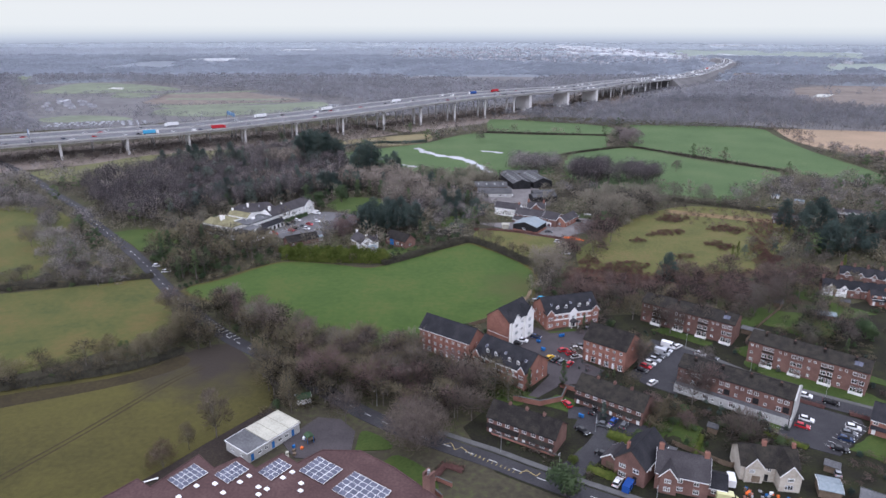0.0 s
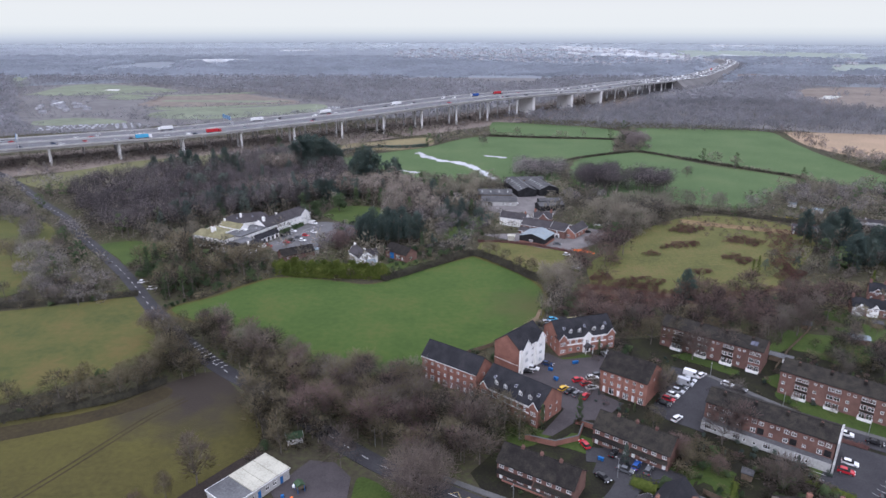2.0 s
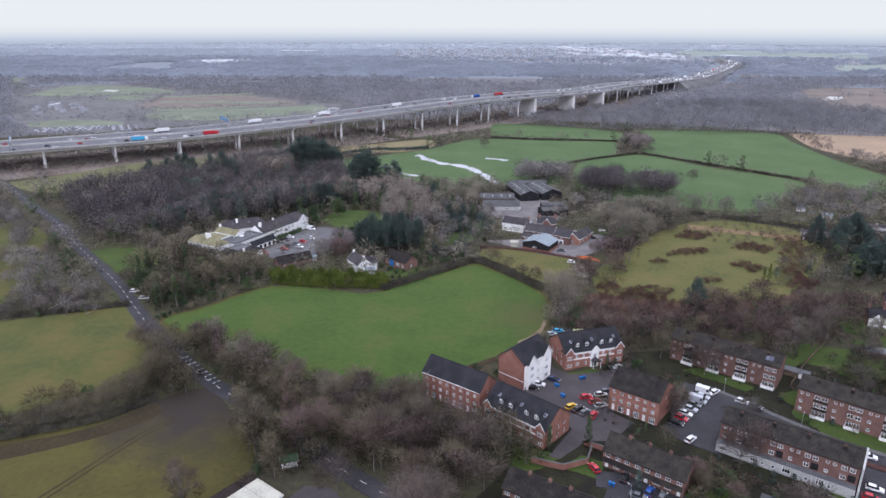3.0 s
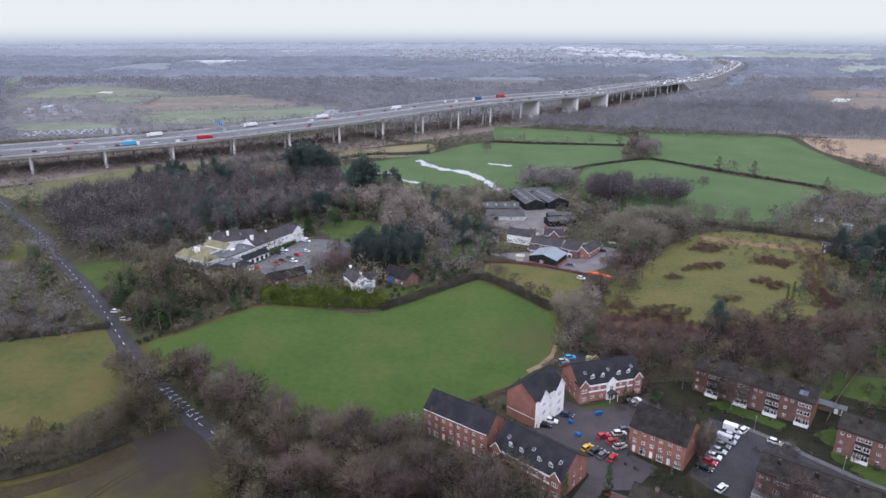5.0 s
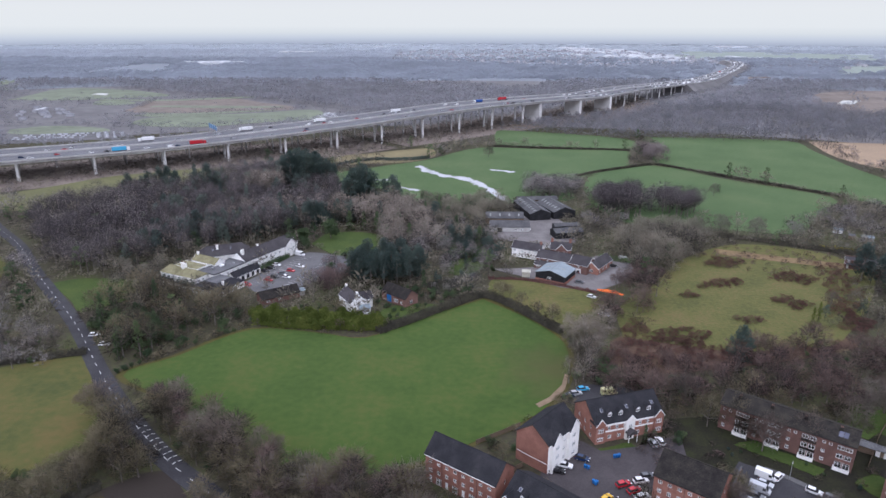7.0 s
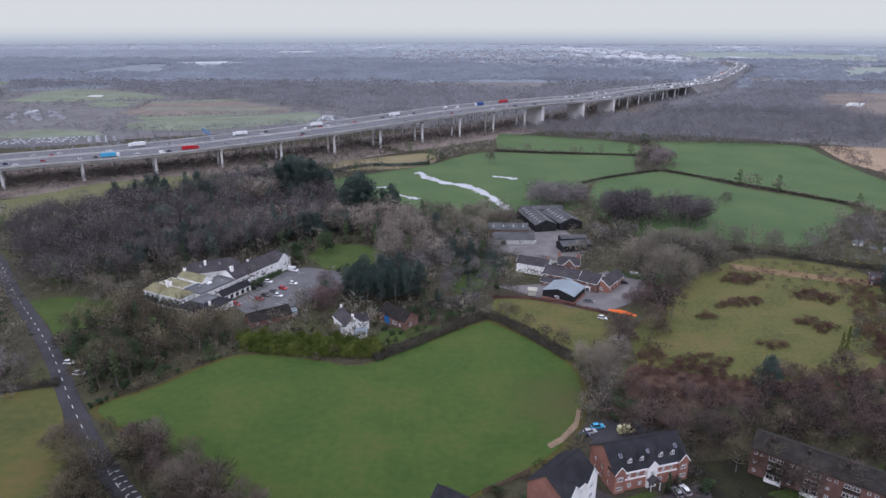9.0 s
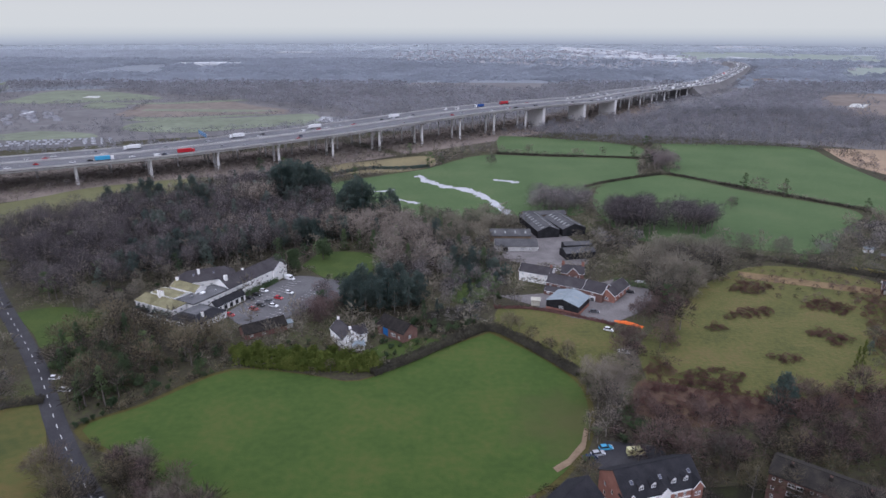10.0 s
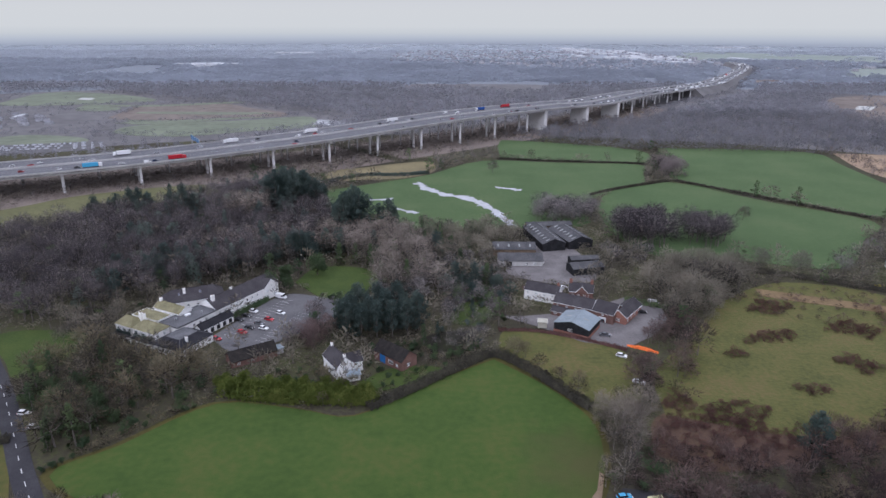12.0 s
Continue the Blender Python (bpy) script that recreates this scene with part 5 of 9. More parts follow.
                v = [bm.verts.new((xe + dx, y, z + dz)) for dx in (0, 0.04) for y, z in ((ya, eave - drop), (yb, ridge)) for dz in (-0.12, 0.22)]
                for f in ((0, 2, 3, 1), (4, 5, 7, 6), (0, 1, 5, 4), (2, 6, 7, 3), (1, 3, 7, 5), (0, 4, 6, 2)):
                    bm.faces.new([v[i] for i in f])
                part("bargeboard", bm, "verge" if mat in ("roof", "brown_roof") else "trim", top)


def chimney(top, x, y, z0, z1, mat="brick", w=0.9, d=0.6, pots=2):
    c = part("chimney", boxes((-w / 2, -d / 2, z0, w / 2, d / 2, z1), (-w / 2 - 0.06, -d / 2 - 0.06, z1 - 0.25, w / 2 + 0.06, d / 2 + 0.06, z1 - 0.1)), mat, top, "", at(x, y))
    for i in range(pots):
        bm = bmesh.new()
        xx = (i - (pots - 1) / 2) * 0.36
        tube(bm, (xx, 0, z1 - 0.02), (xx, 0, z1 + 0.45), 0.13, 0.1, 8)
        part("chimney_pot", bm, "dull_brick", c)


def dormer(top, x, y, z, w=1.4, h=1.2, d=2.0, roof="roof", cheek="slate"):
    """A small gabled window on the front slope; y and z are at its sill."""
    dm = part("dormer", boxes((0, 0.06, 0, 0.12, d, h), (w - 0.12, 0.06, 0, w, d, h)), cheek, top, "", at(x, y, 0, z))
    fr, pn = window_meshes(w - 0.1, h - 0.1, 2, "trim")
    win = part("window", fr, "", dm, "", at(0.05, 0, 0, 0.05))
    part("pane", pn, "", win).visible_shadow = False
    # black sheet behind the pane stands for the unlit room
    part("dark_backing", boxes((0.12, 0.25, 0.02, w - 0.12, 0.3, h)), "black", dm)
    bm = bmesh.new()
    prism(bm, [(0, h), (w, h), (w / 2, h + 0.55)], 0.0, 0.08)
    part("gable_board", bm, "trim", dm)
    bm = bmesh.new()
    prism(bm, [(-0.15, h - 0.06), (w / 2, h + 0.62), (w + 0.15, h - 0.06), (w + 0.15, h + 0.06), (w / 2, h + 0.76), (-0.15, h + 0.06)], -0.2, d)
    part("dormer_roof", bm, roof, dm)


def roof_light(top, x, y, z, pitch):
    m = at(x, y, 0, z) @ pose(0, 0, 0, pitch, 0, 0)
    light = part("roof_light", boxes((0, 0, 0, 0.8, 1.1, 0.1)), "steel", top, "", m)
    part("pane", boxes((0.08, 0.08, 0.1, 0.72, 1.02, 0.112)), "panel", light)


def front_gable(top, x, w, eave, rise, mat, roof, deep, holes=(), proud=0.5):
    """A gabled bay standing proud of the front, with its own roof running back."""
    wall(top, (x, -proud, 0), (1, 0, 0), w, eave, mat, holes, rise)
    for xx, u in ((x, (0, -1, 0)), (x + w, (0, 1, 0))):
        o = (xx, 0.0, 0) if u[1] < 0 else (xx, -proud, 0)
        wall(top, o, u, proud, eave, mat)
    for s in (0, 1):
        bm = bmesh.new()
        xa = x - 0.25 if s == 0 else x + w + 0.25
        za = eave - rise / (w / 2) * 0.25
        v = []
        for y in (-proud - 0.3, deep):
            for k in (0.03, 0.2):
                v += [bm.verts.new((xa, y, za + k)), bm.verts.new((x + w / 2, y, eave + rise + k))]
        for f in ((0, 1, 3, 2), (4, 6, 7, 5), (0, 4, 5, 1), (2, 3, 7, 6), (0, 2, 6, 4), (1, 5, 7, 3)):
            bm.faces.new([v[i] for i in f])
        bmesh.ops.recalc_face_normals(bm, faces=bm.faces[:])
        part("gable_roof", bm, roof, top)
        bm = bmesh.new()
        v = [bm.verts.new((a, y, z + k)) for y in (-proud - 0.36, -proud - 0.3) for a, z in ((xa, za), (x + w / 2, eave + rise)) for k in (-0.12, 0.2)]
        for f in ((0, 2, 3, 1), (4, 5, 7, 6), (0, 1, 5, 4), (2, 6, 7, 3), (1, 3, 7, 5), (0, 4, 6, 2)):
            bm.faces.new([v[i] for i in f])
        part("bargeboard", bm, "trim", top)


def footprint(x, y, ang, L, D):
    BUILT.append((x, y, ang, L, D))
    return at(x, y, ang)


def shell(top, L, D, eave, ridge, mat, roof, front=(), back=(), left=(), right=(), gable=True, side_mat=None, **k):
    """Four walls under a gabled roof."""
    g = ridge - eave if gable and not k.get("hip") else 0.0
    wall(top, (0, 0, 0), (1, 0, 0), L, eave, mat, front)
    wall(top, (L, 0, 0), (0, 1, 0), D, eave, side_mat or mat, right, g)
    wall(top, (L, D, 0), (-1, 0, 0), L, eave, mat, back)
    wall(top, (0, D, 0), (0, -1, 0), D, eave, side_mat or mat, left, g)
    roof_gable(top, L, D, eave, ridge, roof, **k)


def row_of(n, first, step, z, w, h, kind=2):
    return [(first + step * i, z, w, h, kind) for i in range(n)]


def flats_plain(x, y, ang, L, D, eave, ridge, roof, label, n):
    t = thing("apartment_block", footprint(x, y, ang, L, D), label, "apartment building")
    step = (L - 0.8) / n
    front = []
    for i in range(n):
        c = 0.4 + step * (i + 0.5)
        front += [(c - 0.5, 6.0, 1.0, 1.0, 2), (c - 0.5, 3.3, 1.0, 1.25, 2)]
        front.append((c - 0.85, 0.1, 1.7, 2.15, 3) if i % 2 else (c - 0.45, 0.1, 0.9, 2.1, "door"))
    back = row_of(n, 0.9, step, 6.0, 1.0, 1.0) + row_of(n, 0.9, step, 3.3, 1.0, 1.2)
    shell(t, L, D, eave, ridge, "brick", roof, front, back, right=[(D / 2 - 0.4, 6.0, 0.8, 1.1, 1)])
    for i in range(1, 4):
        bm = bmesh.new()
        tube(bm, (L * i / 4, -0.06, 0), (L * i / 4, -0.06, eave - 0.2), 0.05, 0.05, 6)
        part("downpipe", bm, "black", t)
    return t


flats_plain(-8.1, 208.9, -36.5, 21.4, 9.0, 8.3, 12.2, "roof", "three-storey red brick apartment block with dark tiled roof", 8)
flats_plain(49.0, 200.9, -38, 15.3, 12.0, 8.0, 12.0, "brown_roof", "three-storey red brick block with mossy brown tiled roof", 6)


def flats_dormered(x, y, ang, L, D, eave, ridge, label, porch):
    t = thing("apartment_block", footprint(x, y, ang, L, D), label, "apartment building")
    bays = row_of(5, 4.2, (L - 8.4) / 4 - 0.3, 0.9, 1.1, 1.2) + row_of(6, 4.0, (L - 8.6) / 5 - 0.15, 3.9, 0.9, 1.2)
    gab = [(0.55, 0.8, 1.9, 1.4, 3), (0.55, 3.5, 1.9, 1.5, 3)]
    side = [(2.6, 0.9, 0.9, 1.2, 1), (2.6, 3.6, 0.9, 1.2, 1), (6.0, 0.9, 0.9, 1.2, 1), (6.0, 3.6, 0.9, 1.2, 1), (9.4, 3.6, 0.8, 1.2, 1), (9.4, 0.9, 0.8, 1.2, 1)]
    shell(t, L, D, eave, ridge, "brick", "roof", bays, row_of(6, 1.5, 3.3, 3.8, 1.0, 1.2) + row_of(6, 1.5, 3.3, 0.9, 1.0, 1.2), side, side)
    front_gable(t, 0.0, 3.0, eave, 1.9, "brick", "roof", 3.0, [(q[0], q[1], q[2], q[3], q[4]) for q in gab])
    front_gable(t, L - 3.0, 3.0, eave, 1.9, "brick", "roof", 3.0, gab)
    part("render_band", boxes((3.05, -0.06, 3.2, L - 3.05, -0.02, 3.75), (3.05, -0.06, 5.2, L - 3.05, -0.02, eave - 0.05)), "white", t, "white rendered band")
    slope = (ridge - eave) / (D / 2)
    for i, q in enumerate((0.2, 0.36, 0.62, 0.78)):
        dormer(t, L * q, 1.3, eave + 1.3 * slope + 0.15)
    for q in (0.13, 0.5, 0.88):
        roof_light(t, L * q, 2.6, eave + 2.6 * slope + 0.22, math.degrees(math.atan(slope)))
    if porch:
        front_gable(t, L / 2 - 1.4, 2.8, eave + 0.4, 1.5, "white", "roof", 3.2, [(0.75, 3.4, 1.3, 1.5, 2), (0.6, 0.2, 1.6, 2.1, "dark")], 0.7)
        bm = bmesh.new()
        prism(bm, [(L / 2 - 1.7, 2.6), (L / 2 + 1.7, 2.6), (L / 2, 3.9)], -2.6, -0.7)
        part("porch_roof", bm, "slate", t)
        for xx in (-1.4, 1.3):
            part("porch_post", boxes((L / 2 + xx, -2.5, 0, L / 2 + xx + 0.15, -2.35, 2.6)), "trim", t)
    return t


flats_dormered(10.6, 194.4, -42, 21.3, 12.6, 6.2, 10.6, "red brick apartment block with white dormers and dark roof", False)
flats_dormered(39.8, 224.3, 16.5, 22.0, 12.4, 6.2, 10.6, "red brick apartment block with white dormers and gabled porch", True)


def flats_white(x, y, ang, L, D, eave, ridge):
    t = thing("apartment_block", footprint(x, y, ang, L, D), "three-storey block with white rendered front and brick gable", "apartment building")
    front = row_of(2, 5.9, 1.5, 0.9, 0.9, 1.2) + row_of(2, 5.9, 1.5, 3.7, 0.9, 1.2) + row_of(2, 5.9, 1.5, 6.4, 0.9, 1.1)
    shell(t, L, D, eave, ridge, "white", "roof", front, row_of(4, 1.5, 3.3, 3.7, 1.0, 1.2) + row_of(4, 1.5, 3.3, 6.4, 1.0, 1.2), side_mat="brick")
    holes = [(1.4, 0.9, 1.7, 1.4, 3), (1.4, 3.7, 1.7, 1.4, 3), (1.4, 6.5, 1.7, 1.4, 3)]
    front_gable(t, 0.9, 4.5, eave, 2.6, "white", "roof", 4.6, holes, 0.9)
    front_gable(t, L - 5.4, 4.8, eave + 0.3, 2.8, "white", "roof", 4.6, holes, 0.9)
    part("string_course", boxes((-0.06, 0.2, 3.0, -0.01, D - 0.2, 3.18)), "trim", t)
    return t


flats_white(24.2, 210.8, 47, 14.4, 10.4, 9.2, 13.2)


def maisonettes(x, y, ang, L, D, units, label, white_base=False, roof="brown_roof"):
    """Three storeys, with projecting white bays in pairs and a shallow brown roof."""
    eave, ridge = 8.1, 10.3
    t = thing("maisonette_block", footprint(x, y, ang, L, D), label, "apartment building")
    step = L / units
    front = []
    for i in range(units):
        x0 = step * i
        front += [(x0 + 0.8, 6.3, 0.8, 0.8, 1), (x0 + 2.4, 6.3, 0.8, 0.8, 1), (x0 + 0.8, 3.5, 0.9, 1.0, 2), (x0 + 0.9, 0.9, 0.9, 1.1, 2)]
        bx = x0 + step * 0.52
        if white_base:
            front += [(bx, 5.9, 1.3, 1.3, 2), (bx + 1.8, 5.9, 1.3, 1.3, 2), (bx, 3.2, 1.3, 1.4, 2), (bx + 1.7, 3.1, 1.7, 2.0, "dark")]
        else:
            front += [(bx, 5.9, 1.6, 1.3, 2), (bx + 1.9, 5.9, 1.6, 1.3, 2), (bx, 3.2, 1.6, 1.5, 2), (bx + 1.9, 3.2, 1.6, 1.5, 2), (bx, 0.3, 1.6, 1.9, 2), (bx + 1.9, 0.3, 1.6, 1.9, 2)]
    shell(t, L, D, eave, ridge, "dull_brick", roof, front, row_of(units * 2, 1.2, step / 2, 6.0, 1.2, 1.1) + row_of(units * 2, 1.2, step / 2, 3.4, 1.2, 1.1), barge=not white_base)
    for i in range(units):
        bx = step * i + step * 0.52
        if not white_base:
            for z in (5.05, 2.35):
                part("bay_panel", boxes((bx - 0.15, -0.12, z, bx + 3.65, -0.03, z + 0.75)), "dull_brick" if i % 2 else "brown_roof", t, "brown tile-hung bay panel")
            part("balcony_wall", boxes((bx - 0.2, -1.3, 0, bx + 3.7, -1.15, 1.0), (bx - 0.2, -1.15, 0, bx - 0.05, -0.05, 1.0), (bx + 3.55, -1.15, 0, bx + 3.7, -0.05, 1.0)), "white", t, "white rendered patio wall")
        chimney(t, step * (i + 0.5), D / 2 - 1.6, ridge - 1.2, ridge + 0.5, "brown_roof", 0.9, 0.6, 2)
        if i == units - 1 and not white_base:
            pitch = math.degrees(math.atan2(ridge - eave, D / 2))
            for k in range(2):
                part("solar_panel", boxes((0, 0, 0, 1.1, 1.9, 0.06), bevel=0.01), "panel", t, "blue solar panel on the roof", pose(L - 4.6 + 1.2 * k, 1.4, eave + (ridge - eave) * 1.4 / (D / 2) + 0.26, pitch, 0, 0))
    if white_base:
        base = [(1.0 + 2.6 * i, 0.8, 0.8 if i % 3 else 1.9, 0.9 if i % 3 else 1.7, 1 if i % 3 else 3) for i in range(int(L / 2.6) - 1)]
        wall(t, (0, -2.4, 0), (1, 0, 0), L, 2.9, "dirty_white", base)
        wall(t, (L, -2.4, 0), (0, 1, 0), 2.4, 2.9, "dirty_white")
        wall(t, (0, 0, 0), (0, -1, 0), 2.4, 2.9, "dirty_white")
        part("terrace_deck", boxes((0.05, -2.35, 2.72, L - 0.05, -0.02, 2.86)), "grey_felt", t)
        bm = bmesh.new()
        v = []
        for xx in (L + 0.3, L + 0.75):
            v.append([bm.verts.new(p) for p in ((xx, -2.6, 0), (xx, D + 0.3, 0), (xx, D + 0.3, eave + 0.3), (xx, D / 2, ridge + 0.6), (xx, -0.4, eave + 0.3), (xx, -0.4, 3.1), (xx, -2.6, 3.1))])
        bm.faces.new(v[0])
        bm.faces.new(v[1][::-1])
        for i in range(7):
            j = (i + 1) % 7
            bm.faces.new((v[0][i], v[0][j], v[1][j], v[1][i]))
        bmesh.ops.recalc_face_normals(bm, faces=bm.faces[:])
        part("end_wall", bm, "dirty_white", t, "white rendered end wall")
    return t


maisonettes(78.6, 232.8, -38, 34.5, 10.0, 4, "three-storey brick maisonettes with white bays and brown roof")
maisonettes(105.8, 199.8, -39.5, 35.5, 10.0, 4, "weathered brick maisonettes with white window bays")
maisonettes(75.2, 181.8, -37, 33.0, 10.0, 4, "brick maisonettes over a white rendered ground floor", True)


def terrace(x, y, ang, L, D, houses, label, eave=5.0, ridge=8.2, mat="dull_brick", roof="brown_roof"):
    t = thing("terraced_houses", footprint(x, y, ang, L, D), label, "house")
    step = L / houses
    front = []
    for i in range(houses):
        x0 = step * i
        flip = i % 2
        front += [(x0 + 0.6, 3.3, 1.3, 1.2, 2), (x0 + step - 1.9, 3.3, 1.3, 1.2, 2)]
        front += [(x0 + (0.6 if flip else step - 2.3), 0.7, 1.7, 1.4, 3), (x0 + (step - 1.6 if flip else 0.7), 0.1, 0.95, 2.1, "door")]
    shell(t, L, D, eave, ridge, mat, roof, front, row_of(houses * 2, 0.8, step / 2, 3.3, 1.1, 1.1))
    for i in range(0, houses, 2):
        bm = bmesh.new()
        xa, xb = step * i + 0.2, min(L, step * (i + 2)) - 0.2
        v = [bm.verts.new(p) for p in ((xa, -1.3, 2.35), (xb, -1.3, 2.35), (xb, 0, 2.95), (xa, 0, 2.95), (xa, -1.3, 2.45), (xb, -1.3, 2.45), (xb, 0, 3.05), (xa, 0, 3.05))]
        for f in ((0, 1, 2, 3), (7, 6, 5, 4), (0, 4, 5, 1), (1, 5, 6, 2), (3, 2, 6, 7), (0, 3, 7, 4)):
            bm.faces.new([v[k] for k in f])
        bmesh.ops.recalc_face_normals(bm, faces=bm.faces[:])
        part("porch_canopy", bm, roof, t)
    for i in range(1, houses):
        chimney(t, step * i, D / 2, ridge - 0.5, ridge + 0.8, mat, 0.8, 0.6, 2)
    return t


terrace(12.8, 158.4, -32, 20.8, 8.5, 4, "brown-roofed brick terrace with white windows beside the main road")
terrace(40.9, 173.4, -37, 21.3, 8.8, 4, "brown-roofed brick terrace facing a small close")


def cottage_row(x, y, ang, L, D, n, eave, ridge, mat, label, gables, white=()):
    """Low estate cottages: small gabled dormers over the eaves, stacks on the ridge."""
    t = thing("cottages", footprint(x, y, ang, L, D), label, "house")
    step = L / n
    front = []
    for i in range(n):
        front += [(step * i + 0.7, 0.8, 1.3, 1.2, 3), (step * i + step - 1.6, 0.1, 0.9, 2.0, "dark")]
    shell(t, L, D, eave, ridge, mat, "roof", front, row_of(n, 1.0, step, 0.9, 1.2, 1.1))
    for i in range(n):
        if i in gables:
            front_gable(t, step * i + step * 0.3, 2.6, eave, 1.6, "white" if i in white else mat, "roof", 2.4, [(0.7, eave - 1.35, 1.2, 1.1, 2)], 0.25)
        chimney(t, step * i + 0.3, D / 2, ridge - 0.3, ridge + 1.6, "dull_brick", 1.0, 0.6, 3)
    for i in white:
        part("render_panel", boxes((step * i + 0.1, -0.05, 0, step * i + step * 0.28, -0.02, eave - 0.1)), "white", t, "white rendered wall panel")


cottage_row(181.0, 274.0, -27, 26, 7.0, 5, 4.2, 7.0, "dull_brick", "row of brick cottages with small gables and tall stacks", (0, 1, 2, 3, 4))
cottage_row(165.0, 259.0, -19, 26, 7.0, 5, 3.8, 6.5, "dull_brick", "low brick and white cottages in a garden row", (0, 1, 2, 4), (0, 1))
_h = terrace(179, 247.5, -19, 11, 7.5, 2, "brick cottage with a projecting gabled front", 3.2, 5.8, "brick", "roof")
front_gable(_h, 5.0, 5.0, 3.2, 2.6, "brick", "roof", 3.6, [(1.6, 1.0, 1.6, 1.3, 3)], 2.5)


def gable_house():
    t = thing("house", footprint(50.7, 134.0, 49, 13.4, 8.2), "brick house with steep dark roof and garage", "house")
    shell(t, 13.4, 8.2, 5.4, 9.2, "dull_brick", "roof", [(3, 3, 1.2, 1.1, 2), (8, 0.8, 1.4, 1.3, 2)], [(3, 3, 1.2, 1.1, 2)], [(1.2, 3.2, 1.8, 1.3, 3), (5.0, 3.2, 1.6, 1.3, 2), (1.2, 0.6, 2.0, 1.5, 3), (5.2, 0.1, 1.0, 2.1, "dark")], [(3, 3.2, 1.5, 1.2, 2)])
    chimney(t, 3.0, 6.2, 6.5, 9.4, "brick")
    t2 = thing("garage", footprint(46.0, 140.0, 49, 6.5, 5.0), "brick garage with sloping tiled roof", "garage")
    shell(t2, 6.5, 5.0, 2.6, 4.6, "dull_brick", "slate", left=[(1.2, 0.05, 2.6, 2.1, "panel")])


def old_house():
    t = thing("house", footprint(53.4, 134.2, -20, 12.5, 9.5), "old brick house with worn brown tiled roof", "house")
    shell(t, 12.5, 9.5, 5.0, 8.8, "dull_brick", "slate", row_of(3, 1.5, 3.8, 3.1, 1.2, 1.3) + row_of(3, 1.5, 3.8, 0.7, 1.4, 1.4, 3), right=[(3, 3, 1.2, 1.2, 2)])
    front_gable(t, 1.0, 4.2, 5.0, 2.6, "dull_brick", "slate", 4.5, [(1.2, 3.1, 1.6, 1.3, 3), (1.2, 0.7, 1.6, 1.4, 3)], 1.2)
    chimney(t, 11.6, 4.7, 7.5, 10.4, "brick", 1.2, 0.7, 3)
    chimney(t, 0.8, 4.7, 7.5, 10.4, "brick", 1.2, 0.7, 3)
    w = thing("lean_to", footprint(65.6, 131.6, -20, 4.5, 7.0), "brick lean-to under slate roof", "outbuilding")
    shell(w, 4.5, 7.0, 2.6, 4.4, "dull_brick", "roof", [(1, 0.8, 1.2, 1.1, 2)])


def white_house():
    L, D = 14.0, 8.6
    t = thing("house", footprint(76.4, 137.6, -8, L, D), "cream rendered house with two front gables and dark brown roof", "house")
    shell(t, L, D, 4.6, 7.9, "cream_render", "brown_roof", [(5.9, 0.1, 1.0, 2.1, "dark"), (6.4, 3.0, 1.0, 1.0, 2)], right=[(3.5, 2.8, 1.2, 1.2, 2)])
    front_gable(t, 0.9, 4.4, 4.6, 2.7, "cream_render", "brown_roof", 4.2, [(0.9, 2.8, 1.4, 1.2, 3), (1.7, 0.1, 2.1, 2.0, "timber")], 0.9)
    front_gable(t, 8.4, 5.0, 4.6, 3.0, "cream_render", "brown_roof", 4.3, [(1.7, 2.9, 1.6, 1.2, 3), (1.4, 0.5, 2.0, 1.5, 3)], 3.4)
    chimney(t, 6.2, 4.3, 7.2, 9.4, "brick", 1.1, 0.7, 3)
    chimney(t, 13.4, 4.3, 7.2, 9.2, "brick", 0.9, 0.7, 2)
    s = thing("shed", footprint(93.2, 131.0, -20, 5.0, 5.5), "grey flat-roofed shed beside the house", "shed")
    shell(s, 5.0, 5.5, 2.4, 2.9, "timber", "metal_roof", gutter=False)


terrace(230, 381, -22, 28, 9.0, 2, "low pale bungalow with grey roof among trees", 2.8, 5.2, "dirty_white", "slate")
terrace(196, 368, -30, 14, 8.0, 1, "small pale bungalow with grey roof among trees", 2.8, 5.0, "dull_brick", "slate")
gable_house()
old_house()
white_house()
terrace(122.0, 157.5, -38, 12.0, 10.0, 1, "red brick house with dark tiled roof by the car park", 4.8, 8.0, "brick", "roof")


def flat_roofed(name, x, y, ang, L, D, h, mat, roof, label, category, front=(), right=(), left=(), parapet=0.25):
    t = thing(name, footprint(x, y, ang, L, D), label, category)
    wall(t, (0, 0, 0), (1, 0, 0), L, h, mat, front)
    wall(t, (L, 0, 0), (0, 1, 0), D, h, mat, right)
    wall(t, (L, D, 0), (-1, 0, 0), L, h, mat)
    wall(t, (0, D, 0), (0, -1, 0), D, h, mat, left)
    part("roof", boxes((-0.15, -0.15, h - 0.1, L + 0.15, D + 0.15, h + 0.1)), roof, t)
    part("roof_edge", boxes((-0.25, -0.25, h - 0.2, L + 0.25, -0.15, h + parapet), (-0.25, D + 0.15, h - 0.2, L + 0.25, D + 0.25, h + parapet), (-0.25, -0.15, h - 0.2, -0.15, D + 0.15, h + parapet), (L + 0.15, -0.15, h - 0.2, L + 0.25, D + 0.15, h + parapet)), "trim" if parapet < 0.2 else roof, t)
    return t


flat_roofed("outbuilding", 98.5, 124.0, -35, 16, 8, 3.0, "dull_brick", "grey_felt", "low flat-roofed brick outbuilding", "outbuilding")


def cabin():
    L, D, h = 17.8, 9.5, 3.3
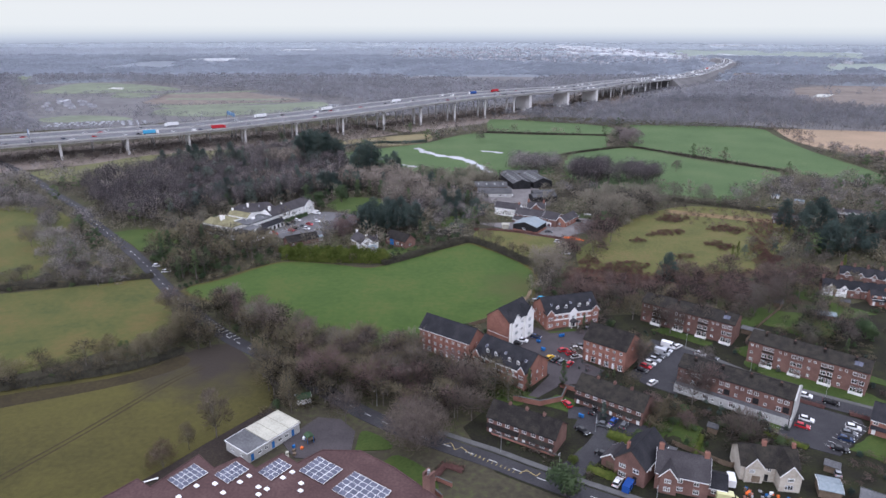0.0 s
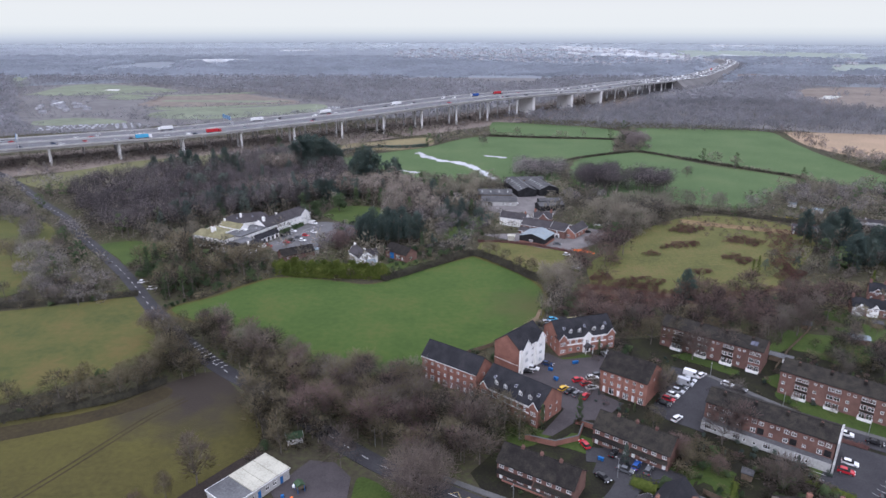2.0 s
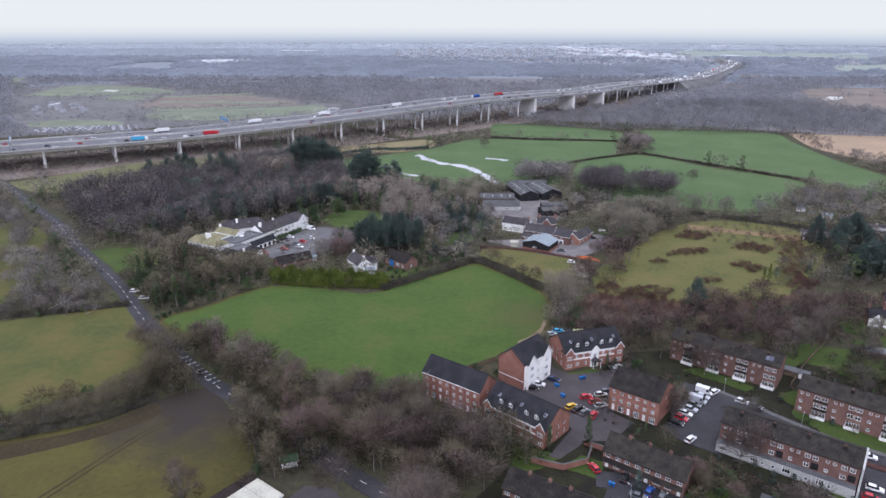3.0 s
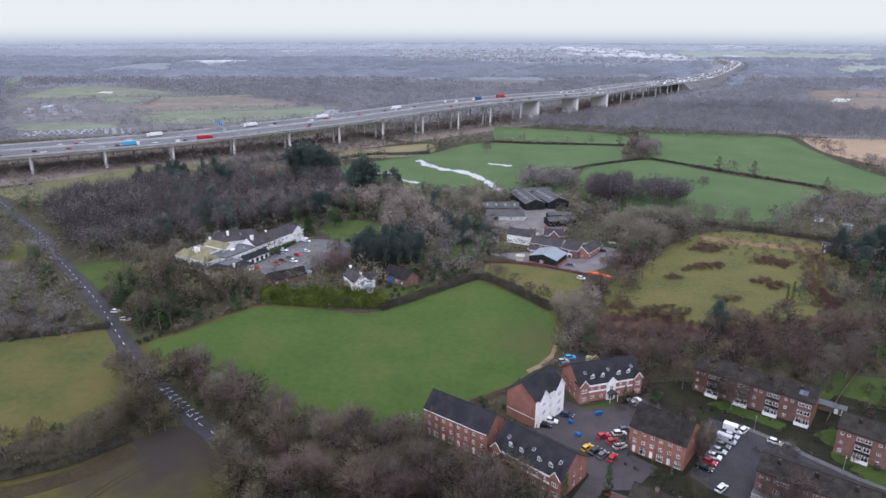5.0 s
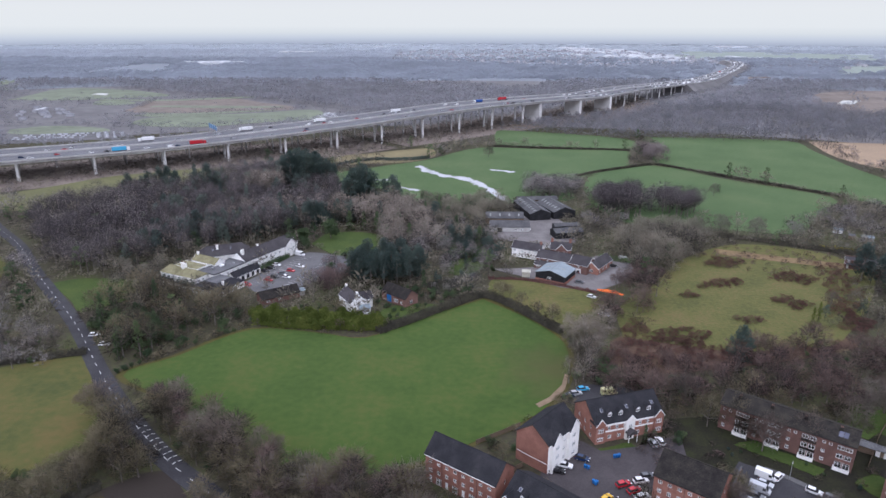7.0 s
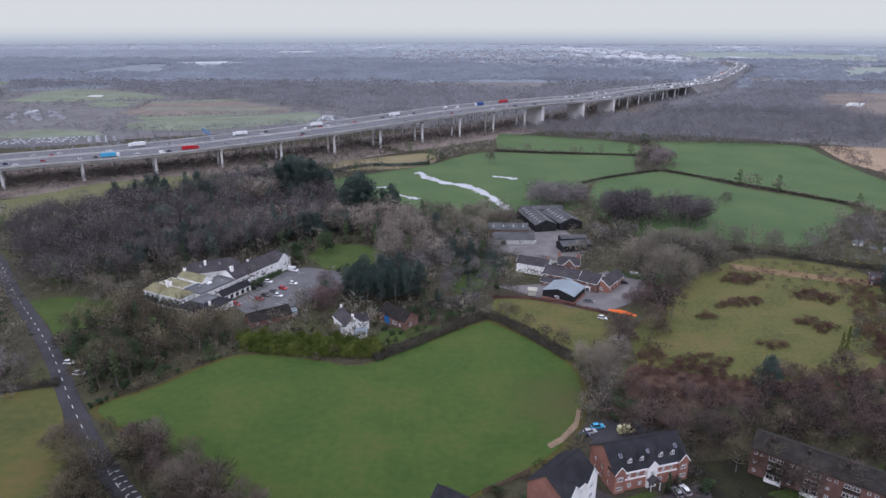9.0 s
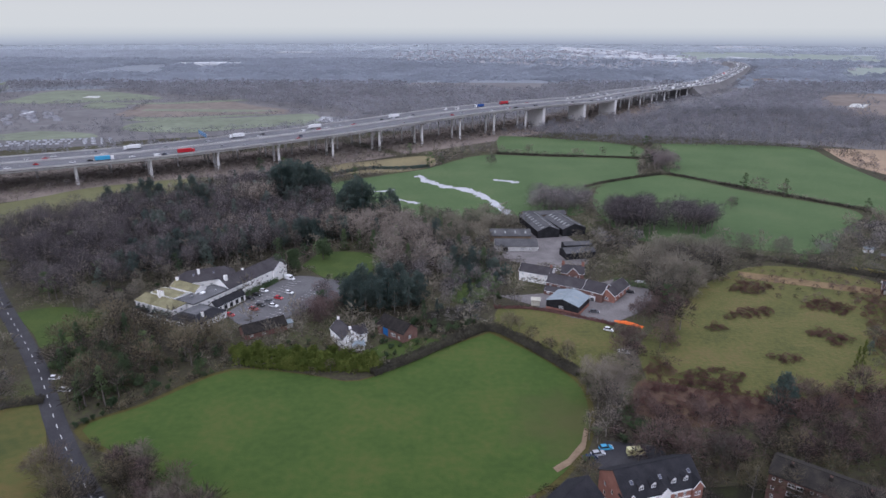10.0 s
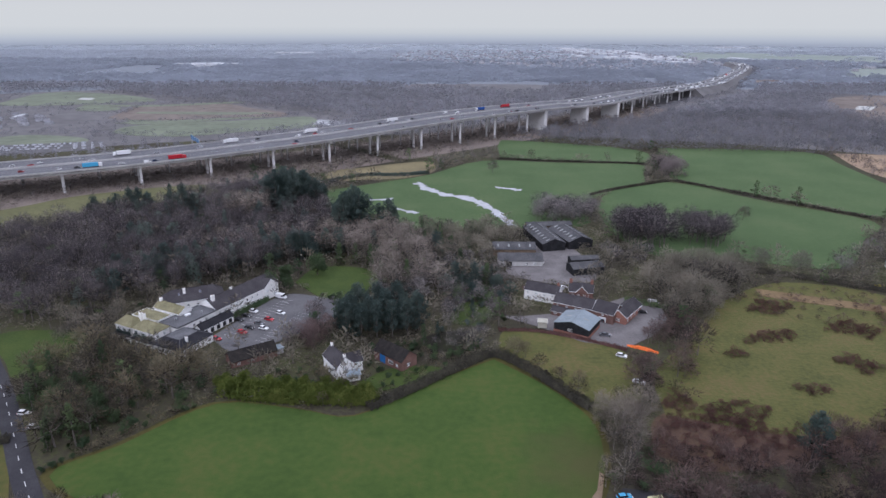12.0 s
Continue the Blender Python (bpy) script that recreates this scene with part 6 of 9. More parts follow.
    t = flat_roofed("school_cabin", -51.5, 143.4, 53, L, D, h, "dirty_white", "grey_felt", "white prefabricated school cabin with cream roof", "cabin", [(1.0 + 2.3 * i, 1.0, 1.3, 1.2, 2) if i % 3 else (1.0 + 2.3 * i, 0.1, 1.0, 2.2, "blue") for i in range(7)], left=row_of(2, 2, 4, 1.0, 1.4, 1.1), parapet=0.12)
    part("roof_sheet", boxes((6.4, -0.2, h + 0.1, L + 0.1, D + 0.1, h + 0.3)), "cream", t, "cream coated roof sheet")
    for i in range(4):
        part("roof_rib", boxes((6.4 + i * 3.75, -0.15, h + 0.3, 6.6 + i * 3.75, D + 0.05, h + 0.45)), "cream", t)
    s = thing("shed", footprint(-44.5, 171.5, 20, 4.2, 3.0), "small pale green garden shed", "shed")
    shell(s, 4.2, 3.0, 2.0, 2.8, "white", "shed_roof", [(0.5, 0.8, 0.9, 0.8, 1)], gutter=False)


cabin()


def school():
    """Flat brown-felted roofs in stepped blocks, with solar arrays and roof lights."""
    ang = -36
    t = thing("school", at(0, 0), "flat-roofed brick school with red-brown felt roof", "school")
    outline = [(-79, 126), (-75, 131.5), (-70.5, 128.5), (-63.3, 141), (-57.5, 135.5), (-52.3, 140), (-47, 135.6), (-41.7, 141.5), (-37, 137.6), (-31.6, 143), (-21.5, 142.7), (-12, 135.8), (-2, 125.8), (8, 115), (-10, 95), (-70, 95), (-92, 113)]
    BUILT.append((-92, 95, 0, 98, 30))
    for name, mat, z0, z1, grow in (("wall_block", "dull_brick", -0.3, 4.35, 0.985), ("roof", "felt", 4.35, 4.7, 1.0)):
        bm = bmesh.new()
        pts = [((x + 35) * grow - 35, (y - 118) * grow + 118) for x, y in outline]
        lo, hi = [bm.verts.new((*p, z0)) for p in pts], [bm.verts.new((*p, z1)) for p in pts]
        bm.faces.new(lo)
        bm.faces.new(hi[::-1])
        for i in range(len(pts)):
            j = (i + 1) % len(pts)
            bm.faces.new((lo[i], lo[j], hi[j], hi[i]))
        bmesh.ops.recalc_face_normals(bm, faces=bm.faces[:])
        part(name, bm, mat, t)
    bm = bmesh.new()
    strip(bm, outline + outline[:1], 0.3, 4.85, 0.14)
    part("roof_edge", bm, "felt", t)
    for x, y, L in ((-62, 122, 40), (-44, 124, 34), (-27, 124.5, 20)):
        part("roof_seam", boxes((0, 0, 4.7, L, 0.25, 4.78)), "grey_felt", t, "", at(x, y, ang))
    arrays = [(-67.2, 130.8, 3, 6, 5.8, 7.5), (-56.3, 132.6, 3, 5, 5.2, 6.4), (-45.8, 133.7, 3, 5, 5.1, 6.6), (-35.7, 134.3, 4, 5, 8.5, 6.8), (-26.4, 127.4, 6, 5, 12.1, 8.0)]
    panel = mesh_of("panel", boxes((0, 0, 0, 1, 1, 0.05)), "panel")
    rim = mesh_of("panel_frame", boxes((-0.03, -0.03, -0.03, 1.03, 1.03, 0.02)), "trim")
    for x, y, nx, ny, w, d in arrays:
        a = thing("solar_array", at(x, y, ang, 4.72), "rack of blue-grey solar panels on a flat roof", "solar panels", "solar arrays on the school")
        for i in range(nx):
            for j in range(ny):
                m = at(i * w / nx, j * d / ny, 0, 0.25) @ pose(0, 0, 0, 10, 0, 0)
                p = part("panel", panel, "", a, "", m @ Matrix.Diagonal((w / nx * 0.93, d / ny * 0.845, 1, 1)))
                part("panel_frame", rim, "", a, "", m @ Matrix.Diagonal((w / nx * 0.955, d / ny * 0.885, 1, 1)))
        part("rail", boxes(*[(i * w / nx + 0.2, 0, 0, i * w / nx + 0.3, d, 0.24) for i in range(nx)]), "steel", a)
    for x, y in ((-59.4, 128.7), (-55.2, 129.5), (-52.2, 126.3), (-49.3, 130.1), (-47.7, 132.4), (-44.3, 128.3), (-43.6, 125.7), (-42.1, 127.6), (-39.2, 131.7), (-37.4, 133.9), (-34.3, 129.7), (-33.9, 127.0), (-62.2, 124.8)):
        part("roof_light", boxes((-0.65, -0.5, 0, 0.65, 0.5, 0.4), bevel=0.12), "trim", t, "white domed roof light", at(x, y, ang, 4.75))
    c = thing("school_chimney", at(-3.2, 128.5, ang), "square brick chimney stack beside the school", "chimney")
    part("shaft", boxes((-1.1, -1.1, 0, 1.1, 1.1, 8.4)), "dull_brick", c)
    part("shaft_cap", boxes((-1.1, -1.1, 8.4, -0.6, 1.1, 9.3), (0.6, -1.1, 8.4, 1.1, 1.1, 9.3)), "dull_brick", c)
    bm = bmesh.new()
    tube(bm, (0, 0, 8.4), (0, 0, 9.8), 0.4, 0.35, 8)
    part("flue", bm, "steel", c)
    BUILT.append((-6, 126, 0, 6, 6))


school()


def roof_truncated(top, L, D, eave, rise, inset, mat, flat_mat, over=0.35):
    """Four slopes rising to a flat lead top, with pale hip rolls."""
    lo = [(-over, -over), (L + over, -over), (L + over, D + over), (-over, D + over)]
    hi = [(inset, inset), (L - inset, inset), (L - inset, D - inset), (inset, D - inset)]
    bm = bmesh.new()
    a, b = [bm.verts.new((*p, eave)) for p in lo], [bm.verts.new((*p, eave + rise)) for p in hi]
    c = [bm.verts.new((*p, eave - 0.18)) for p in lo]
    for k in range(4):
        m = (k + 1) % 4
        bm.faces.new((a[k], a[m], b[m], b[k]))
        bm.faces.new((c[k], c[m], a[m], a[k]))
    bm.faces.new(c[::-1])
    bm.faces.new(b)
    bmesh.ops.recalc_face_normals(bm, faces=bm.faces[:])
    part("roof", bm, mat, top)
    part("flat_top", boxes((inset + 0.15, inset + 0.15, eave + rise, L - inset - 0.15, D - inset - 0.15, eave + rise + 0.08)), flat_mat, top, "grey lead flat top")
    for p, q in zip(lo, hi):
        bm = bmesh.new()
        tube(bm, (*p, eave + 0.04), (*q, eave + rise + 0.06), 0.11, 0.11, 5)
        part("hip_roll", bm, "grey_felt", top)
    for k in range(4):
        bm = bmesh.new()
        tube(bm, (*hi[k], eave + rise + 0.08), (*hi[(k + 1) % 4], eave + rise + 0.08), 0.11, 0.11, 5)
        part("roll", bm, "grey_felt", top)


def hotel():
    ang, ox, oy = 61.0, -108.2, 341.4
    c, s = math.cos(radians(ang)), math.sin(radians(ang))

    def spot(u, v):
        return ox + u * c - v * s, oy + u * s + v * c

    # long two-storey range facing the car park
    L, D = 36.6, 10.5
    x, y = spot(20, 0)
    t = thing("hotel", footprint(x, y, ang, L, D), "rambling white hotel with slate roofs and dark window frames", "hotel")
    shell(t, L, D, 5.9, 9.4, "white", "slate", row_of(8, 1.2, 3.1, 3.5, 1.1, 1.15) + row_of(8, 1.2, 3.1, 0.7, 1.2, 1.4), row_of(10, 1.2, 3.4, 3.4, 1.1, 1.1), right=row_of(3, 1, 3.2, 3.4, 1.1, 1.1) + row_of(3, 1, 3.2, 0.7, 1.1, 1.2))
    front_gable(t, 27.0, 8.6, 5.9, 3.0, "white", "slate", 5.2, [(1.4, 3.5, 1.2, 1.2, 2), (5.6, 3.5, 1.2, 1.2, 2), (1.4, 0.7, 1.3, 1.4, 2), (5.6, 0.7, 1.3, 1.4, 2)], 0.7)
    chimney(t, 2.2, 4.0, 7.6, 11.0, "white", 1.5, 1.0, 2)
    chimney(t, 13.5, 5.25, 8.8, 10.5, "white", 0.9, 0.7, 2)
    # flat-roofed link carrying on the same front
    x, y = spot(0.6, 0.0)
    m = flat_roofed("hotel_block", x, y, ang, 19.2, 10.0, 5.9, "white", "grey_felt", "flat-roofed white middle block of the hotel", "hotel wing", row_of(6, 1.1, 3.1, 3.5, 1.1, 1.2) + row_of(2, 1.1, 3.1, 0.7, 1.1, 1.3), parapet=0.4)
    part("roof_lantern", boxes((9.0, 5.4, 6.0, 11.2, 6.8, 6.7), bevel=0.1), "trim", m, "white glazed roof lantern")
    part("roof_vent", boxes((4.4, 6.0, 6.0, 5.2, 6.8, 6.9), (14.6, 3.0, 6.0, 15.2, 3.6, 6.8)), "steel", m)
    # rear wing
    w2 = thing("hotel_wing", footprint(-122.8, 364.4, 25, 25, 10.5), "slate-roofed rear wing of the white hotel", "hotel wing")
    shell(w2, 25, 10.5, 5.8, 9.6, "white", "slate", row_of(6, 1.5, 3.9, 3.4, 1.1, 1.1), hip=4.0)
    chimney(w2, 9, 3.4, 7.6, 10.6, "white", 1.1, 0.8, 2)
    for k in range(2):
        roof_light(w2, 6.4 + 8.6 * k, 2.6, 5.8 + 2.6 * 3.8 / 5.25 + 0.22, math.degrees(math.atan(3.8 / 5.25)))
    # old front: two mossy hipped roofs over an ivy-clad wall and veranda
    for k, (u, ln) in enumerate(((0.0, 8.6), (9.8, 11.6))):
        f = thing("hotel_wing", footprint(-134.2 + u * 0.891, 346.4 - u * 0.454, -27, ln, 7.5), "white hotel front with ivy and yellow mossy roof", "hotel wing")
        n = int(ln / 2.4)
        holes = row_of(n, 0.7, ln / n - 0.05, 3.6, 1.1, 1.5) + row_of(n, 0.7, ln / n - 0.05, 0.5, 1.2, 2.0)
        shell(f, ln, 7.5, 6.1, 8.6 - 0.2 * k, "white", "moss_roof", holes, right=row_of(2, 1.4, 3.0, 3.6, 1.1, 1.3), left=row_of(2, 1.4, 3.0, 3.6, 1.1, 1.3), hip=2.4)
        ivy(f, (0.2, 0, 2.7), (1, 0, 0), ln - 0.4, 2.6, 4 + k, "needle", 700, 0.35)
        part("veranda_roof", boxes((-0.1, -2.0, 2.55, ln + 0.1, -0.02, 2.7), bevel=0.03), "black", f, "dark veranda roof")
        for q in range(n + 1):
            part("column", boxes((q * (ln - 0.3) / n, -1.9, 0, q * (ln - 0.3) / n + 0.28, -1.65, 2.55)), "trim", f, "white veranda column")
        chimney(f, 0.3 if k else ln - 0.4, 5.6, 6.6, 10.0, "white", 1.2, 0.9, 3)
    flat_roofed("hotel_block", -130.2, 353.0, -27, 14.0, 6.6, 6.7, "white", "moss_roof", "white hotel block with a mossy flat roof", "hotel wing", row_of(4, 1.2, 3.2, 4.2, 1.1, 1.2), parapet=0.15)
    gb = thing("hotel_block", footprint(-124.6, 360.0, -28, 15.0, 6.2), "gabled white block with yellow mossy roof", "hotel wing")
    shell(gb, 15.0, 6.2, 6.8, 8.7, "white", "moss_roof", row_of(4, 1.6, 3.4, 4.6, 1.1, 1.2), right=[(1.0, 4.8, 1.3, 1.2, 2), (3.6, 4.8, 1.3, 1.2, 2)])
    chimney(gb, 1.0, 3.1, 8.0, 10.2, "white", 1.1, 0.8, 2)
    # single-storey lounge
    lo = thing("hotel_lounge", footprint(-116.0, 335.0, -26.6, 15.4, 16.4), "single-storey white lounge with dark flat-topped roof", "hotel wing")
    for o, u, ln, holes in (((0, 0, 0), (1, 0, 0), 15.4, row_of(6, 0.9, 2.45, 0.8, 1.3, 1.6, 3)), ((15.4, 0, 0), (0, 1, 0), 16.4, row_of(5, 1.2, 3.1, 0.8, 1.3, 1.5, 3)), ((15.4, 16.4, 0), (-1, 0, 0), 15.4, ()), ((0, 16.4, 0), (0, -1, 0), 16.4, ())):
        wall(lo, o, u, ln, 3.1, "white", holes)
    roof_truncated(lo, 15.4, 16.4, 3.1, 2.1, 3.8, "roof", "grey_felt")
    chimney(lo, 13.2, 5.6, 3.5, 6.2, "white", 0.9, 0.7, 2)
    # dark-roofed lean-to; black panels stand for its shaded arches
    x, y = spot(8.0, -4.6)
    ln = thing("covered_entrance", footprint(x, y, ang, 16.5, 4.6), "black-roofed white porch along the hotel front", "lean-to")
    shell(ln, 16.5, 4.6, 2.8, 4.7, "white", "roof", [(1.0 + 3.2 * k, 0.1, 1.8, 2.1, "dark") for k in range(5)])
    ob = thing("outbuilding", footprint(-81.0, 321.0, 34, 17.0, 7.0), "long low brick outbuilding with dark roof", "outbuilding")
    shell(ob, 17.0, 7.0, 2.6, 5.0, "dull_brick", "brown_roof", [(2, 0.8, 1.2, 1.0, 2), (7, 0.8, 1.2, 1.0, 2), (12, 0.1, 1.6, 2.0, "panel")])
    sm = thing("outbuilding", footprint(-69.5, 330.5, 30, 5.0, 3.5), "small pale flat-roofed store", "outbuilding")
    shell(sm, 5.0, 3.5, 2.2, 2.7, "dirty_white", "metal_roof", gutter=False)


hotel()


def cottage():
    t = thing("cottage", footprint(-48.2, 323.0, -57, 12.0, 6.5), "white cottage with grey slate roof and chimneys", "cottage")
    shell(t, 12.0, 6.5, 4.7, 7.8, "white", "slate", row_of(3, 1.4, 3.8, 3.0, 1.1, 1.1) + [(1.4, 0.7, 1.2, 1.3, 2), (5.2, 0.1, 1.0, 2.1, "dark"), (9, 0.7, 1.2, 1.3, 2)], right=[(2.4, 3.2, 1.1, 1.1, 2)])
    chimney(t, 0.7, 3.25, 7.0, 9.0, "white", 1.0, 0.7, 2)
    chimney(t, 11.3, 3.25, 7.0, 9.0, "white", 1.0, 0.7, 2)
    w = thing("cottage_wing", footprint(-41.0, 317.2, 24, 8.0, 5.5), "white gabled wing of the cottage", "cottage")
    shell(w, 8.0, 5.5, 3.9, 6.3, "white", "slate", [(1.2, 0.8, 1.4, 1.2, 2), (5, 2.4, 1.2, 1.0, 2)], right=[(1.8, 1.0, 1.6, 1.4, 3)])
    s = thing("sun_room", footprint(-38.0, 311.8, 20, 4.5, 3.5), "white glazed sun room", "conservatory")
    shell(s, 4.5, 3.5, 2.3, 3.4, "white", "metal_roof", [(0.5, 0.6, 1.5, 1.4, 3), (2.5, 0.6, 1.5, 1.4, 3)], right=[(0.7, 0.6, 2.0, 1.4, 3)], gutter=False)
    b = thing("barn_house", footprint(-30.4, 328.6, -42, 14.6, 7.6), "converted brick barn with blue boarded doors", "barn")
    shell(b, 14.6, 7.6, 4.0, 6.9, "dull_brick", "brown_roof", [(3.0, 0.1, 3.0, 3.2, "blue"), (7.6, 1.0, 2.6, 1.6, 3), (11.5, 1.0, 1.2, 1.2, 2)], right=[(2.6, 1.0, 1.6, 1.4, 2)])


cottage()


def barn(x, y, ang, L, D, eave, ridge, mat, roof, label, front=(), left=(), lights=0, base=None):
    t = thing("farm_shed", footprint(x, y, ang, L, D), label, "barn")
    shell(t, L, D, eave, ridge, mat, roof, front, left=left, barge=False, gutter=False)
    slope = (ridge - eave) / (D / 2)
    for i in range(lights):
        for s in (0, 1):
            yy = D * 0.25 if s == 0 else D * 0.75
            m = at(L * (i + 0.5) / lights, yy, 0, eave + (yy if s == 0 else D - yy) * slope + 0.22) @ pose(0, 0, 0, math.degrees(math.atan(slope)) * (1 if s == 0 else -1), 0, 0)
            part("roof_light", boxes((-0.4, -1.1, 0, 0.4, 1.1, 0.06)), "roof_sheet", t, "translucent sheet", m)
    if base:
        part("base_wall", boxes((-0.06, -0.06, -0.2, L + 0.06, 0, 1.5), (-0.06, D, -0.2, L + 0.06, D + 0.06, 1.5), (-0.06, 0, -0.2, 0, D, 1.5), (L, 0, -0.2, L + 0.06, D, 1.5)), base, t)
    return t


barn(52.4, 343.6, 58, 13.6, 14.5, 4.2, 6.2, "black", "metal_roof", "black workshop with pale blue-grey sheet roof", lights=1, left=[(5.8, 1.8, 2.0, 1.2, 2)], base="brick")
barn(63.2, 452.3, 102, 34, 13.2, 4.4, 7.0, "black", "fibre_roof", "long dark farm shed with grey sheet roof", lights=8)
barn(79.3, 457.2, 106, 27, 14.5, 4.4, 7.2, "black", "fibre_roof", "dark cattle shed with grey sheet roof", lights=7)
barn(46.2, 484, 6, 27, 7.0, 4.2, 5.6, "timber", "fibre_roof", "long lean farm shed with a patched white roof end")
barn(22.4, 443.4, -1, 23, 11.0, 3.6, 6.0, "timber", "fibre_roof", "low farm shed with grey roof and skylights", lights=4)
barn(24.0, 427.0, -1, 23, 11.0, 3.0, 5.4, "dirty_white", "fibre_roof", "low white stable with slate roof", [(14, 0.8, 1.6, 1.3, 2), (18, 0.8, 1.6, 1.3, 2), (4, 0.1, 3, 2.3, "dark")])
# black panels stand for the shade inside the open bays
barn(60.0, 413.0, 13, 16.5, 9.0, 3.6, 5.0, "black", "fibre_roof", "black shed with black panels for its open bays and a corrugated roof", [(1 + 3.9 * i, 0.1, 3.2, 2.7, "dark") for i in range(4)])
barn(61.8, 427.5, 8, 15, 6.0, 3.2, 4.2, "black", "fibre_roof", "dark machinery shed in the farmyard")


def farm_houses():
    a = thing("farmhouse", footprint(32.2, 385.2, -27, 15.5, 7.5), "white farmhouse with slate roof", "farmhouse")
    shell(a, 15.5, 7.5, 4.8, 7.4, "white", "slate", row_of(4, 1.2, 3.8, 3.0, 1.1, 1.1) + row_of(4, 1.2, 3.8, 0.7, 1.2, 1.2))
    chimney(a, 14.6, 3.75, 6.6, 8.8, "brick")
    b = thing("farmhouse", footprint(51.5, 380.5, -12, 10.5, 9.0), "gabled red brick farmhouse", "farmhouse")
    shell(b, 10.5, 9.0, 5.6, 8.0, "dull_brick", "slate", row_of(2, 1.0, 6.5, 3.2, 1.2, 1.2))
    front_gable(b, 2.8, 5.4, 5.6, 3.0, "dull_brick", "slate", 4.5, [(0.8, 3.4, 1.1, 1.3, 2), (3.4, 3.4, 1.1, 1.3, 2)], 0.8)
    chimney(b, 0.6, 4.5, 7.0, 9.8, "brick", 1.2, 0.8, 3)
    chimney(b, 9.8, 4.5, 7.0, 9.8, "brick", 1.2, 0.8, 3)
    c = thing("stable_range", footprint(43.2, 371.8, -30, 17.0, 8.6), "brick stable range with slate roof", "stable")
    shell(c, 17.0, 8.6, 4.4, 7.2, "dull_brick", "slate", row_of(4, 1.5, 4, 2.6, 1.0, 1.0))
    d = thing("lean_to", footprint(41.6, 367.6, -30, 15.5, 4.0), "low slate-roofed brick lean-to", "outbuilding")
    shell(d, 15.5, 4.0, 2.2, 3.6, "dull_brick", "slate", row_of(3, 1.2, 4.8, 0.8, 1.4, 1.0, 3))
    e = thing("stable_range", footprint(58.0, 363.0, -37, 9.4, 11.0), "brick outbuilding with wide doors", "stable")
    shell(e, 9.4, 11.0, 4.4, 7.2, "dull_brick", "slate", [(3.2, 0.1, 3.2, 2.4, "door"), (4.2, 3.0, 1.1, 1.0, 2)])
    f = thing("stable_range", footprint(70.9, 357.2, 53, 17.0, 7.0), "long red brick outbuilding with slate roof", "stable")
    shell(f, 17.0, 7.0, 3.4, 5.9, "brick", "slate", row_of(4, 1.5, 4, 0.9, 1.2, 1.1), left=[(2.6, 0.8, 1.8, 1.5, 3)])
    g = thing("storage_cabin", footprint(34.2, 354.8, -10, 3.6, 3.4), "small cream storage cabin", "store")
    shell(g, 3.6, 3.4, 2.6, 3.0, "cream", "cream", gutter=False)


farm_houses()


# ---- vehicles ----
VEHICLES = {}


def loft(bm, lower, upper):
    a, b = [bm.verts.new(p) for p in lower], [bm.verts.new(p) for p in upper]
    bm.faces.new(a[::-1])
    bm.faces.new(b)
    for i in range(len(a)):
        j = (i + 1) % len(a)
        bm.faces.new((a[i], a[j], b[j], b[i]))


def wheels(t, spots, r, w=0.22):
    for x, y in spots:
        bm = bmesh.new()
        tube(bm, (x, y - w / 2, r), (x, y + w / 2, r), r, r, 12)
        wh = part("wheel", bm, "tyre", t)
        bm = bmesh.new()
        s = 1 if y > 0 else -1
        tube(bm, (x, y + s * w / 2, r), (x, y + s * (w / 2 + 0.02), r), r * 0.6, r * 0.55, 8)
        part("rim", bm, "steel", wh)


def car_body(t, L, paint, hatch=True):
    """A rounded car along x, its nose at +x."""
    h = L / 2
    bm = bmesh.new()
    prism(bm, [(-h, 0.35), (-h + 0.1, 0.22), (h - 0.1, 0.22), (h, 0.38), (h - 0.04, 0.66), (h - 0.55, 0.82), (h - 1.15, 0.92), (-h + 0.35, 0.95), (-h + 0.02, 0.85)], -0.86, 0.86)
    bmesh.ops.bevel(bm, geom=[e for e in bm.edges if abs(e.verts[0].co.y - e.verts[1].co.y) < 0.01], offset=0.09, segments=2, affect="EDGES")
    part("body", bm, "paint_" + paint, t)
    back = -h + (0.12 if hatch else 0.75)
    bm = bmesh.new()
    loft(bm, [(back, -0.8, 0.9), (h - 1.1, -0.8, 0.88), (h - 1.1, 0.8, 0.88), (back, 0.8, 0.9)], [(back + 0.45, -0.6, 1.42), (h - 1.85, -0.6, 1.42), (h - 1.85, 0.6, 1.42), (back + 0.45, 0.6, 1.42)])
    part("car_glass", bm, "black", t, "dark tinted car glass")
    bm = bmesh.new()
    loft(bm, [(back + 0.4, -0.63, 1.4), (h - 1.82, -0.63, 1.4), (h - 1.82, 0.63, 1.4), (back + 0.4, 0.63, 1.4)], [(back + 0.55, -0.55, 1.48), (h - 1.98, -0.55, 1.48), (h - 1.98, 0.55, 1.48), (back + 0.55, 0.55, 1.48)])
    part("roof", bm, "paint_" + paint, t)
    for y in (-0.62, 0.62):
        part("headlight", boxes((h - 0.2, y - 0.18, 0.6, h - 0.02, y + 0.18, 0.74)), "trim", t)
        part("tail_light", boxes((-h + 0.0, y - 0.18, 0.66, -h + 0.1, y + 0.18, 0.82)), "paint_red", t)
    wheels(t, [(x, y) for x in (-h + 0.8, h - 0.85) for y in (-0.78, 0.78)], 0.31)


def van_body(t, L, H, paint):
    h = L / 2
    bm = bmesh.new()
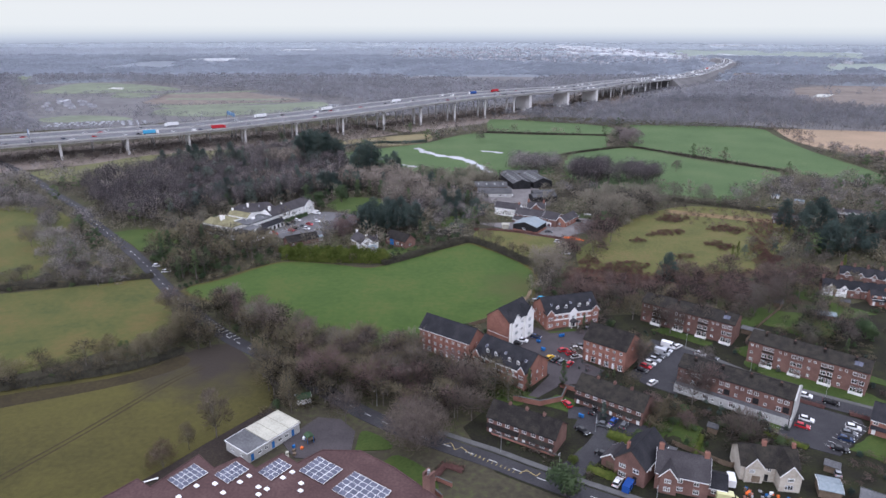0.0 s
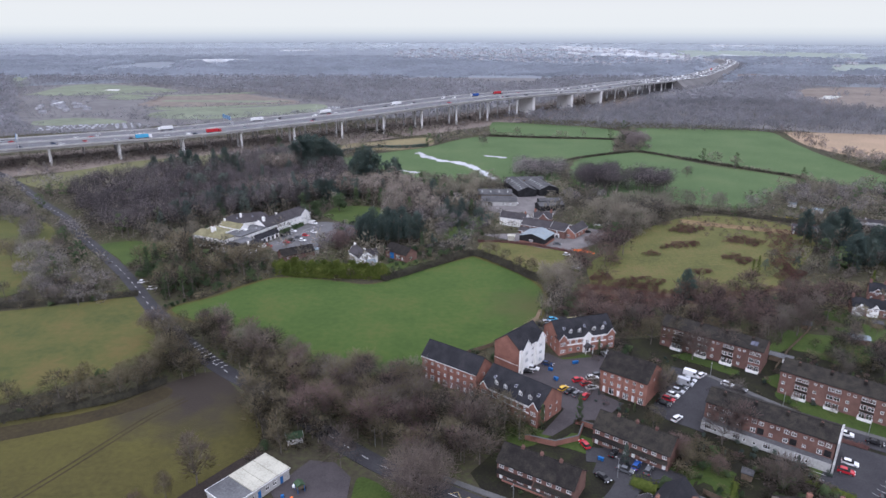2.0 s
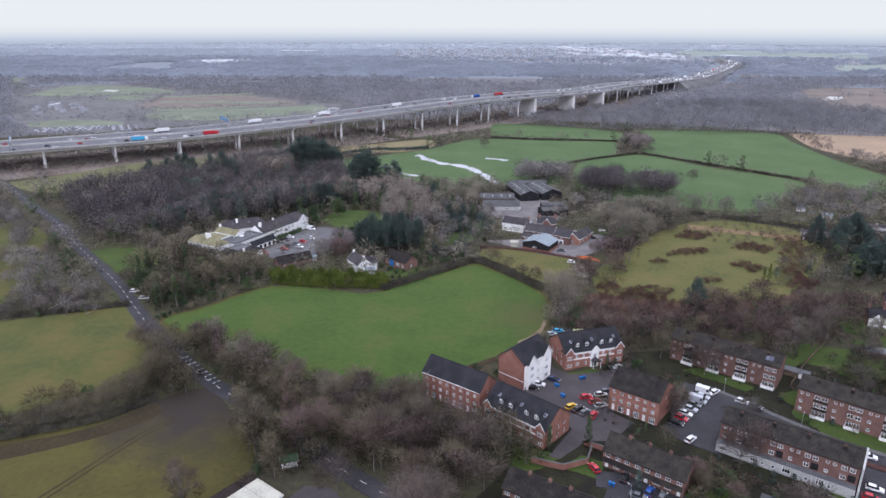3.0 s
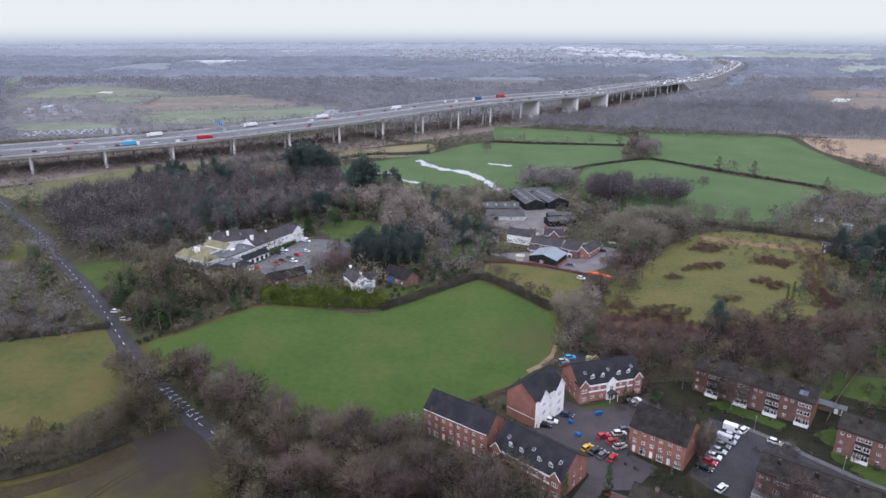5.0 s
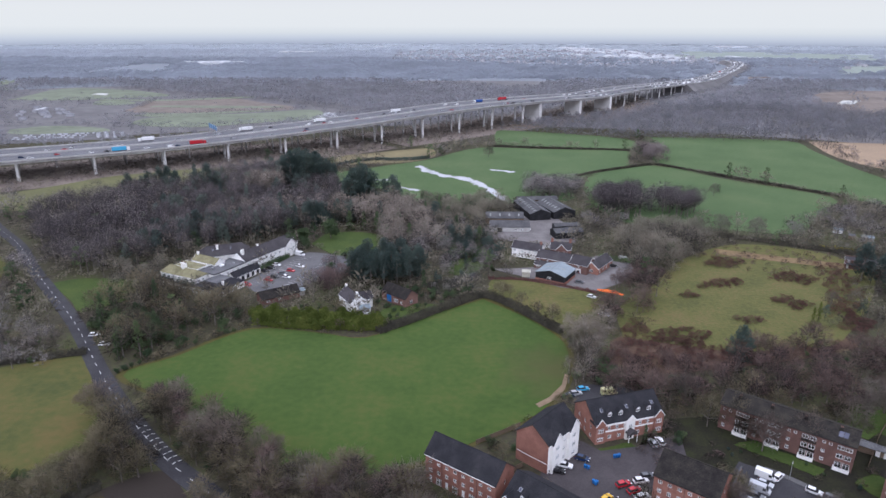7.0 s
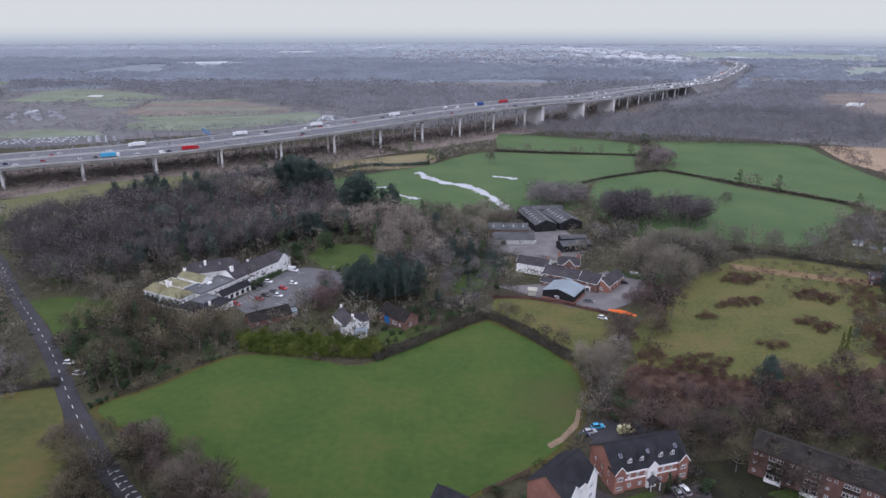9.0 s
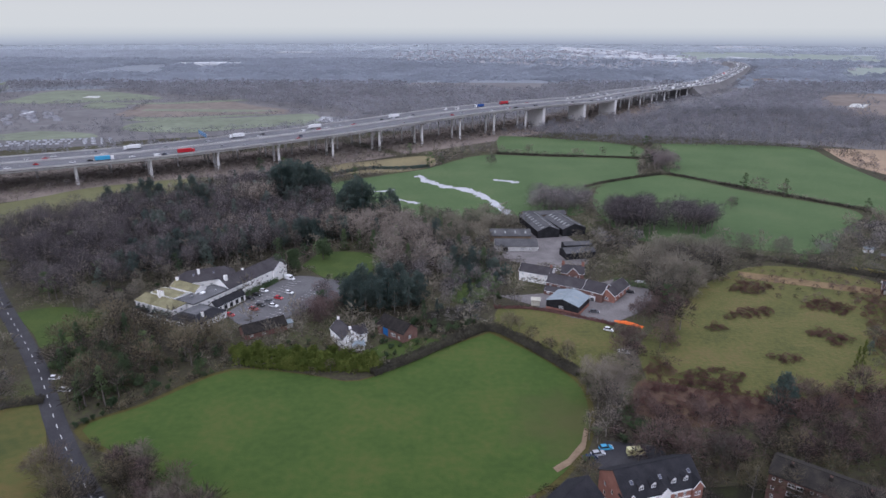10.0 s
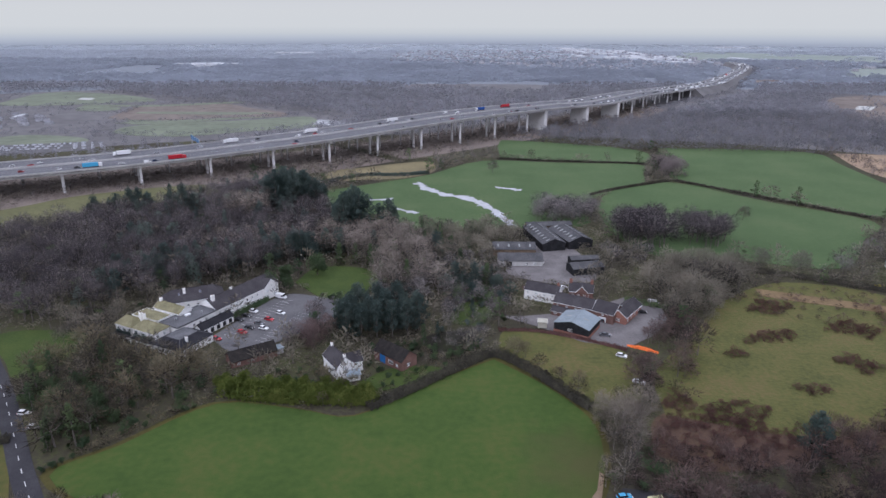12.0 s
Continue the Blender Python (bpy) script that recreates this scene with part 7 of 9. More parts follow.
    prism(bm, [(-h, 0.3), (h - 0.05, 0.3), (h, 0.75), (h - 0.75, 1.15), (h - 1.3, H - 0.1), (h - 1.6, H), (-h + 0.05, H)], -0.95, 0.95)
    bmesh.ops.bevel(bm, geom=[e for e in bm.edges if abs(e.verts[0].co.y - e.verts[1].co.y) < 0.01], offset=0.08, segments=2, affect="EDGES")
    part("body", bm, "paint_" + paint, t)
    bm = bmesh.new()
    loft(bm, [(h - 0.74, -0.8, 1.16), (h - 0.7, -0.8, 1.2), (h - 0.7, 0.8, 1.2), (h - 0.74, 0.8, 1.16)], [(h - 1.3, -0.75, H - 0.16), (h - 1.24, -0.75, H - 0.14), (h - 1.24, 0.75, H - 0.14), (h - 1.3, 0.75, H - 0.16)])
    part("windscreen", bm, "black", t)
    for y in (-0.965, 0.955):
        part("side_window", boxes((h - 1.9, y, 1.15, h - 1.1, y + 0.01, H - 0.35)), "black", t)
    wheels(t, [(x, y) for x in (-h + 0.95, h - 0.9) for y in (-0.84, 0.84)], 0.34)


def lorry_body(t, L, cab, box_paint):
    h = L / 2
    part("trailer", boxes((-h, -1.25, 1.1, h - 2.8, 1.25, 4.0), bevel=0.06), "paint_" + box_paint, t)
    part("chassis", boxes((-h + 0.3, -0.9, 0.7, h - 0.5, 0.9, 1.09)), "black", t)
    part("cab", boxes((h - 2.4, -1.2, 0.5, h, 1.2, 3.4), bevel=0.18), "paint_" + cab, t)
    part("windscreen", boxes((h - 0.02, -1.05, 1.9, h + 0.02, 1.05, 2.8)), "black", t)
    wheels(t, [(x, y) for x in (-h + 1.2, -h + 2.5, -h + 3.8, h - 1.3, h - 3.8) for y in (-1.1, 1.1)], 0.5, 0.3)


WORDS = {"light_blue": "light blue", "dark_blue": "dark blue"}


def vehicle(kind, paint, x, y, ang, where, group="", z=0.0, long=None):
    word = WORDS.get(paint, paint)
    key = (kind, paint)
    label = "%s %s %s" % (word, {"car": "hatchback car", "saloon": "saloon car", "van": "panel van", "lorry": "articulated lorry"}[kind], where)
    m = at(x, y, ang, z)
    if key in VEHICLES:
        return tagged(copy_thing(VEHICLES[key], m), label, "", group)
    t = thing({"saloon": "car"}.get(kind, kind), m, label, {"saloon": "car"}.get(kind, kind), group)
    if kind in ("car", "saloon"):
        car_body(t, 4.1 if kind == "car" else 4.55, paint, kind == "car")
    elif kind == "van":
        van_body(t, 5.3, 2.25, paint)
    else:
        lorry_body(t, 13.5, "white" if paint != "red" else "red", paint)
    VEHICLES[key] = t
    return t


LOT = "parked in the courtyard of the flats"
for kind, paint, x, y, a in (("car", "white", 29.6, 214.0, -20), ("saloon", "black", 27.0, 211.8, -10), ("car", "dark_blue", 34.9, 217.0, -25), ("car", "yellow", 37.6, 200.9, 40), ("saloon", "black", 39.4, 199.4, 40), ("car", "grey", 41.2, 197.7, 42), ("car", "red", 43.6, 196.4, 55), ("car", "red", 45.6, 204.0, 20), ("car", "red", 43.4, 206.4, 20), ("car", "white", 47.0, 201.6, 20), ("car", "white", 48.4, 207.8, 10), ("car", "grey", 50.6, 209.6, 12), ("car", "silver", 56.4, 224.0, 100), ("car", "white", 58.8, 224.8, 100)):
    vehicle(kind, paint, x, y, a, LOT, "cars of the flats", 0.13)
for kind, paint, x, y, a in (("saloon", "dark_blue", 36.8, 248.8, 15), ("car", "light_blue", 42.5, 253.3, 10), ("car", "silver", 39.6, 250.6, 12), ("van", "cream", 50.5, 251.0, 10)):
    vehicle(kind, paint, x, y, a, "parked behind the flats", "cars behind the flats", 0.02)
LOT = "parked between flats and maisonettes"
for kind, paint, x, y, a in (("van", "white", 82.0, 209.6, -38), ("car", "silver", 80.4, 206.6, -38), ("van", "silver", 78.0, 204.4, -38), ("car", "grey", 76.0, 202.0, -38), ("car", "silver", 74.0, 199.6, -38), ("car", "white", 71.6, 197.2, -38), ("car", "red", 69.4, 194.8, -38), ("saloon", "black", 67.2, 192.4, -38), ("car", "white", 68.4, 184.2, 40), ("car", "white", 85.2, 209.4, 40), ("car", "white", 91.6, 203.6, -38), ("car", "grey", 94.6, 201.0, -42)):
    vehicle(kind, paint, x, y, a, LOT, "cars by the maisonettes", 0.14)
LOT = "parked in a marked bay beside the maisonettes"
for kind, paint, x, y, a in (("car", "white", 107.6, 163.6, -33), ("car", "red", 104.6, 160.2, -33), ("car", "white", 119.0, 159.6, -28), ("car", "grey", 116.0, 156.6, -28), ("car", "dark_blue", 113.6, 154.0, -28), ("saloon", "black", 109.2, 149.4, -28)):
    vehicle(kind, paint, x, y, a, LOT, "cars in the marked bays", 0.13)
for kind, paint, x, y, a in (("car", "light_blue", 110.4, 179.4, -34), ("saloon", "white", 114.0, 176.8, -33), ("saloon", "black", 119.9, 172.6, -33), ("car", "silver", 102.8, 139.7, 70)):
    vehicle(kind, paint, x, y, a, "standing on the residential road", "cars on the road", 0.16)
LOT = "parked in front of the brick terrace"
for kind, paint, x, y, a in (("car", "red", 38.3, 171.6, 110), ("car", "black", 45.4, 167.6, 55), ("saloon", "grey", 46.8, 160.6, -30), ("car", "blue", 50.2, 162.4, 55), ("car", "grey", 52.8, 160.4, 55), ("saloon", "black", 40.2, 157.6, -55), ("saloon", "black", 43.6, 147.0, -35), ("car", "white", 44.6, 135.6, 55), ("van", "blue", 47.0, 134.0, 55), ("van", "white", 73.6, 136.4, 75), ("van", "cream", 70.0, 129.6, -15)):
    vehicle(kind, paint, x, y, a, LOT, "cars by the terrace", 0.15)
LOT = "in the hotel car park"
for kind, paint, x, y, a in (("van", "white", -78.2, 385.0, -25), ("car", "white", -86.6, 369.7, -24), ("saloon", "black", -88.5, 365.1, -24), ("saloon", "black", -90.5, 361.2, -24), ("car", "white", -74.5, 367.8, -24), ("car", "red", -77.8, 361.6, -24), ("saloon", "grey", -81.0, 357.8, -24), ("car", "black", -83.8, 353.6, -24), ("car", "white", -77.9, 353.0, -24), ("car", "red", -85.6, 349.5, -24), ("car", "red", -94.0, 343.6, -24)):
    vehicle(kind, paint, x, y, a, LOT, "cars at the hotel", 0.14)
for kind, paint, x, y, a in (("van", "white", 69.9, 418.6, 5), ("car", "black", 81.2, 368.9, -10), ("saloon", "white", 63.1, 311.2, -25), ("car", "white", 62.1, 330.0, -30), ("saloon", "grey", 60.0, 347.4, -10), ("car", "grey", 62.6, 361.0, 60), ("van", "white", 88.9, 377.9, -20), ("car", "red", 35.0, 396.0, 0), ("car", "white", 52.0, 397.0, 20)):
    vehicle(kind, paint, x, y, a, "standing about the farmyard", "vehicles at the farm", 0.12)
for kind, paint, x, y, a in (("car", "white", -138.0, 292.0, 0), ("car", "white", -130.5, 284.4, 0)):
    vehicle(kind, paint, x, y, a, "in a gateway beside the road", "", 0.05)


def traffic():
    """Cars, vans and lorries spread along both carriageways."""
    rnd = random.Random(8)
    line = [p[:2] for p in DECK]
    spots = along(line, 1.0)
    lanes = [(4, 0), (7.5, 0), (11, 0), (14.7, 0), (38, 180), (41.7, 180), (45.4, 180), (49, 180)]
    paints = ["white", "silver", "grey", "black", "white", "dark_blue", "red", "silver", "white", "silver", "white"]
    used = []
    chosen = [(505, 4, "lorry", "red"), (560, 49, "lorry", "white"), (640, 49, "lorry", "white"), (445, 7.5, "lorry", "light_blue"), (735, 45.4, "lorry", "white"), (860, 41.7, "lorry", "blue"), (905, 45.4, "lorry", "red"), (470, 49, "lorry", "white")]
    for s, lane, kind, paint in chosen:
        used.append((s, lane, kind, paint))
    for s in range(255, 1010, 6):
        if rnd.random() < (0.62 if s < 1050 else 0.9):
            lane = rnd.choice(lanes)[0]
            if all(abs(s - q[0]) > (14 if q[2] == "lorry" else 8) or abs(lane - q[1]) > 2 for q in used):
                used.append((s, lane, rnd.choices(("car", "saloon", "van"), (5, 4, 1.5))[0], rnd.choice(paints)))
    for s, lane, kind, paint in used:
        if s >= len(spots):
            continue
        x, y, a = spots[s]
        i = min(range(len(DECK)), key=lambda k: math.hypot(DECK[k][0] - x, DECK[k][1] - y))
        j = i + 1 if i + 1 < len(DECK) and (x - DECK[i][0]) * math.cos(a) + (y - DECK[i][1]) * math.sin(a) > 0 else i - 1
        d = math.hypot(DECK[j][0] - DECK[i][0], DECK[j][1] - DECK[i][1])
        f = min(1, math.hypot(x - DECK[i][0], y - DECK[i][1]) / d)
        z = DECK[i][2] * (1 - f) + DECK[j][2] * f + 1.92
        if kind == "van" and paint in ("black", "dark_blue", "red"):
            paint = "white"
        vehicle(kind, paint, x - math.sin(a) * lane, y + math.cos(a) * lane, math.degrees(a) + (0 if lane < 30 else 180), "on the motorway viaduct", "motorway traffic", z)


def far_queue():
    """The dense stream of small pale vehicles where the motorway bends away."""
    rnd = random.Random(18)
    vs, fs, ms = [], [], []
    for k, (x, y, a) in enumerate(along([p[:2] for p in DECK], 9.0)):
        if not 150 < x < 1000:
            continue
        near = min(DECK, key=lambda p: math.hypot(p[0] - x, p[1] - y))
        z = near[2] + 1.95
        for lane in (4, 7.5, 11, 14.7, 38, 41.7, 45.4, 49):
            if rnd.random() > (0.12 if x < 330 else 0.3):
                continue
            big = rnd.random() < 0.04
            ln, wd, h = (9, 2.4, 2.8) if big else (4.4, 1.8, 0.8)
            cx, cy = x - math.sin(a) * lane * near[3] + math.cos(a) * rnd.uniform(-2, 2), y + math.cos(a) * lane * near[3]
            m = rnd.choice((0, 0, 1, 1, 2, 3)) if not big else rnd.choice((0, 0, 0, 0, 0, 4))
            for (l0, l1, w, z0, z1) in ((-ln / 2, ln / 2, wd, 0.3, h + 0.1), (-ln * 0.3, ln * 0.25, wd * 0.85, h + 0.1, h + 0.65)):
                b = len(vs)
                for u, v, q in itertools.product((l0, l1), (-w / 2, w / 2), (z0, z1)):
                    vs.append((cx + u * math.cos(a) - v * math.sin(a), cy + u * math.sin(a) + v * math.cos(a), z + q))
                for f in ((0, 1, 3, 2), (4, 6, 7, 5), (0, 4, 5, 1), (2, 3, 7, 6), (1, 5, 7, 3)):
                    fs += [(b + f[0], b + f[1], b + f[2]), (b + f[0], b + f[2], b + f[3])]
                    ms += [m, m]
    me = np_mesh("far_traffic", vs, fs, ("paint_white", "paint_silver", "paint_grey", "paint_black", "paint_red"), ms)
    tagged(new("far_traffic", me), "dense stream of small distant vehicles on the motorway", "traffic", kind="stuff")


traffic()
far_queue()


# ---- small things ----
def bale(x, y, ang):
    t = thing("silage_bale", at(x, y, ang), "round white plastic-wrapped silage bale in the farmyard", "bale", "bales in the farmyard")
    bm = bmesh.new()
    tube(bm, (0, -0.65, 0.75), (0, 0.65, 0.75), 0.75, 0.75, 14)
    bmesh.ops.bevel(bm, geom=[e for e in bm.edges if abs(e.verts[0].co.y - e.verts[1].co.y) < 0.01], offset=0.1, segments=1, affect="EDGES")
    part("wrap", bm, "trim", t)


for _i in range(3):
    bale(43.4 + 2.0 * _i, 430.4 + 0.3 * _i, 10)


def netting(x, y, ang, L):
    """A sagging heap of orange site netting."""
    rnd = random.Random(3)
    bm = bmesh.new()
    rows = []
    for i in range(15):
        u = i / 14 * L
        h = 1.1 * math.sin(math.pi * (0.1 + 0.85 * i / 14)) * rnd.uniform(0.7, 1.15)
        rows.append([bm.verts.new((u, o + rnd.uniform(-0.15, 0.15), z)) for o, z in ((-0.9, 0.0), (-0.5, h * 0.7), (0, h), (0.5, h * 0.6), (0.9, 0.0))])
    for a, b in zip(rows, rows[1:]):
        for k in range(4):
            bm.faces.new((a[k], a[k + 1], b[k + 1], b[k]))
    ob = new("site_netting", mesh_of("site_netting", bm, "orange"))
    ob.matrix_world = at(x, y, ang, 0.1)
    tagged(ob, "heap of bright orange site netting beside a hedge", "netting")


netting(66.6, 339.2, -30, 12.0)
BUILT.append((62.5, 331.5, -30, 15.0, 10.0))   # kept free of trees so the camera sees the netting


def playground():
    """Toys, crates and a climbing frame outside the school cabin."""
    t = thing("climbing_frame", at(-37.4, 151.6, 35, 0.12), "blue painted climbing frame with a green roof", "climbing frame")
    for u, v in itertools.product((0, 1.8), (0, 1.8)):
        part("post", boxes((u, v, 0, u + 0.12, v + 0.12, 2.2)), "blue_plastic", t)
    part("platform", boxes((0, 0, 1.1, 1.92, 1.92, 1.2)), "timber", t)
    bm = bmesh.new()
    prism(bm, [(-0.2, 2.2), (2.1, 2.2), (0.96, 2.9)], -0.2, 2.1)
    part("roof", bm, "shed_roof", t)
    rnd = random.Random(31)
    for word, mat, u, v in (("orange plastic", "orange", -1, 0), ("brown wooden", "timber", -3, 1), ("cream plastic", "cream", -5, 1.4), ("brown wooden", "timber", -4, -0.4), ("blue plastic", "blue_plastic", -2, 2.2), ("white plastic", "trim", 2.4, 3.0), ("dark", "black", 3.4, 0.4), ("cream plastic", "cream", -6.4, 0.2), ("brown wooden", "timber", -7.2, -1.2)):
        w, d, h = rnd.uniform(0.7, 1.5), rnd.uniform(0.6, 1.1), rnd.uniform(0.4, 0.9)
        ob = new("toy_box", mesh_of("toy_box", boxes((-w / 2, -d / 2, 0, w / 2, d / 2, h), bevel=0.05), mat))
        ob.matrix_world = at(-38 + u * 0.6 - v * 0.8, 150.6 + u * 0.8 + v * 0.6, rnd.uniform(0, 90), 0.13)
        tagged(ob, word + " box of toys outside the school cabin", "toy box", "toys by the cabin")
    for x, y, L, mat, word in ((-77.0, 134.5, 5.0, "trim", "white"), (-70.5, 138.5, 6.5, "timber", "weathered timber")):
        b = thing("bench", at(x, y, 30, 0.05), word + " bench beside the school roof", "bench")
        part("seat", boxes((0, 0, 0.42, L, 0.5, 0.5), bevel=0.02), mat, b)
        for u in (0.2, L - 0.4):
            part("leg", boxes((u, 0.05, 0, u + 0.15, 0.45, 0.42)), mat, b)


playground()


def bin_(x, y, ang, mat, word):
    t = thing("wheelie_bin", at(x, y, ang, 0.14), word + " plastic wheelie bin standing in the yard", "bin", "bins of the flats")
    bm = bmesh.new()
    loft(bm, [(-0.24, -0.26, 0.05), (0.24, -0.26, 0.05), (0.24, 0.26, 0.05), (-0.24, 0.26, 0.05)], [(-0.3, -0.36, 1.0), (0.3, -0.36, 1.0), (0.3, 0.36, 1.0), (-0.3, 0.36, 1.0)])
    part("body", bm, mat, t)
    part("lid", boxes((-0.32, -0.38, 1.0, 0.32, 0.38, 1.08), bevel=0.03), mat, t)


for _x, _y in ((35.0, 213.5), (35.7, 213.0), (35.9, 207.4), (36.6, 207.0), (36.3, 206.6), (44.0, 217.8), (44.7, 218.0), (45.4, 218.2), (41.0, 165.4), (41.7, 164.9), (40.6, 139.8), (68.6, 203.2)):
    bin_(_x, _y, 40, "blue_plastic", "blue")


def fence(line, h, mat, label, name="fence", panel=2.0):
    """Posts with boarded panels between."""
    t = thing(name, at(0, 0), label, name)
    pts = along(line, panel)
    for x, y, a in pts:
        part("post", boxes((-0.06, -0.06, 0, 0.06, 0.06, h + 0.1)), mat, t, "", at(x, y, math.degrees(a)))
    for (x, y, a), (x1, y1, _a) in zip(pts, pts[1:]):
        part("panel", boxes((0.07, -0.02, 0.08, panel - 0.07, 0.02, h)), mat, t, "", at(x, y, math.degrees(math.atan2(y1 - y, x1 - x))))
    return t


fence([(6, 224), (14, 229), (20, 233)], 1.6, "timber", "weathered timber fence behind the flats")
fence([(18, 214), (8, 206)], 1.7, "timber", "weathered timber garden fence")
fence([(60, 160), (68, 170), (72, 178)], 1.6, "timber", "weathered timber garden fence")
fence([(64, 152), (76, 142), (86, 146)], 1.6, "timber", "weathered timber garden fence")
fence([(118, 144), (134, 156), (146, 150)], 1.6, "timber", "weathered timber garden fence")
fence([(150, 232), (164, 250)], 1.6, "timber", "weathered timber garden fence")
fence([(112, 214), (124, 228), (140, 244)], 1.6, "timber", "weathered timber garden fence")


def brick_wall(line, h, label):
    bm = bmesh.new()
    strip(bm, line, 0.34, h, h + 0.2)
    w = tagged(new("garden_wall", mesh_of("garden_wall", bm, "brick")), label, "wall")
    bm = bmesh.new()
    strip(bm, line, 0.46, h + 0.08, 0.08)
    part("coping", bm, "kerb", w)


brick_wall([(22, 174.5), (30, 171.5), (37, 174), (39.5, 180)], 1.8, "red brick boundary wall below the flats")
brick_wall([(2.5, 134.5), (-1.5, 137), (-3, 134), (0, 130)], 1.2, "curved red brick wall by the school gate")
brick_wall([(66, 199), (72, 206), (77, 213)], 1.1, "low brick wall beside the car park")
brick_wall([(14, 157), (22, 152), (31, 146.4)], 0.7, "low brick front garden wall")
brick_wall([(38, 182.5), (46, 177.5), (60, 166)], 1.6, "brick wall behind the terrace")


def lamp_post(x, y, ang):
    t = thing("street_lamp", at(x, y, ang), "slim grey street lamp beside the road", "street lamp", "street lamps")
    bm = bmesh.new()
    tube(bm, (0, 0, 0), (0, 0, 6.0), 0.09, 0.05, 6)
    part("pole", bm, "steel", t)
    part("arm", boxes((0, -0.03, 5.9, 0.9, 0.03, 5.97)), "steel", t)
    part("lantern", boxes((0.8, -0.12, 5.84, 1.35, 0.12, 5.98), bevel=0.03), "concrete", t)


for _x, _y, _a in ((16, 148.5, 240), (30.5, 140.5, 240), (-20, 171, 240), (103, 190.5, 240), (120.5, 176.5, 240), (88, 209, 240), (52, 128, 240), (76, 116, 240), (44, 158, 120)):
    lamp_post(_x, _y, _a)

# bay lines in the car parks
for _lot, _m, _n, _gap, _len in (("hotel", at(-88.0, 346.0, 66), 15, 2.6, 5.0), ("hotel", at(-74.0, 341.0, 66), 15, 2.6, 5.0), ("bays", at(97.0, 157.0, 55), 6, 2.6, 4.8), ("bays", at(109.5, 148.5, 38), 7, 2.6, 4.8)):
    for _i in range(_n + 1):
        _o = new("bay_line", mesh_of("bay_line", boxes((_i * _gap, 0, 0.175, _i * _gap + 0.1, _len, 0.18)), "white_line"))
        _o.matrix_world = _m
        tagged(_o, "worn white bay line on the car park asphalt", "bay line", "", "structure")


def clutter():
    """Boxes, pots and sacks in the yard of the white house."""
    rnd = random.Random(19)
    for i in range(46):
        u, v = rnd.uniform(1, 17), rnd.uniform(-8.5, -2.8)
        c, s = math.cos(radians(-20)), math.sin(radians(-20))
        w, d, h = rnd.uniform(0.3, 1.1), rnd.uniform(0.3, 0.9), rnd.uniform(0.25, 1.1)
        word, mat = rnd.choice((("brown wooden", "timber"), ("orange plastic", "orange"), ("white plastic", "trim"), ("rusty red", "brick"), ("blue plastic", "blue_plastic"), ("grey metal", "steel"), ("dark", "black")))
        ob = new("crate", mesh_of("crate", boxes((-w / 2, -d / 2, 0, w / 2, d / 2, h), bevel=0.04), mat))
        ob.matrix_world = at(75.6 + u * c - v * s, 137.4 + u * s + v * c, rnd.uniform(0, 90), 0.04)
        tagged(ob, word + " crate among yard clutter by the white house", "crate", "clutter in the yard")


clutter()


def garden_shed(x, y, ang, w, d, h, mat, roof, label):
    """A small pitched garden shed with a plank door."""
    t = thing("garden_shed", footprint(x, y, ang, w, d), label, "shed")
    shell(t, w, d, h, h + 0.6, mat, roof, [(w * 0.35, 0.05, 0.9, 1.8, "panel")], gutter=False, barge=False)


for _x, _y, _a, _w, _d, _m, _o, _l in (
    (149.5, 234, -20, 6.5, 4.0, "dull_brick", "metal_roof", "brick garden building with pale glazed roof"), (113.5, 221.5, -38, 4.0, 3.0, "timber", "grey_felt", "weathered timber garden shed"), (117, 219, -38, 3.0, 2.6, "white", "grey_felt", "small white garden shed"),
    (138, 246, -20, 3.2, 2.4, "timber", "grey_felt", "weathered timber garden shed"), (166, 247, -25, 3.4, 2.6, "timber", "fibre_roof", "weathered timber garden shed"), (100, 141, -35, 3.4, 2.6, "timber", "grey_felt", "weathered timber garden shed"), (76, 158, -35, 2.6, 2.2, "timber", "fibre_roof", "small timber garden shed"), (60, 147, -30, 2.8, 2.2, "timber", "grey_felt", "small timber garden shed"),
    (224, 426, -20, 4.5, 3.0, "white", "metal_roof", "small white garden shed in wooded gardens"), (232, 413, -35, 6.0, 3.0, "dirty_white", "metal_roof", "pale glazed garden building in wooded gardens"), (226, 415, -30, 3.0, 2.4, "timber", "grey_felt", "weathered timber garden shed"),
):
    garden_shed(_x, _y, _a, _w, _d, 2.1, _m, _o, _l)


# ---- single trees ----
BARE = "leafless tree with fine grey-brown twigs"


def plant(rows):
    """Single trees: kind, place, height, foliage, spread, variant and label."""
    for kind, x, y, h, leaf, wide, k, label in rows:
        tree(kind, x, y, h, leaf, label, wide, k)


plant((("round", -7, 152, 14.5, "brown_twig", 1.35, 0, "large round-headed leafless tree on the school lawn"),))
plant((("lobed", -53.5, 332.5, 13, "red_twig", 0.8, 0, "reddish leafless birch beside the car park"), ("lobed", -57.0, 340.5, 12, "red_twig", 0.8, 1, "reddish leafless birch beside the car park"), ("lobed", -50.0, 343.5, 12, "red_twig", 0.75, 0, "reddish leafless birch beside the car park")))
plant((("tall", -63.8, 155.0, 17, "brown_twig", 0.85, 0, "slender leafless tree in a field edge"), ("bare", -69.5, 149.5, 9, "brown_twig", 0.6, 2, "slender leafless tree in a field edge")))
plant((("lobed", -73.4, 141.8, 8.5, "wine_twig", 0.95, 1, "small dark red leafless tree by the school"),))
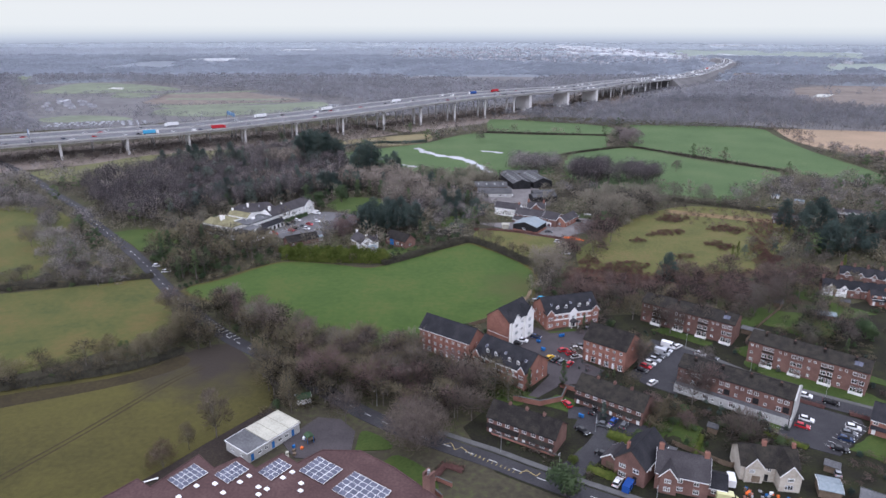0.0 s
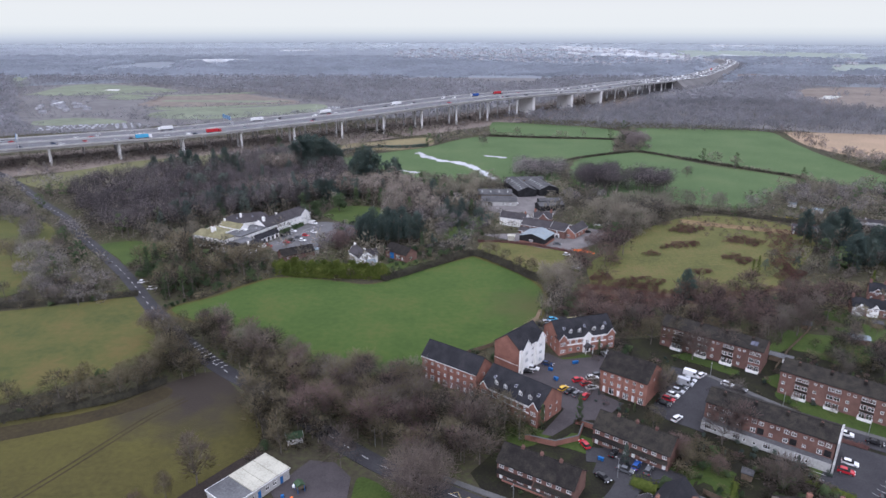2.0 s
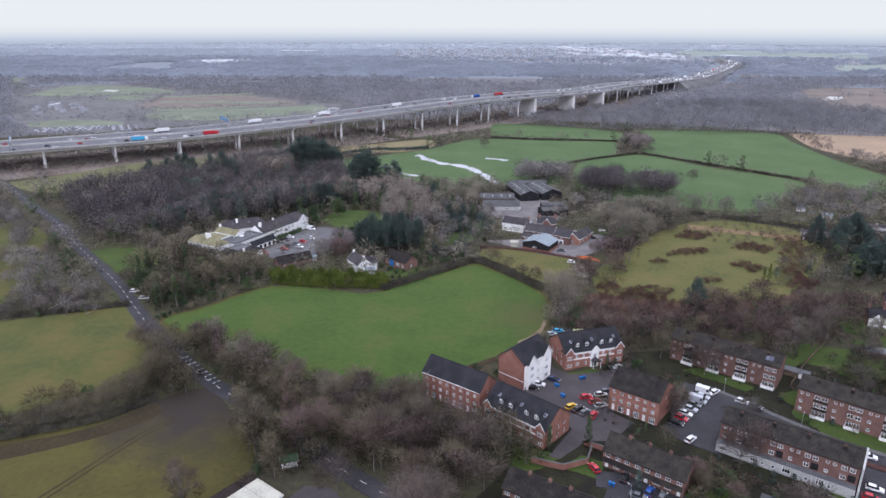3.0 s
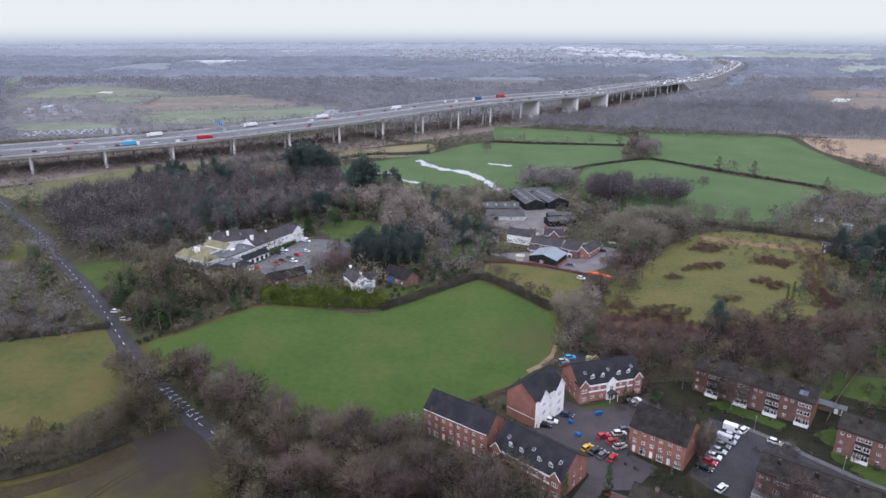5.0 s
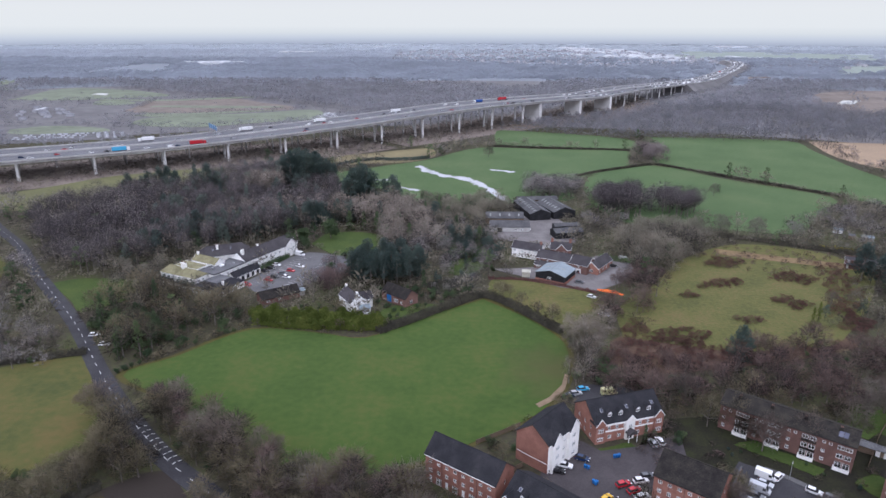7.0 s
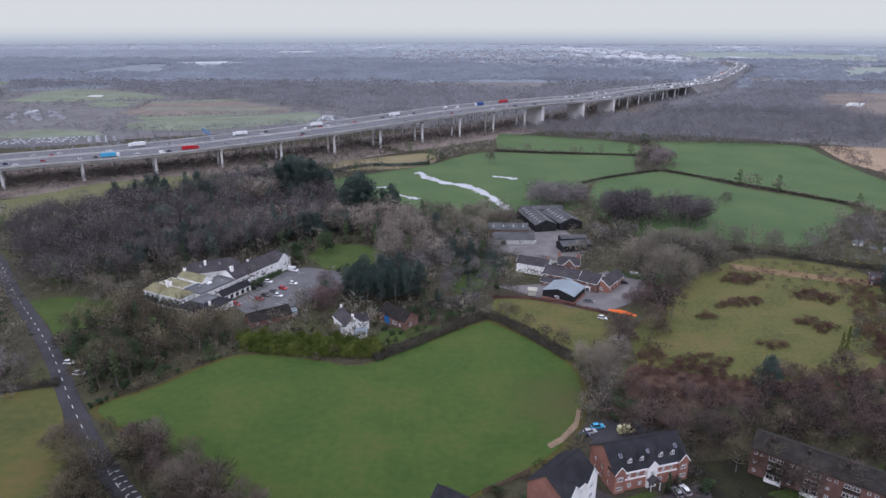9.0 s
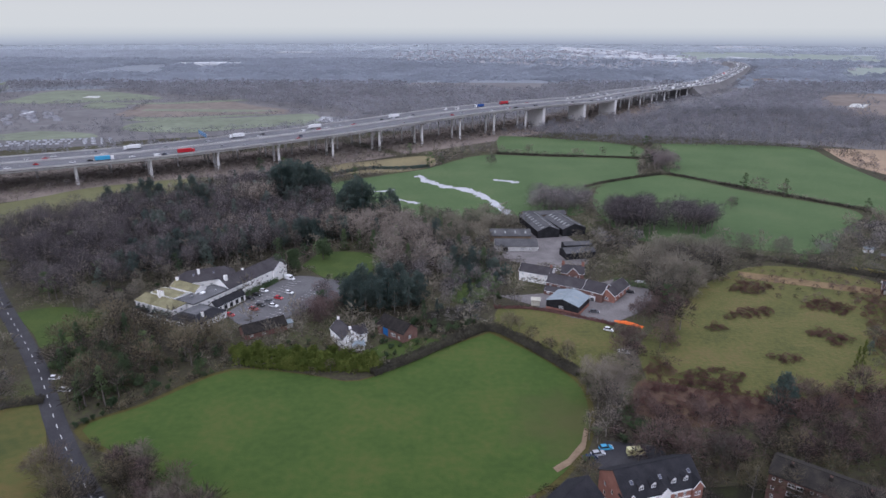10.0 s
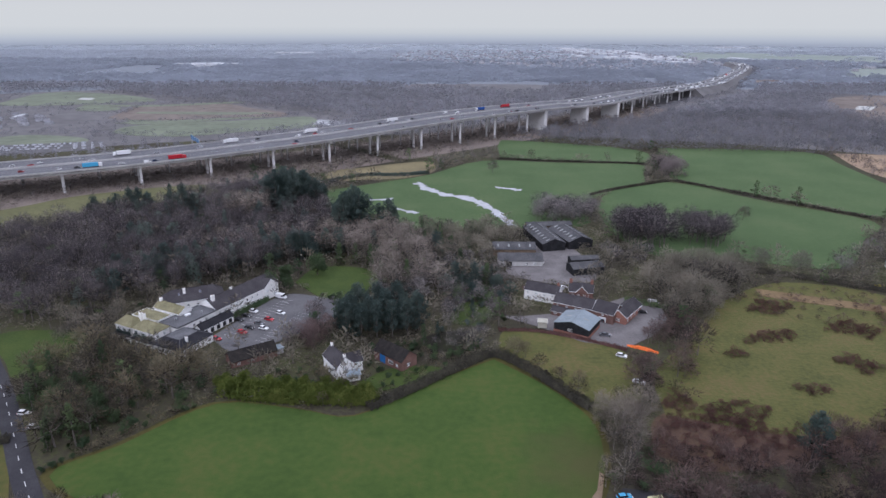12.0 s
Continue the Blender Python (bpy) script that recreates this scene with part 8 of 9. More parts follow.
plant((("bare", -51.5, 213, 14, "brown_twig", 0.85, 0, "leafless tree at the pasture edge"),))
plant((("lobed", -71.5, 221, 13, "pale_twig", 0.95, 1, "pale leafless willow at the pasture edge"),))
plant((("bare", -216, 321, 13, "twig", 1.0, 1, BARE), ("bare", -199, 331, 10, "twig", 1.0, 2, BARE), ("bare", -231, 362, 13, "twig", 1.1, 0, BARE),))
plant((("bare", -109, 237.5, 13, "brown_twig", 1.1, 1, "dark leafless oak beside the road"),))
plant((("bare", 48.5, 277, 17, "pale_twig", 1.05, 0, "tall pale leafless poplar near the flats"), ("tall", 55, 283, 18, "pale_twig", 1.05, 1, "tall pale leafless poplar near the flats"), ("tall", 43.5, 283, 15, "pale_twig", 1.0, 2, "tall pale leafless poplar near the flats"),))
plant((("tall", 125, 236, 15, "twig", 0.9, 0, BARE), ("tall", 151, 236, 14, "twig", 0.85, 1, BARE), ("bare", 84, 177, 12, "red_twig", 0.9, 2, BARE), ("lobed", 84, 152.5, 12, "brown_twig", 1.0, 1, "spreading leafless garden tree"), ("bare", 86.4, 221, 13, "brown_twig", 0.95, 2, BARE), ("bare", 99.3, 221.5, 13, "brown_twig", 0.9, 0, BARE), ("tall", 66.6, 193.5, 12, "brown_twig", 0.8, 1, BARE), ("tall", 64.3, 199.4, 13, "olive_twig", 0.8, 2, BARE), ("tall", 149.3, 217, 13, "red_twig", 0.8, 1, BARE), ("tall", 140, 245, 17, "brown_twig", 1.0, 0, BARE), ("tall", 133, 240, 16, "brown_twig", 1.0, 2, BARE), ("lobed", 70.7, 159.4, 6, "red_twig", 1.0, 0, "small reddish garden tree"), ("lobed", 63.9, 164, 7, "olive_twig", 1.0, 1, "small leafless garden tree"),))
plant((("bare", 38, 655, 11, "twig", 1.1, 0, "lone leafless tree in wet pasture"), ("bare", 155, 420, 14, "twig", 0.9, 1, BARE), ("bare", 173, 415, 14, "twig", 0.8, 2, BARE), ("bare", 188, 512, 10, "twig", 1.0, 0, BARE), ("bare", 158, 478, 12, "twig", 1.1, 1, BARE),))
plant((("bare", -28.2, 161.8, 13, "brown_twig", 1.0, 1, "purple-brown leafless tree beside the school yard"), ("tall", -34, 181, 16, "red_twig", 0.9, 2, "slender birch with reddish twigs by the road"), ("tall", -46, 190, 12, "red_twig", 0.8, 0, "slender birch with reddish twigs by the road"), ("tall", -40.7, 178, 16, "red_twig", 0.9, 1, "slender birch with reddish twigs by the road"), ("bare", -22, 176, 11, "red_twig", 0.9, 2, BARE),))
plant((("bare", 77, 172.5, 14, "brown_twig", 0.95, 1, "tall leafless tree in front of the maisonettes"), ("tall", 114, 225, 15, "brown_twig", 1.0, 0, BARE), ("tall", 144.6, 224.4, 13, "brown_twig", 0.8, 2, BARE), ("bare", 128, 242, 9, "brown_twig", 1.0, 1, BARE), ("bare", 84, 231, 12, "olive_twig", 1.0, 1, BARE), ("bare", 75.5, 233, 12, "olive_twig", 0.9, 2, BARE), ("bare", 70, 200, 10, "olive_twig", 0.9, 2, BARE), ("bare", 54, 204, 10, "olive_twig", 0.85, 0, BARE), ("bare", 60, 198, 9, "olive_twig", 0.8, 2, BARE), ("bare", 84, 226, 9, "olive_twig", 0.9, 0, BARE), ("bare", 57, 207, 8, "olive_twig", 0.8, 1, BARE), ("bare", 46, 198, 8, "olive_twig", 0.8, 2, BARE), ("bare", 62, 166, 9, "red_twig", 0.9, 0, BARE), ("bare", 132, 208, 8, "twig", 0.9, 1, BARE),))
plant((("bare", 88, 192, 10, "twig", 0.9, 0, BARE), ("bare", 60, 180, 8, "olive_twig", 0.9, 1, BARE), ("bare", 73, 246, 11, "twig", 1, 2, BARE), ("bare", 67, 200, 7, "olive_twig", 0.9, 0, BARE),))
plant((("spire", 47.3, 163.2, 6.5, "needle", 1.4, 0, "dark clipped conifer in front of the terrace"), ("spire", 38.8, 182.0, 10, "evergreen", 1.0, 1, "ivy-clad evergreen column beside the flats"), ("bush", 30.5, 131.5, 10, "evergreen", 1.05, 0, "broad dark evergreen tree by the road"),))
plant((("pine", 101, 270, 16, "needle", 1.0, 0, "dark pine standing in scrub"), ("bush", 158, 217, 9, "evergreen", 1.2, 1, "broad dark evergreen in a garden"), ("spire", 190, 286, 9, "laurel", 1.0, 0, "yellow-green conifer in a garden"), ("spire", 143, 300, 9, "laurel", 0.8, 1, "yellow-green conifer in a garden"), ("spire", 147, 303, 10, "laurel", 0.8, 0, "yellow-green conifer in a garden"),))
plant((("bush", -86, 392, 12, "evergreen", 0.9, 2, "rounded dark evergreen behind the hotel"), ("bush", -78, 398, 12, "evergreen", 0.9, 1, "rounded dark evergreen behind the hotel"), ))
plant((("bush", 55, 154.5, 3, "evergreen", 1.5, 1, "small clipped dark garden evergreen"), ("bush", 35, 144, 2.5, "laurel", 1.3, 2, "low yellow-green garden shrub"),))
_r = random.Random(77)
PINES = ((-43, 346), (-37, 345), (-31, 346), (-25, 347), (-19, 348), (-15, 353), (-42, 354), (-35, 353), (-28, 355), (-21, 357), (-40, 362), (-32, 363), (-24, 364), (-46, 350))
for x, y in PINES:
    tree("pine", x, y, _r.uniform(15, 18.5), "needle", "tall dark pine with a bare lower trunk", _r.uniform(0.85, 1.05), _r.randrange(3))
for x, y, h in ((-118, 522, 22), (-112, 519, 26), (-105, 524, 24), (-100, 518, 27), (-94, 524, 25), (-88, 527, 20), (-108, 530, 26), (-97, 533, 23), (-84, 533, 16)):
    tree("pine", x, y, h * 1.22, "needle", "large dark pine near the viaduct", _r.uniform(0.8, 1.0), _r.randrange(3))
for x, y, h in ((-66, 478, 19), (-62, 473, 25), (-57, 480, 27), (-53, 474, 26), (-49, 479, 22), (-42, 482, 17), (-37, 485, 19), (-34, 489, 14), (-60, 486, 23)):
    tree("pine", x, y, h * 1.15, "needle", "dark pine at the wood's edge", _r.uniform(0.8, 1.0), _r.randrange(3))
for x, y, h in ((-220, 494, 13), (-218, 497, 17), (-211, 502, 14), (-206, 501, 17), (-201, 508, 19), (-196, 509, 19), (-191, 511, 16), (-170, 514, 20), (-165, 516, 14)):
    tree("pine", x, y, h * 1.2, "needle", "dark conifer above the bare wood", _r.uniform(0.6, 0.8), _r.randrange(3))
for x, y, h, k, w in ((-8, 438, 16, "pine", 0.9), (1, 400, 13, "pine", 0.8), (10, 396, 14, "pine", 0.75), (16, 399, 12, "spire", 1.4), (-67, 414, 14, "bush", 0.8), (-58, 429, 12, "spire", 1.5), (-50, 431, 11, "spire", 1.3), (-42, 428, 12, "spire", 1.4), (-34, 402, 12, "spire", 1.2), (-22, 404, 12, "spire", 1.3), (-14, 408, 11, "spire", 1.4), (4, 420, 12, "spire", 1.4), (-30, 436, 12, "spire", 1.4), (-42, 446, 14, "pine", 0.7)):
    tree(k, x, y, h, "needle" if k == "pine" else "evergreen", "ivy-clad evergreen column among pale bare trees", w, int(h) % 3)
for x, y in ((-126, 288), (-122, 284), (-130, 296), (-120, 292), (-126, 302), (-118, 300), (-134, 304), (-112, 290)):
    tree("bush", x, y, _r.uniform(7, 9.5), "evergreen", "dark spreading evergreen by the road", 1.15, _r.randrange(3))
for i in range(46):
    u = i / 45
    tree("spire" if i % 3 else "bush", -164 + 106 * u + _r.uniform(-3, 3), 404 + 47 * u + _r.uniform(-9, 9), _r.uniform(12, 16), "needle", "dark evergreen among bare trees behind the hotel", _r.uniform(1.0, 1.4) if i % 3 else 0.75, i % 2)
for x, y, h in ((6, 398, 9), (14, 404, 10), (20, 396, 9), (26, 388, 8), (10, 388, 8), (-4, 396, 9), (22, 380, 7), (4, 412, 9)):
    tree("bush", x, y, h, "needle", "dense dark evergreen near the farm", 0.9, int(x) % 3)
for i in range(34):
    x, y = _r.uniform(192, 262), _r.uniform(306, 358)
    tree("pine" if i % 3 else "bush", x, y, _r.uniform(13, 20) * (1.0 if i % 3 else 0.7), "needle", "dark evergreen in the wooded gardens", 1.0, i % 3)

# ---- hedges ----
hedge(smooth([(-29, 295), (-20, 302), (-10, 311), (2, 322), (14, 331), (24, 322), (34, 308), (43, 294)], 4), 3.0, 3.0, "hedge_twig", "dense dark hedge along the pasture", 1, 0.5)
hedge(smooth([(181, 624), (205, 595), (230, 566), (255, 537), (280, 508)], 3), 1.7, 1.8, "hedge_twig", "straight dark hedge between pastures", 2, 0.6)
hedge(smooth([(48, 713), (90, 703), (140, 696), (178, 690)], 3), 1.7, 1.8, "hedge_twig", "thin hedge across wet pasture", 3, 0.6)
hedge(smooth([(140, 424), (167, 413), (202, 394), (250, 366)], 3), 3.0, 2.4, "hedge_twig", "dark hedge along the lane", 4, 0.5)
hedge(smooth([(-100, 612), (-70, 640), (-40, 640), (-16, 650)], 3), 3.0, 2.4, "needle", "dark ragged hedge below the viaduct", 5, 0.6)
hedge(smooth([(104, 575), (125, 592), (150, 607), (178, 622)], 3), 1.7, 1.8, "hedge_twig", "thin bare hedge in pasture", 6, 0.6)
hedge(smooth([(-240, 126), (-180, 162), (-140, 180), (-106, 193), (-92, 206)], 3), 2.6, 2.2, "hedge_twig", "dark hedge between two fields", 18, 0.5)
hedge(smooth([(-260, 252), (-196, 262), (-160, 270), (-134, 278)], 3), 2.6, 2.2, "hedge_twig", "dark hedge along the olive field", 19, 0.5)
hedge([(47.5, 156.5), (53, 152.5)], 4.5, 2.0, "laurel", "thick bright green clipped hedge", 7, 0.25, 40)
hedge([(38.5, 141.5), (44.5, 137.5)], 3.5, 1.8, "laurel", "clipped green garden hedge", 8, 0.25, 40)
hedge([(200, 398), (208, 395), (216, 391.5)], 1.8, 1.8, "gold_leaf", "golden-yellow clipped conifer hedge by a lane", 22, 0.3, 36)
hedge([(92, 157), (101, 150)], 1.6, 1.5, "laurel", "yellow-green clipped hedge beside the car park", 9, 0.25, 30)
hedge([(110.8, 174.5), (117.0, 170.0)], 1.4, 1.3, "bramble", "reddish clipped hedge beside the car park", 10, 0.25, 30)
hedge([(122.5, 167.0), (128, 163)], 1.4, 1.3, "bramble", "reddish clipped hedge beside the car park", 11, 0.25, 30)
hedge([(68, 146), (74, 156)], 1.5, 1.6, "laurel", "yellow-green clipped garden hedge", 12, 0.25, 30)
hedge([(77, 381), (98, 372)], 2.4, 2.6, "evergreen", "clipped green hedge by the farm", 13, 0.4, 20)
hedge(smooth([(50, 270), (56, 262), (64, 254)], 3), 3.0, 3.0, "evergreen", "green hedge behind the flats", 14, 0.4, 20)
hedge(smooth([(18, 352), (34, 351), (52, 343), (66, 335)], 3), 1.6, 1.2, "bramble", "low scrubby hedge beside the yard", 15, 0.4)
hedge([(-1.9, 138.0), (0.8, 142.5), (5.5, 140.2)], 1.8, 1.8, "bramble", "reddish clipped hedge round the school drive", 21, 0.3, 26)
hedge([(-94.0, 363.4), (-83.4, 382.6)], 1.8, 2.4, "evergreen", "clipped green shrubs against the hotel", 16, 0.35, 24)
hedge(smooth([(-79, 305), (-64, 301), (-48, 300), (-29, 299)], 4), 5.0, 5.0, "laurel", "tall dense yellow-green evergreen screen hedge", 17, 0.9, 30)
for i in range(24):
    t = i / 23
    tree("bush", -80 + 52 * t, 306 - 7 * t + 1.5 * math.sin(i * 2.1), _r.uniform(7.0, 8.5), "laurel", "tall yellow-green evergreen in a screen row", 0.75, i % 3)

# ---- woods ----
WINE3 = ("bark", "wine_twig", "evergreen")
BARK3 = ("bark", "twig", "needle")
OLIVE3 = ("bark", "olive_twig", "evergreen")
RED3 = ("bark", "red_twig", "needle")
PALE3 = ("pale_bark", "pale_twig", "needle")


def woods(name, poly, spacing, heights, mix, mats, label, seed, light=False, margin=2.5, category="woodland", wide=1.0):
    spots = [p for p in scatter(poly, spacing * 1.18, random.Random(seed)) if is_clear(*p, margin)]
    return wood(name, spots, heights, mix, mats, label, category, seed, light, wide)


woods("woodland", [(-196, 480), (-225, 492), (-185, 540), (-150, 580), (-105, 575), (-85, 535), (-70, 490), (-74, 450), (-92, 420), (-118, 392), (-140, 378), (-166, 350), (-170, 430)], 6.6, (12, 19), [("tall", 4), ("bare", 6), ("shrub", 1), ("spire", 0.8), ("pine", 1.3)], ("bark", "dusk_twig", "needle"), "mixed bare winter woodland with a few dark conifers", 1)
woods("woodland", [(-232, 412), (-262, 468), (-225, 492), (-196, 480), (-170, 430), (-166, 350), (-195, 364)], 6.4, (13, 18), [("bare", 8), ("shrub", 2)], ("bark", "dusk_twig", "needle"), "dark purple-brown bare wood beside the road", 11)
woods("woodland", [(-138, 496), (-116, 494), (-112, 514), (-136, 516)], 4.4, (17, 23), [("tall", 5), ("bare", 2)], PALE3, "tall pale leafless poplars in the wood", 12)
woods("woodland", [(-160, 408), (-150, 428), (-100, 446), (-60, 460), (-60, 440), (-110, 420)], 6.5, (9, 13), [("spire", 3), ("bush", 2), ("bare", 2)], ("bark", "dusk_twig", "needle"), "dark evergreens and bare trees behind the hotel", 13)
woods("woodland", [(-150, 440), (-120, 470), (-90, 470), (-84, 440), (-110, 420)], 6, (11, 15), [("tall", 5)], PALE3, "pale leafless poplars in the wood", 21)
woods("woodland", [(-84, 446), (-62, 480), (-30, 476), (-12, 440), (-14, 424), (-30, 428)], 4.4, (12, 18), [("tall", 6), ("bare", 2), ("shrub", 1)], ("bark", "pale_twig", "needle"), "pale leafless trees behind the lawn", 22)
woods("woodland", [(-16, 424), (16, 436), (34, 424), (42, 452), (30, 486), (-27, 487), (-36, 470)], 4.8, (8, 13), [("bare", 5), ("tall", 2), ("shrub", 3), ("spire", 0.7)], OLIVE3, "mixed bare trees and evergreens west of the farm", 24)
woods("woodland", [(-44, 388), (-6, 388), (-2, 416), (-18, 430), (-40, 424)], 6.4, (12, 18), [("tall", 6), ("bare", 2), ("shrub", 1)], PALE3, "tall pale leafless poplars beside the lawn", 25)
woods("woodland", [(-110, 590), (-140, 600), (-180, 570), (-160, 560), (-100, 575), (-84, 585)], 7, (9, 13), [("tall", 3), ("bare", 4)], BARK3, "leafless trees at the wood's edge", 23)
woods("woodland", [(-150, 316), (-134, 334), (-118, 329), (-98, 321), (-84, 316), (-77, 306), (-82, 301), (-102, 280), (-116, 266), (-138, 288)], 4.4, (10, 15), [("bare", 7), ("shrub", 2), ("bush", 6), ("spire", 1.2)], ("bark", "olive_twig", "evergreen"), "tangled roadside belt of bare and evergreen trees", 2)
wood("undergrowth", [(x, y - 2.2) for x, y, a in along([(-116, 266), (-102, 281), (-82, 302)], 2.6)], (6, 9), [("bush", 3), ("shrub", 3)], OLIVE3, "dark bushes along the pasture's edge", "undergrowth", 212)
woods("woodland", [(-310, 440), (-290, 420), (-262, 405), (-236, 378), (-214, 348), (-196, 318), (-170, 296), (-140, 274), (-150, 264), (-190, 276), (-200, 300), (-224, 345), (-250, 378), (-300, 402)], 5.5, (9, 13), [("bare", 6), ("shrub", 5)], BARK3, "belt of bare trees along the road", 3)
woods("woodland", [(-198, 262), (-160, 270), (-136, 278), (-150, 288), (-200, 278), (-260, 262), (-300, 250), (-300, 238)], 5.5, (6, 10), [("bare", 4), ("shrub", 6)], BARK3, "overgrown hedgerow of bare trees", 31)
woods("woodland", [(-360, 470), (-300, 430), (-262, 470), (-280, 510), (-330, 490)], 8, (9, 14), [("bare", 5), ("shrub", 4)], BARK3, "bare woodland beside the far road", 32, True)
woods("woodland", [(-600, 330), (-330, 300), (-310, 400), (-330, 480), (-440, 500), (-600, 420)], 11, (10, 15), [("bare", 5), ("shrub", 4), ("pine", 0.4)], BARK3, "bare parkland woodland", 33, True)
COPSE = [(-97, 249), (-70, 231), (-45, 211), (-14, 206), (-6, 194), (8, 184), (16, 172), (8, 160), (-10, 166), (-35, 186), (-60, 208), (-94, 240)]
woods("woodland", COPSE, 5.0, (9, 13), [("bare", 5), ("tall", 3), ("shrub", 4), ("bush", 0.8)], OLIVE3, "thick bare copse between pasture and road", 4)
woods("woodland", COPSE, 7.6, (10, 14), [("bare", 4), ("tall", 4)], ("bark", "brown_twig", "evergreen"), "brown leafless trees in the roadside copse", 14)
woods("woodland", COPSE, 10.0, (10, 14), [("bare", 4), ("tall", 2)], ("bark", "red_twig", "evergreen"), "reddish birches in the roadside copse", 15)
woods("woodland", COPSE, 11.0, (10, 13), [("bare", 5)], PALE3, "pale willows in the roadside copse", 16)
woods("woodland", [(-92, 226), (-62, 200), (-50, 180), (-55, 166), (-47, 166), (-38, 176), (-56, 200), (-86, 230)], 3.8, (9, 13), [("bare", 4), ("shrub", 5), ("bush", 0.5)], OLIVE3, "overgrown verge of bare trees", 34)
woods("woodland", [(-240, 120), (-150, 176), (-106, 192), (-88, 212), (-97, 224), (-112, 206), (-150, 184), (-240, 130)], 3.8, (7, 11), [("bare", 4), ("shrub", 6)], OLIVE3, "overgrown hedgerow between fields", 35)
woods("woodland", [(-113, 256), (-92, 236), (-98, 226), (-118, 246)], 6, (8, 11), [("bare", 4), ("shrub", 4)], OLIVE3, "bare roadside trees", 36)
woods("woodland", [(46, 262), (56, 276), (80, 270), (94, 266), (104, 278), (150, 286), (180, 272), (150, 248), (122, 238), (84, 244), (66, 242), (48, 246)], 3.9, (6, 12), [("bare", 6), ("shrub", 7), ("bush", 0.8)], WINE3, "dark reddish scrub and bare trees behind the flats", 5)
woods("woodland", [(-70, 332), (-52, 344), (-52, 366), (-58, 372), (-64, 352), (-72, 340)], 4.6, (7, 10), [("bare", 4), ("shrub", 3)], RED3, "reddish bare trees beside the car park", 37)
woods("woodland", [(-64, 318), (-50, 326), (-36, 332), (-10, 332), (8, 340), (6, 326), (-10, 314), (-24, 303), (-30, 300), (-66, 306)], 3.4, (5, 9), [("bare", 1), ("shrub", 5), ("bush", 3)], OLIVE3, "shrubby cottage gardens", 38)
woods("woodland", [(-8, 340), (-4, 380), (-14, 420), (16, 436), (22, 424), (30, 396), (26, 374), (14, 352), (14, 338), (2, 336)], 4.2, (7, 12), [("bare", 3), ("spire", 0.8), ("shrub", 6), ("bush", 1.6)], BARK3, "mixed trees between cottage gardens and farm", 6)
woods("woodland", [(98, 450), (95, 474), (104, 492), (120, 490), (126, 470), (118, 450)], 4.6, (15, 21), [("bare", 8), ("shrub", 1)], ("bark", "dusk_twig", "needle"), "rounded thicket of reddish bare trees in pasture", 7)
woods("woodland", [(130, 462), (128, 480), (140, 494), (156, 488), (162, 472), (148, 456)], 4.6, (13, 18), [("bare", 8), ("shrub", 1)], ("bark", "dusk_twig", "needle"), "smaller thicket of reddish bare trees in pasture", 72)
woods("woodland", [(52, 500), (60, 530), (78, 538), (96, 524), (92, 504), (74, 496)], 4.4, (11, 16), [("bare", 6), ("shrub", 2)], BARK3, "thicket of bare trees behind the farm", 71)
woods("woodland", [(86, 378), (94, 402), (118, 432), (148, 422), (142, 398), (118, 372), (98, 352), (88, 356)], 4.4, (11, 16), [("bare", 4), ("shrub", 4)], ("bark", "olive_twig", "needle"), "bare wood beside the farm", 8)
woods("woodland", [(66, 300), (72, 330), (90, 345), (98, 352), (92, 360), (78, 345), (66, 332), (58, 300)], 3.8, (7, 10), [("bare", 5), ("shrub", 5)], WINE3, "scrubby hedgerow beside the meadow", 81)
woods("woodland", [(80, 424), (84, 446), (110, 448), (100, 424)], 6, (7, 10), [("bare", 4), ("shrub", 3)], BARK3, "bare trees behind the farmyard", 82)
woods("woodland", [(186, 420), (200, 434), (240, 458), (285, 484), (325, 460), (352, 500), (352, 600), (366, 600), (400, 520), (300, 400), (260, 380), (205, 396)], 8.5, (8, 13), [("bare", 4), ("shrub", 5)], BARK3, "bare trees along the eastern fields", 83)
woods("woodland", [(205, 396), (260, 370), (300, 360), (280, 280), (200, 285), (170, 300), (150, 300), (150, 320), (190, 350), (200, 380)], 8.5, (6, 11), [("bare", 4), ("shrub", 5), ("pine", 0.8)], BARK3, "wooded gardens with bare trees and conifers", 84)
woods("woodland", [(174, 628), (178, 668), (200, 680), (200, 634)], 4.6, (12, 16), [("bare", 5), ("shrub", 3)], RED3, "rounded clump of bare trees where hedges meet", 85)
hedge(smooth([(190, 676), (200, 716), (212, 770)], 3), 3.0, 2.6, "hedge_twig", "thin hedge between two pastures", 20, 0.6)
woods("woodland", [(-18, 660), (-8, 720), (40, 740), (52, 760), (48, 716), (26, 700), (-10, 650)], 7, (7, 11), [("bare", 4), ("shrub", 5)], BARK3, "bare thicket below the viaduct", 86, True)
woods("woodland", [(350, 600), (358, 680), (372, 745), (388, 700), (370, 620), (400, 575), (440, 560), (380, 530)], 7.5, (7, 11), [("bare", 4), ("shrub", 5)], RED3, "hedgerow of bare trees by the stubble field", 87, True)
for k, poly in enumerate(([(92, 301), (101, 294), (93, 285), (77, 288), (77, 296)], [(115, 308), (122, 310), (130, 305), (119, 303)], [(112, 340), (124, 352), (138, 350), (132, 342)], [(126, 372), (140, 384), (152, 376), (138, 366)], [(138, 326), (148, 332), (156, 322), (146, 316)], [(66, 300), (70, 290), (78, 296), (74, 306)], [(150, 352), (162, 362), (176, 352), (164, 344)], [(100, 330), (108, 338), (112, 330)], [(152, 300), (166, 312), (172, 304), (160, 294)])):
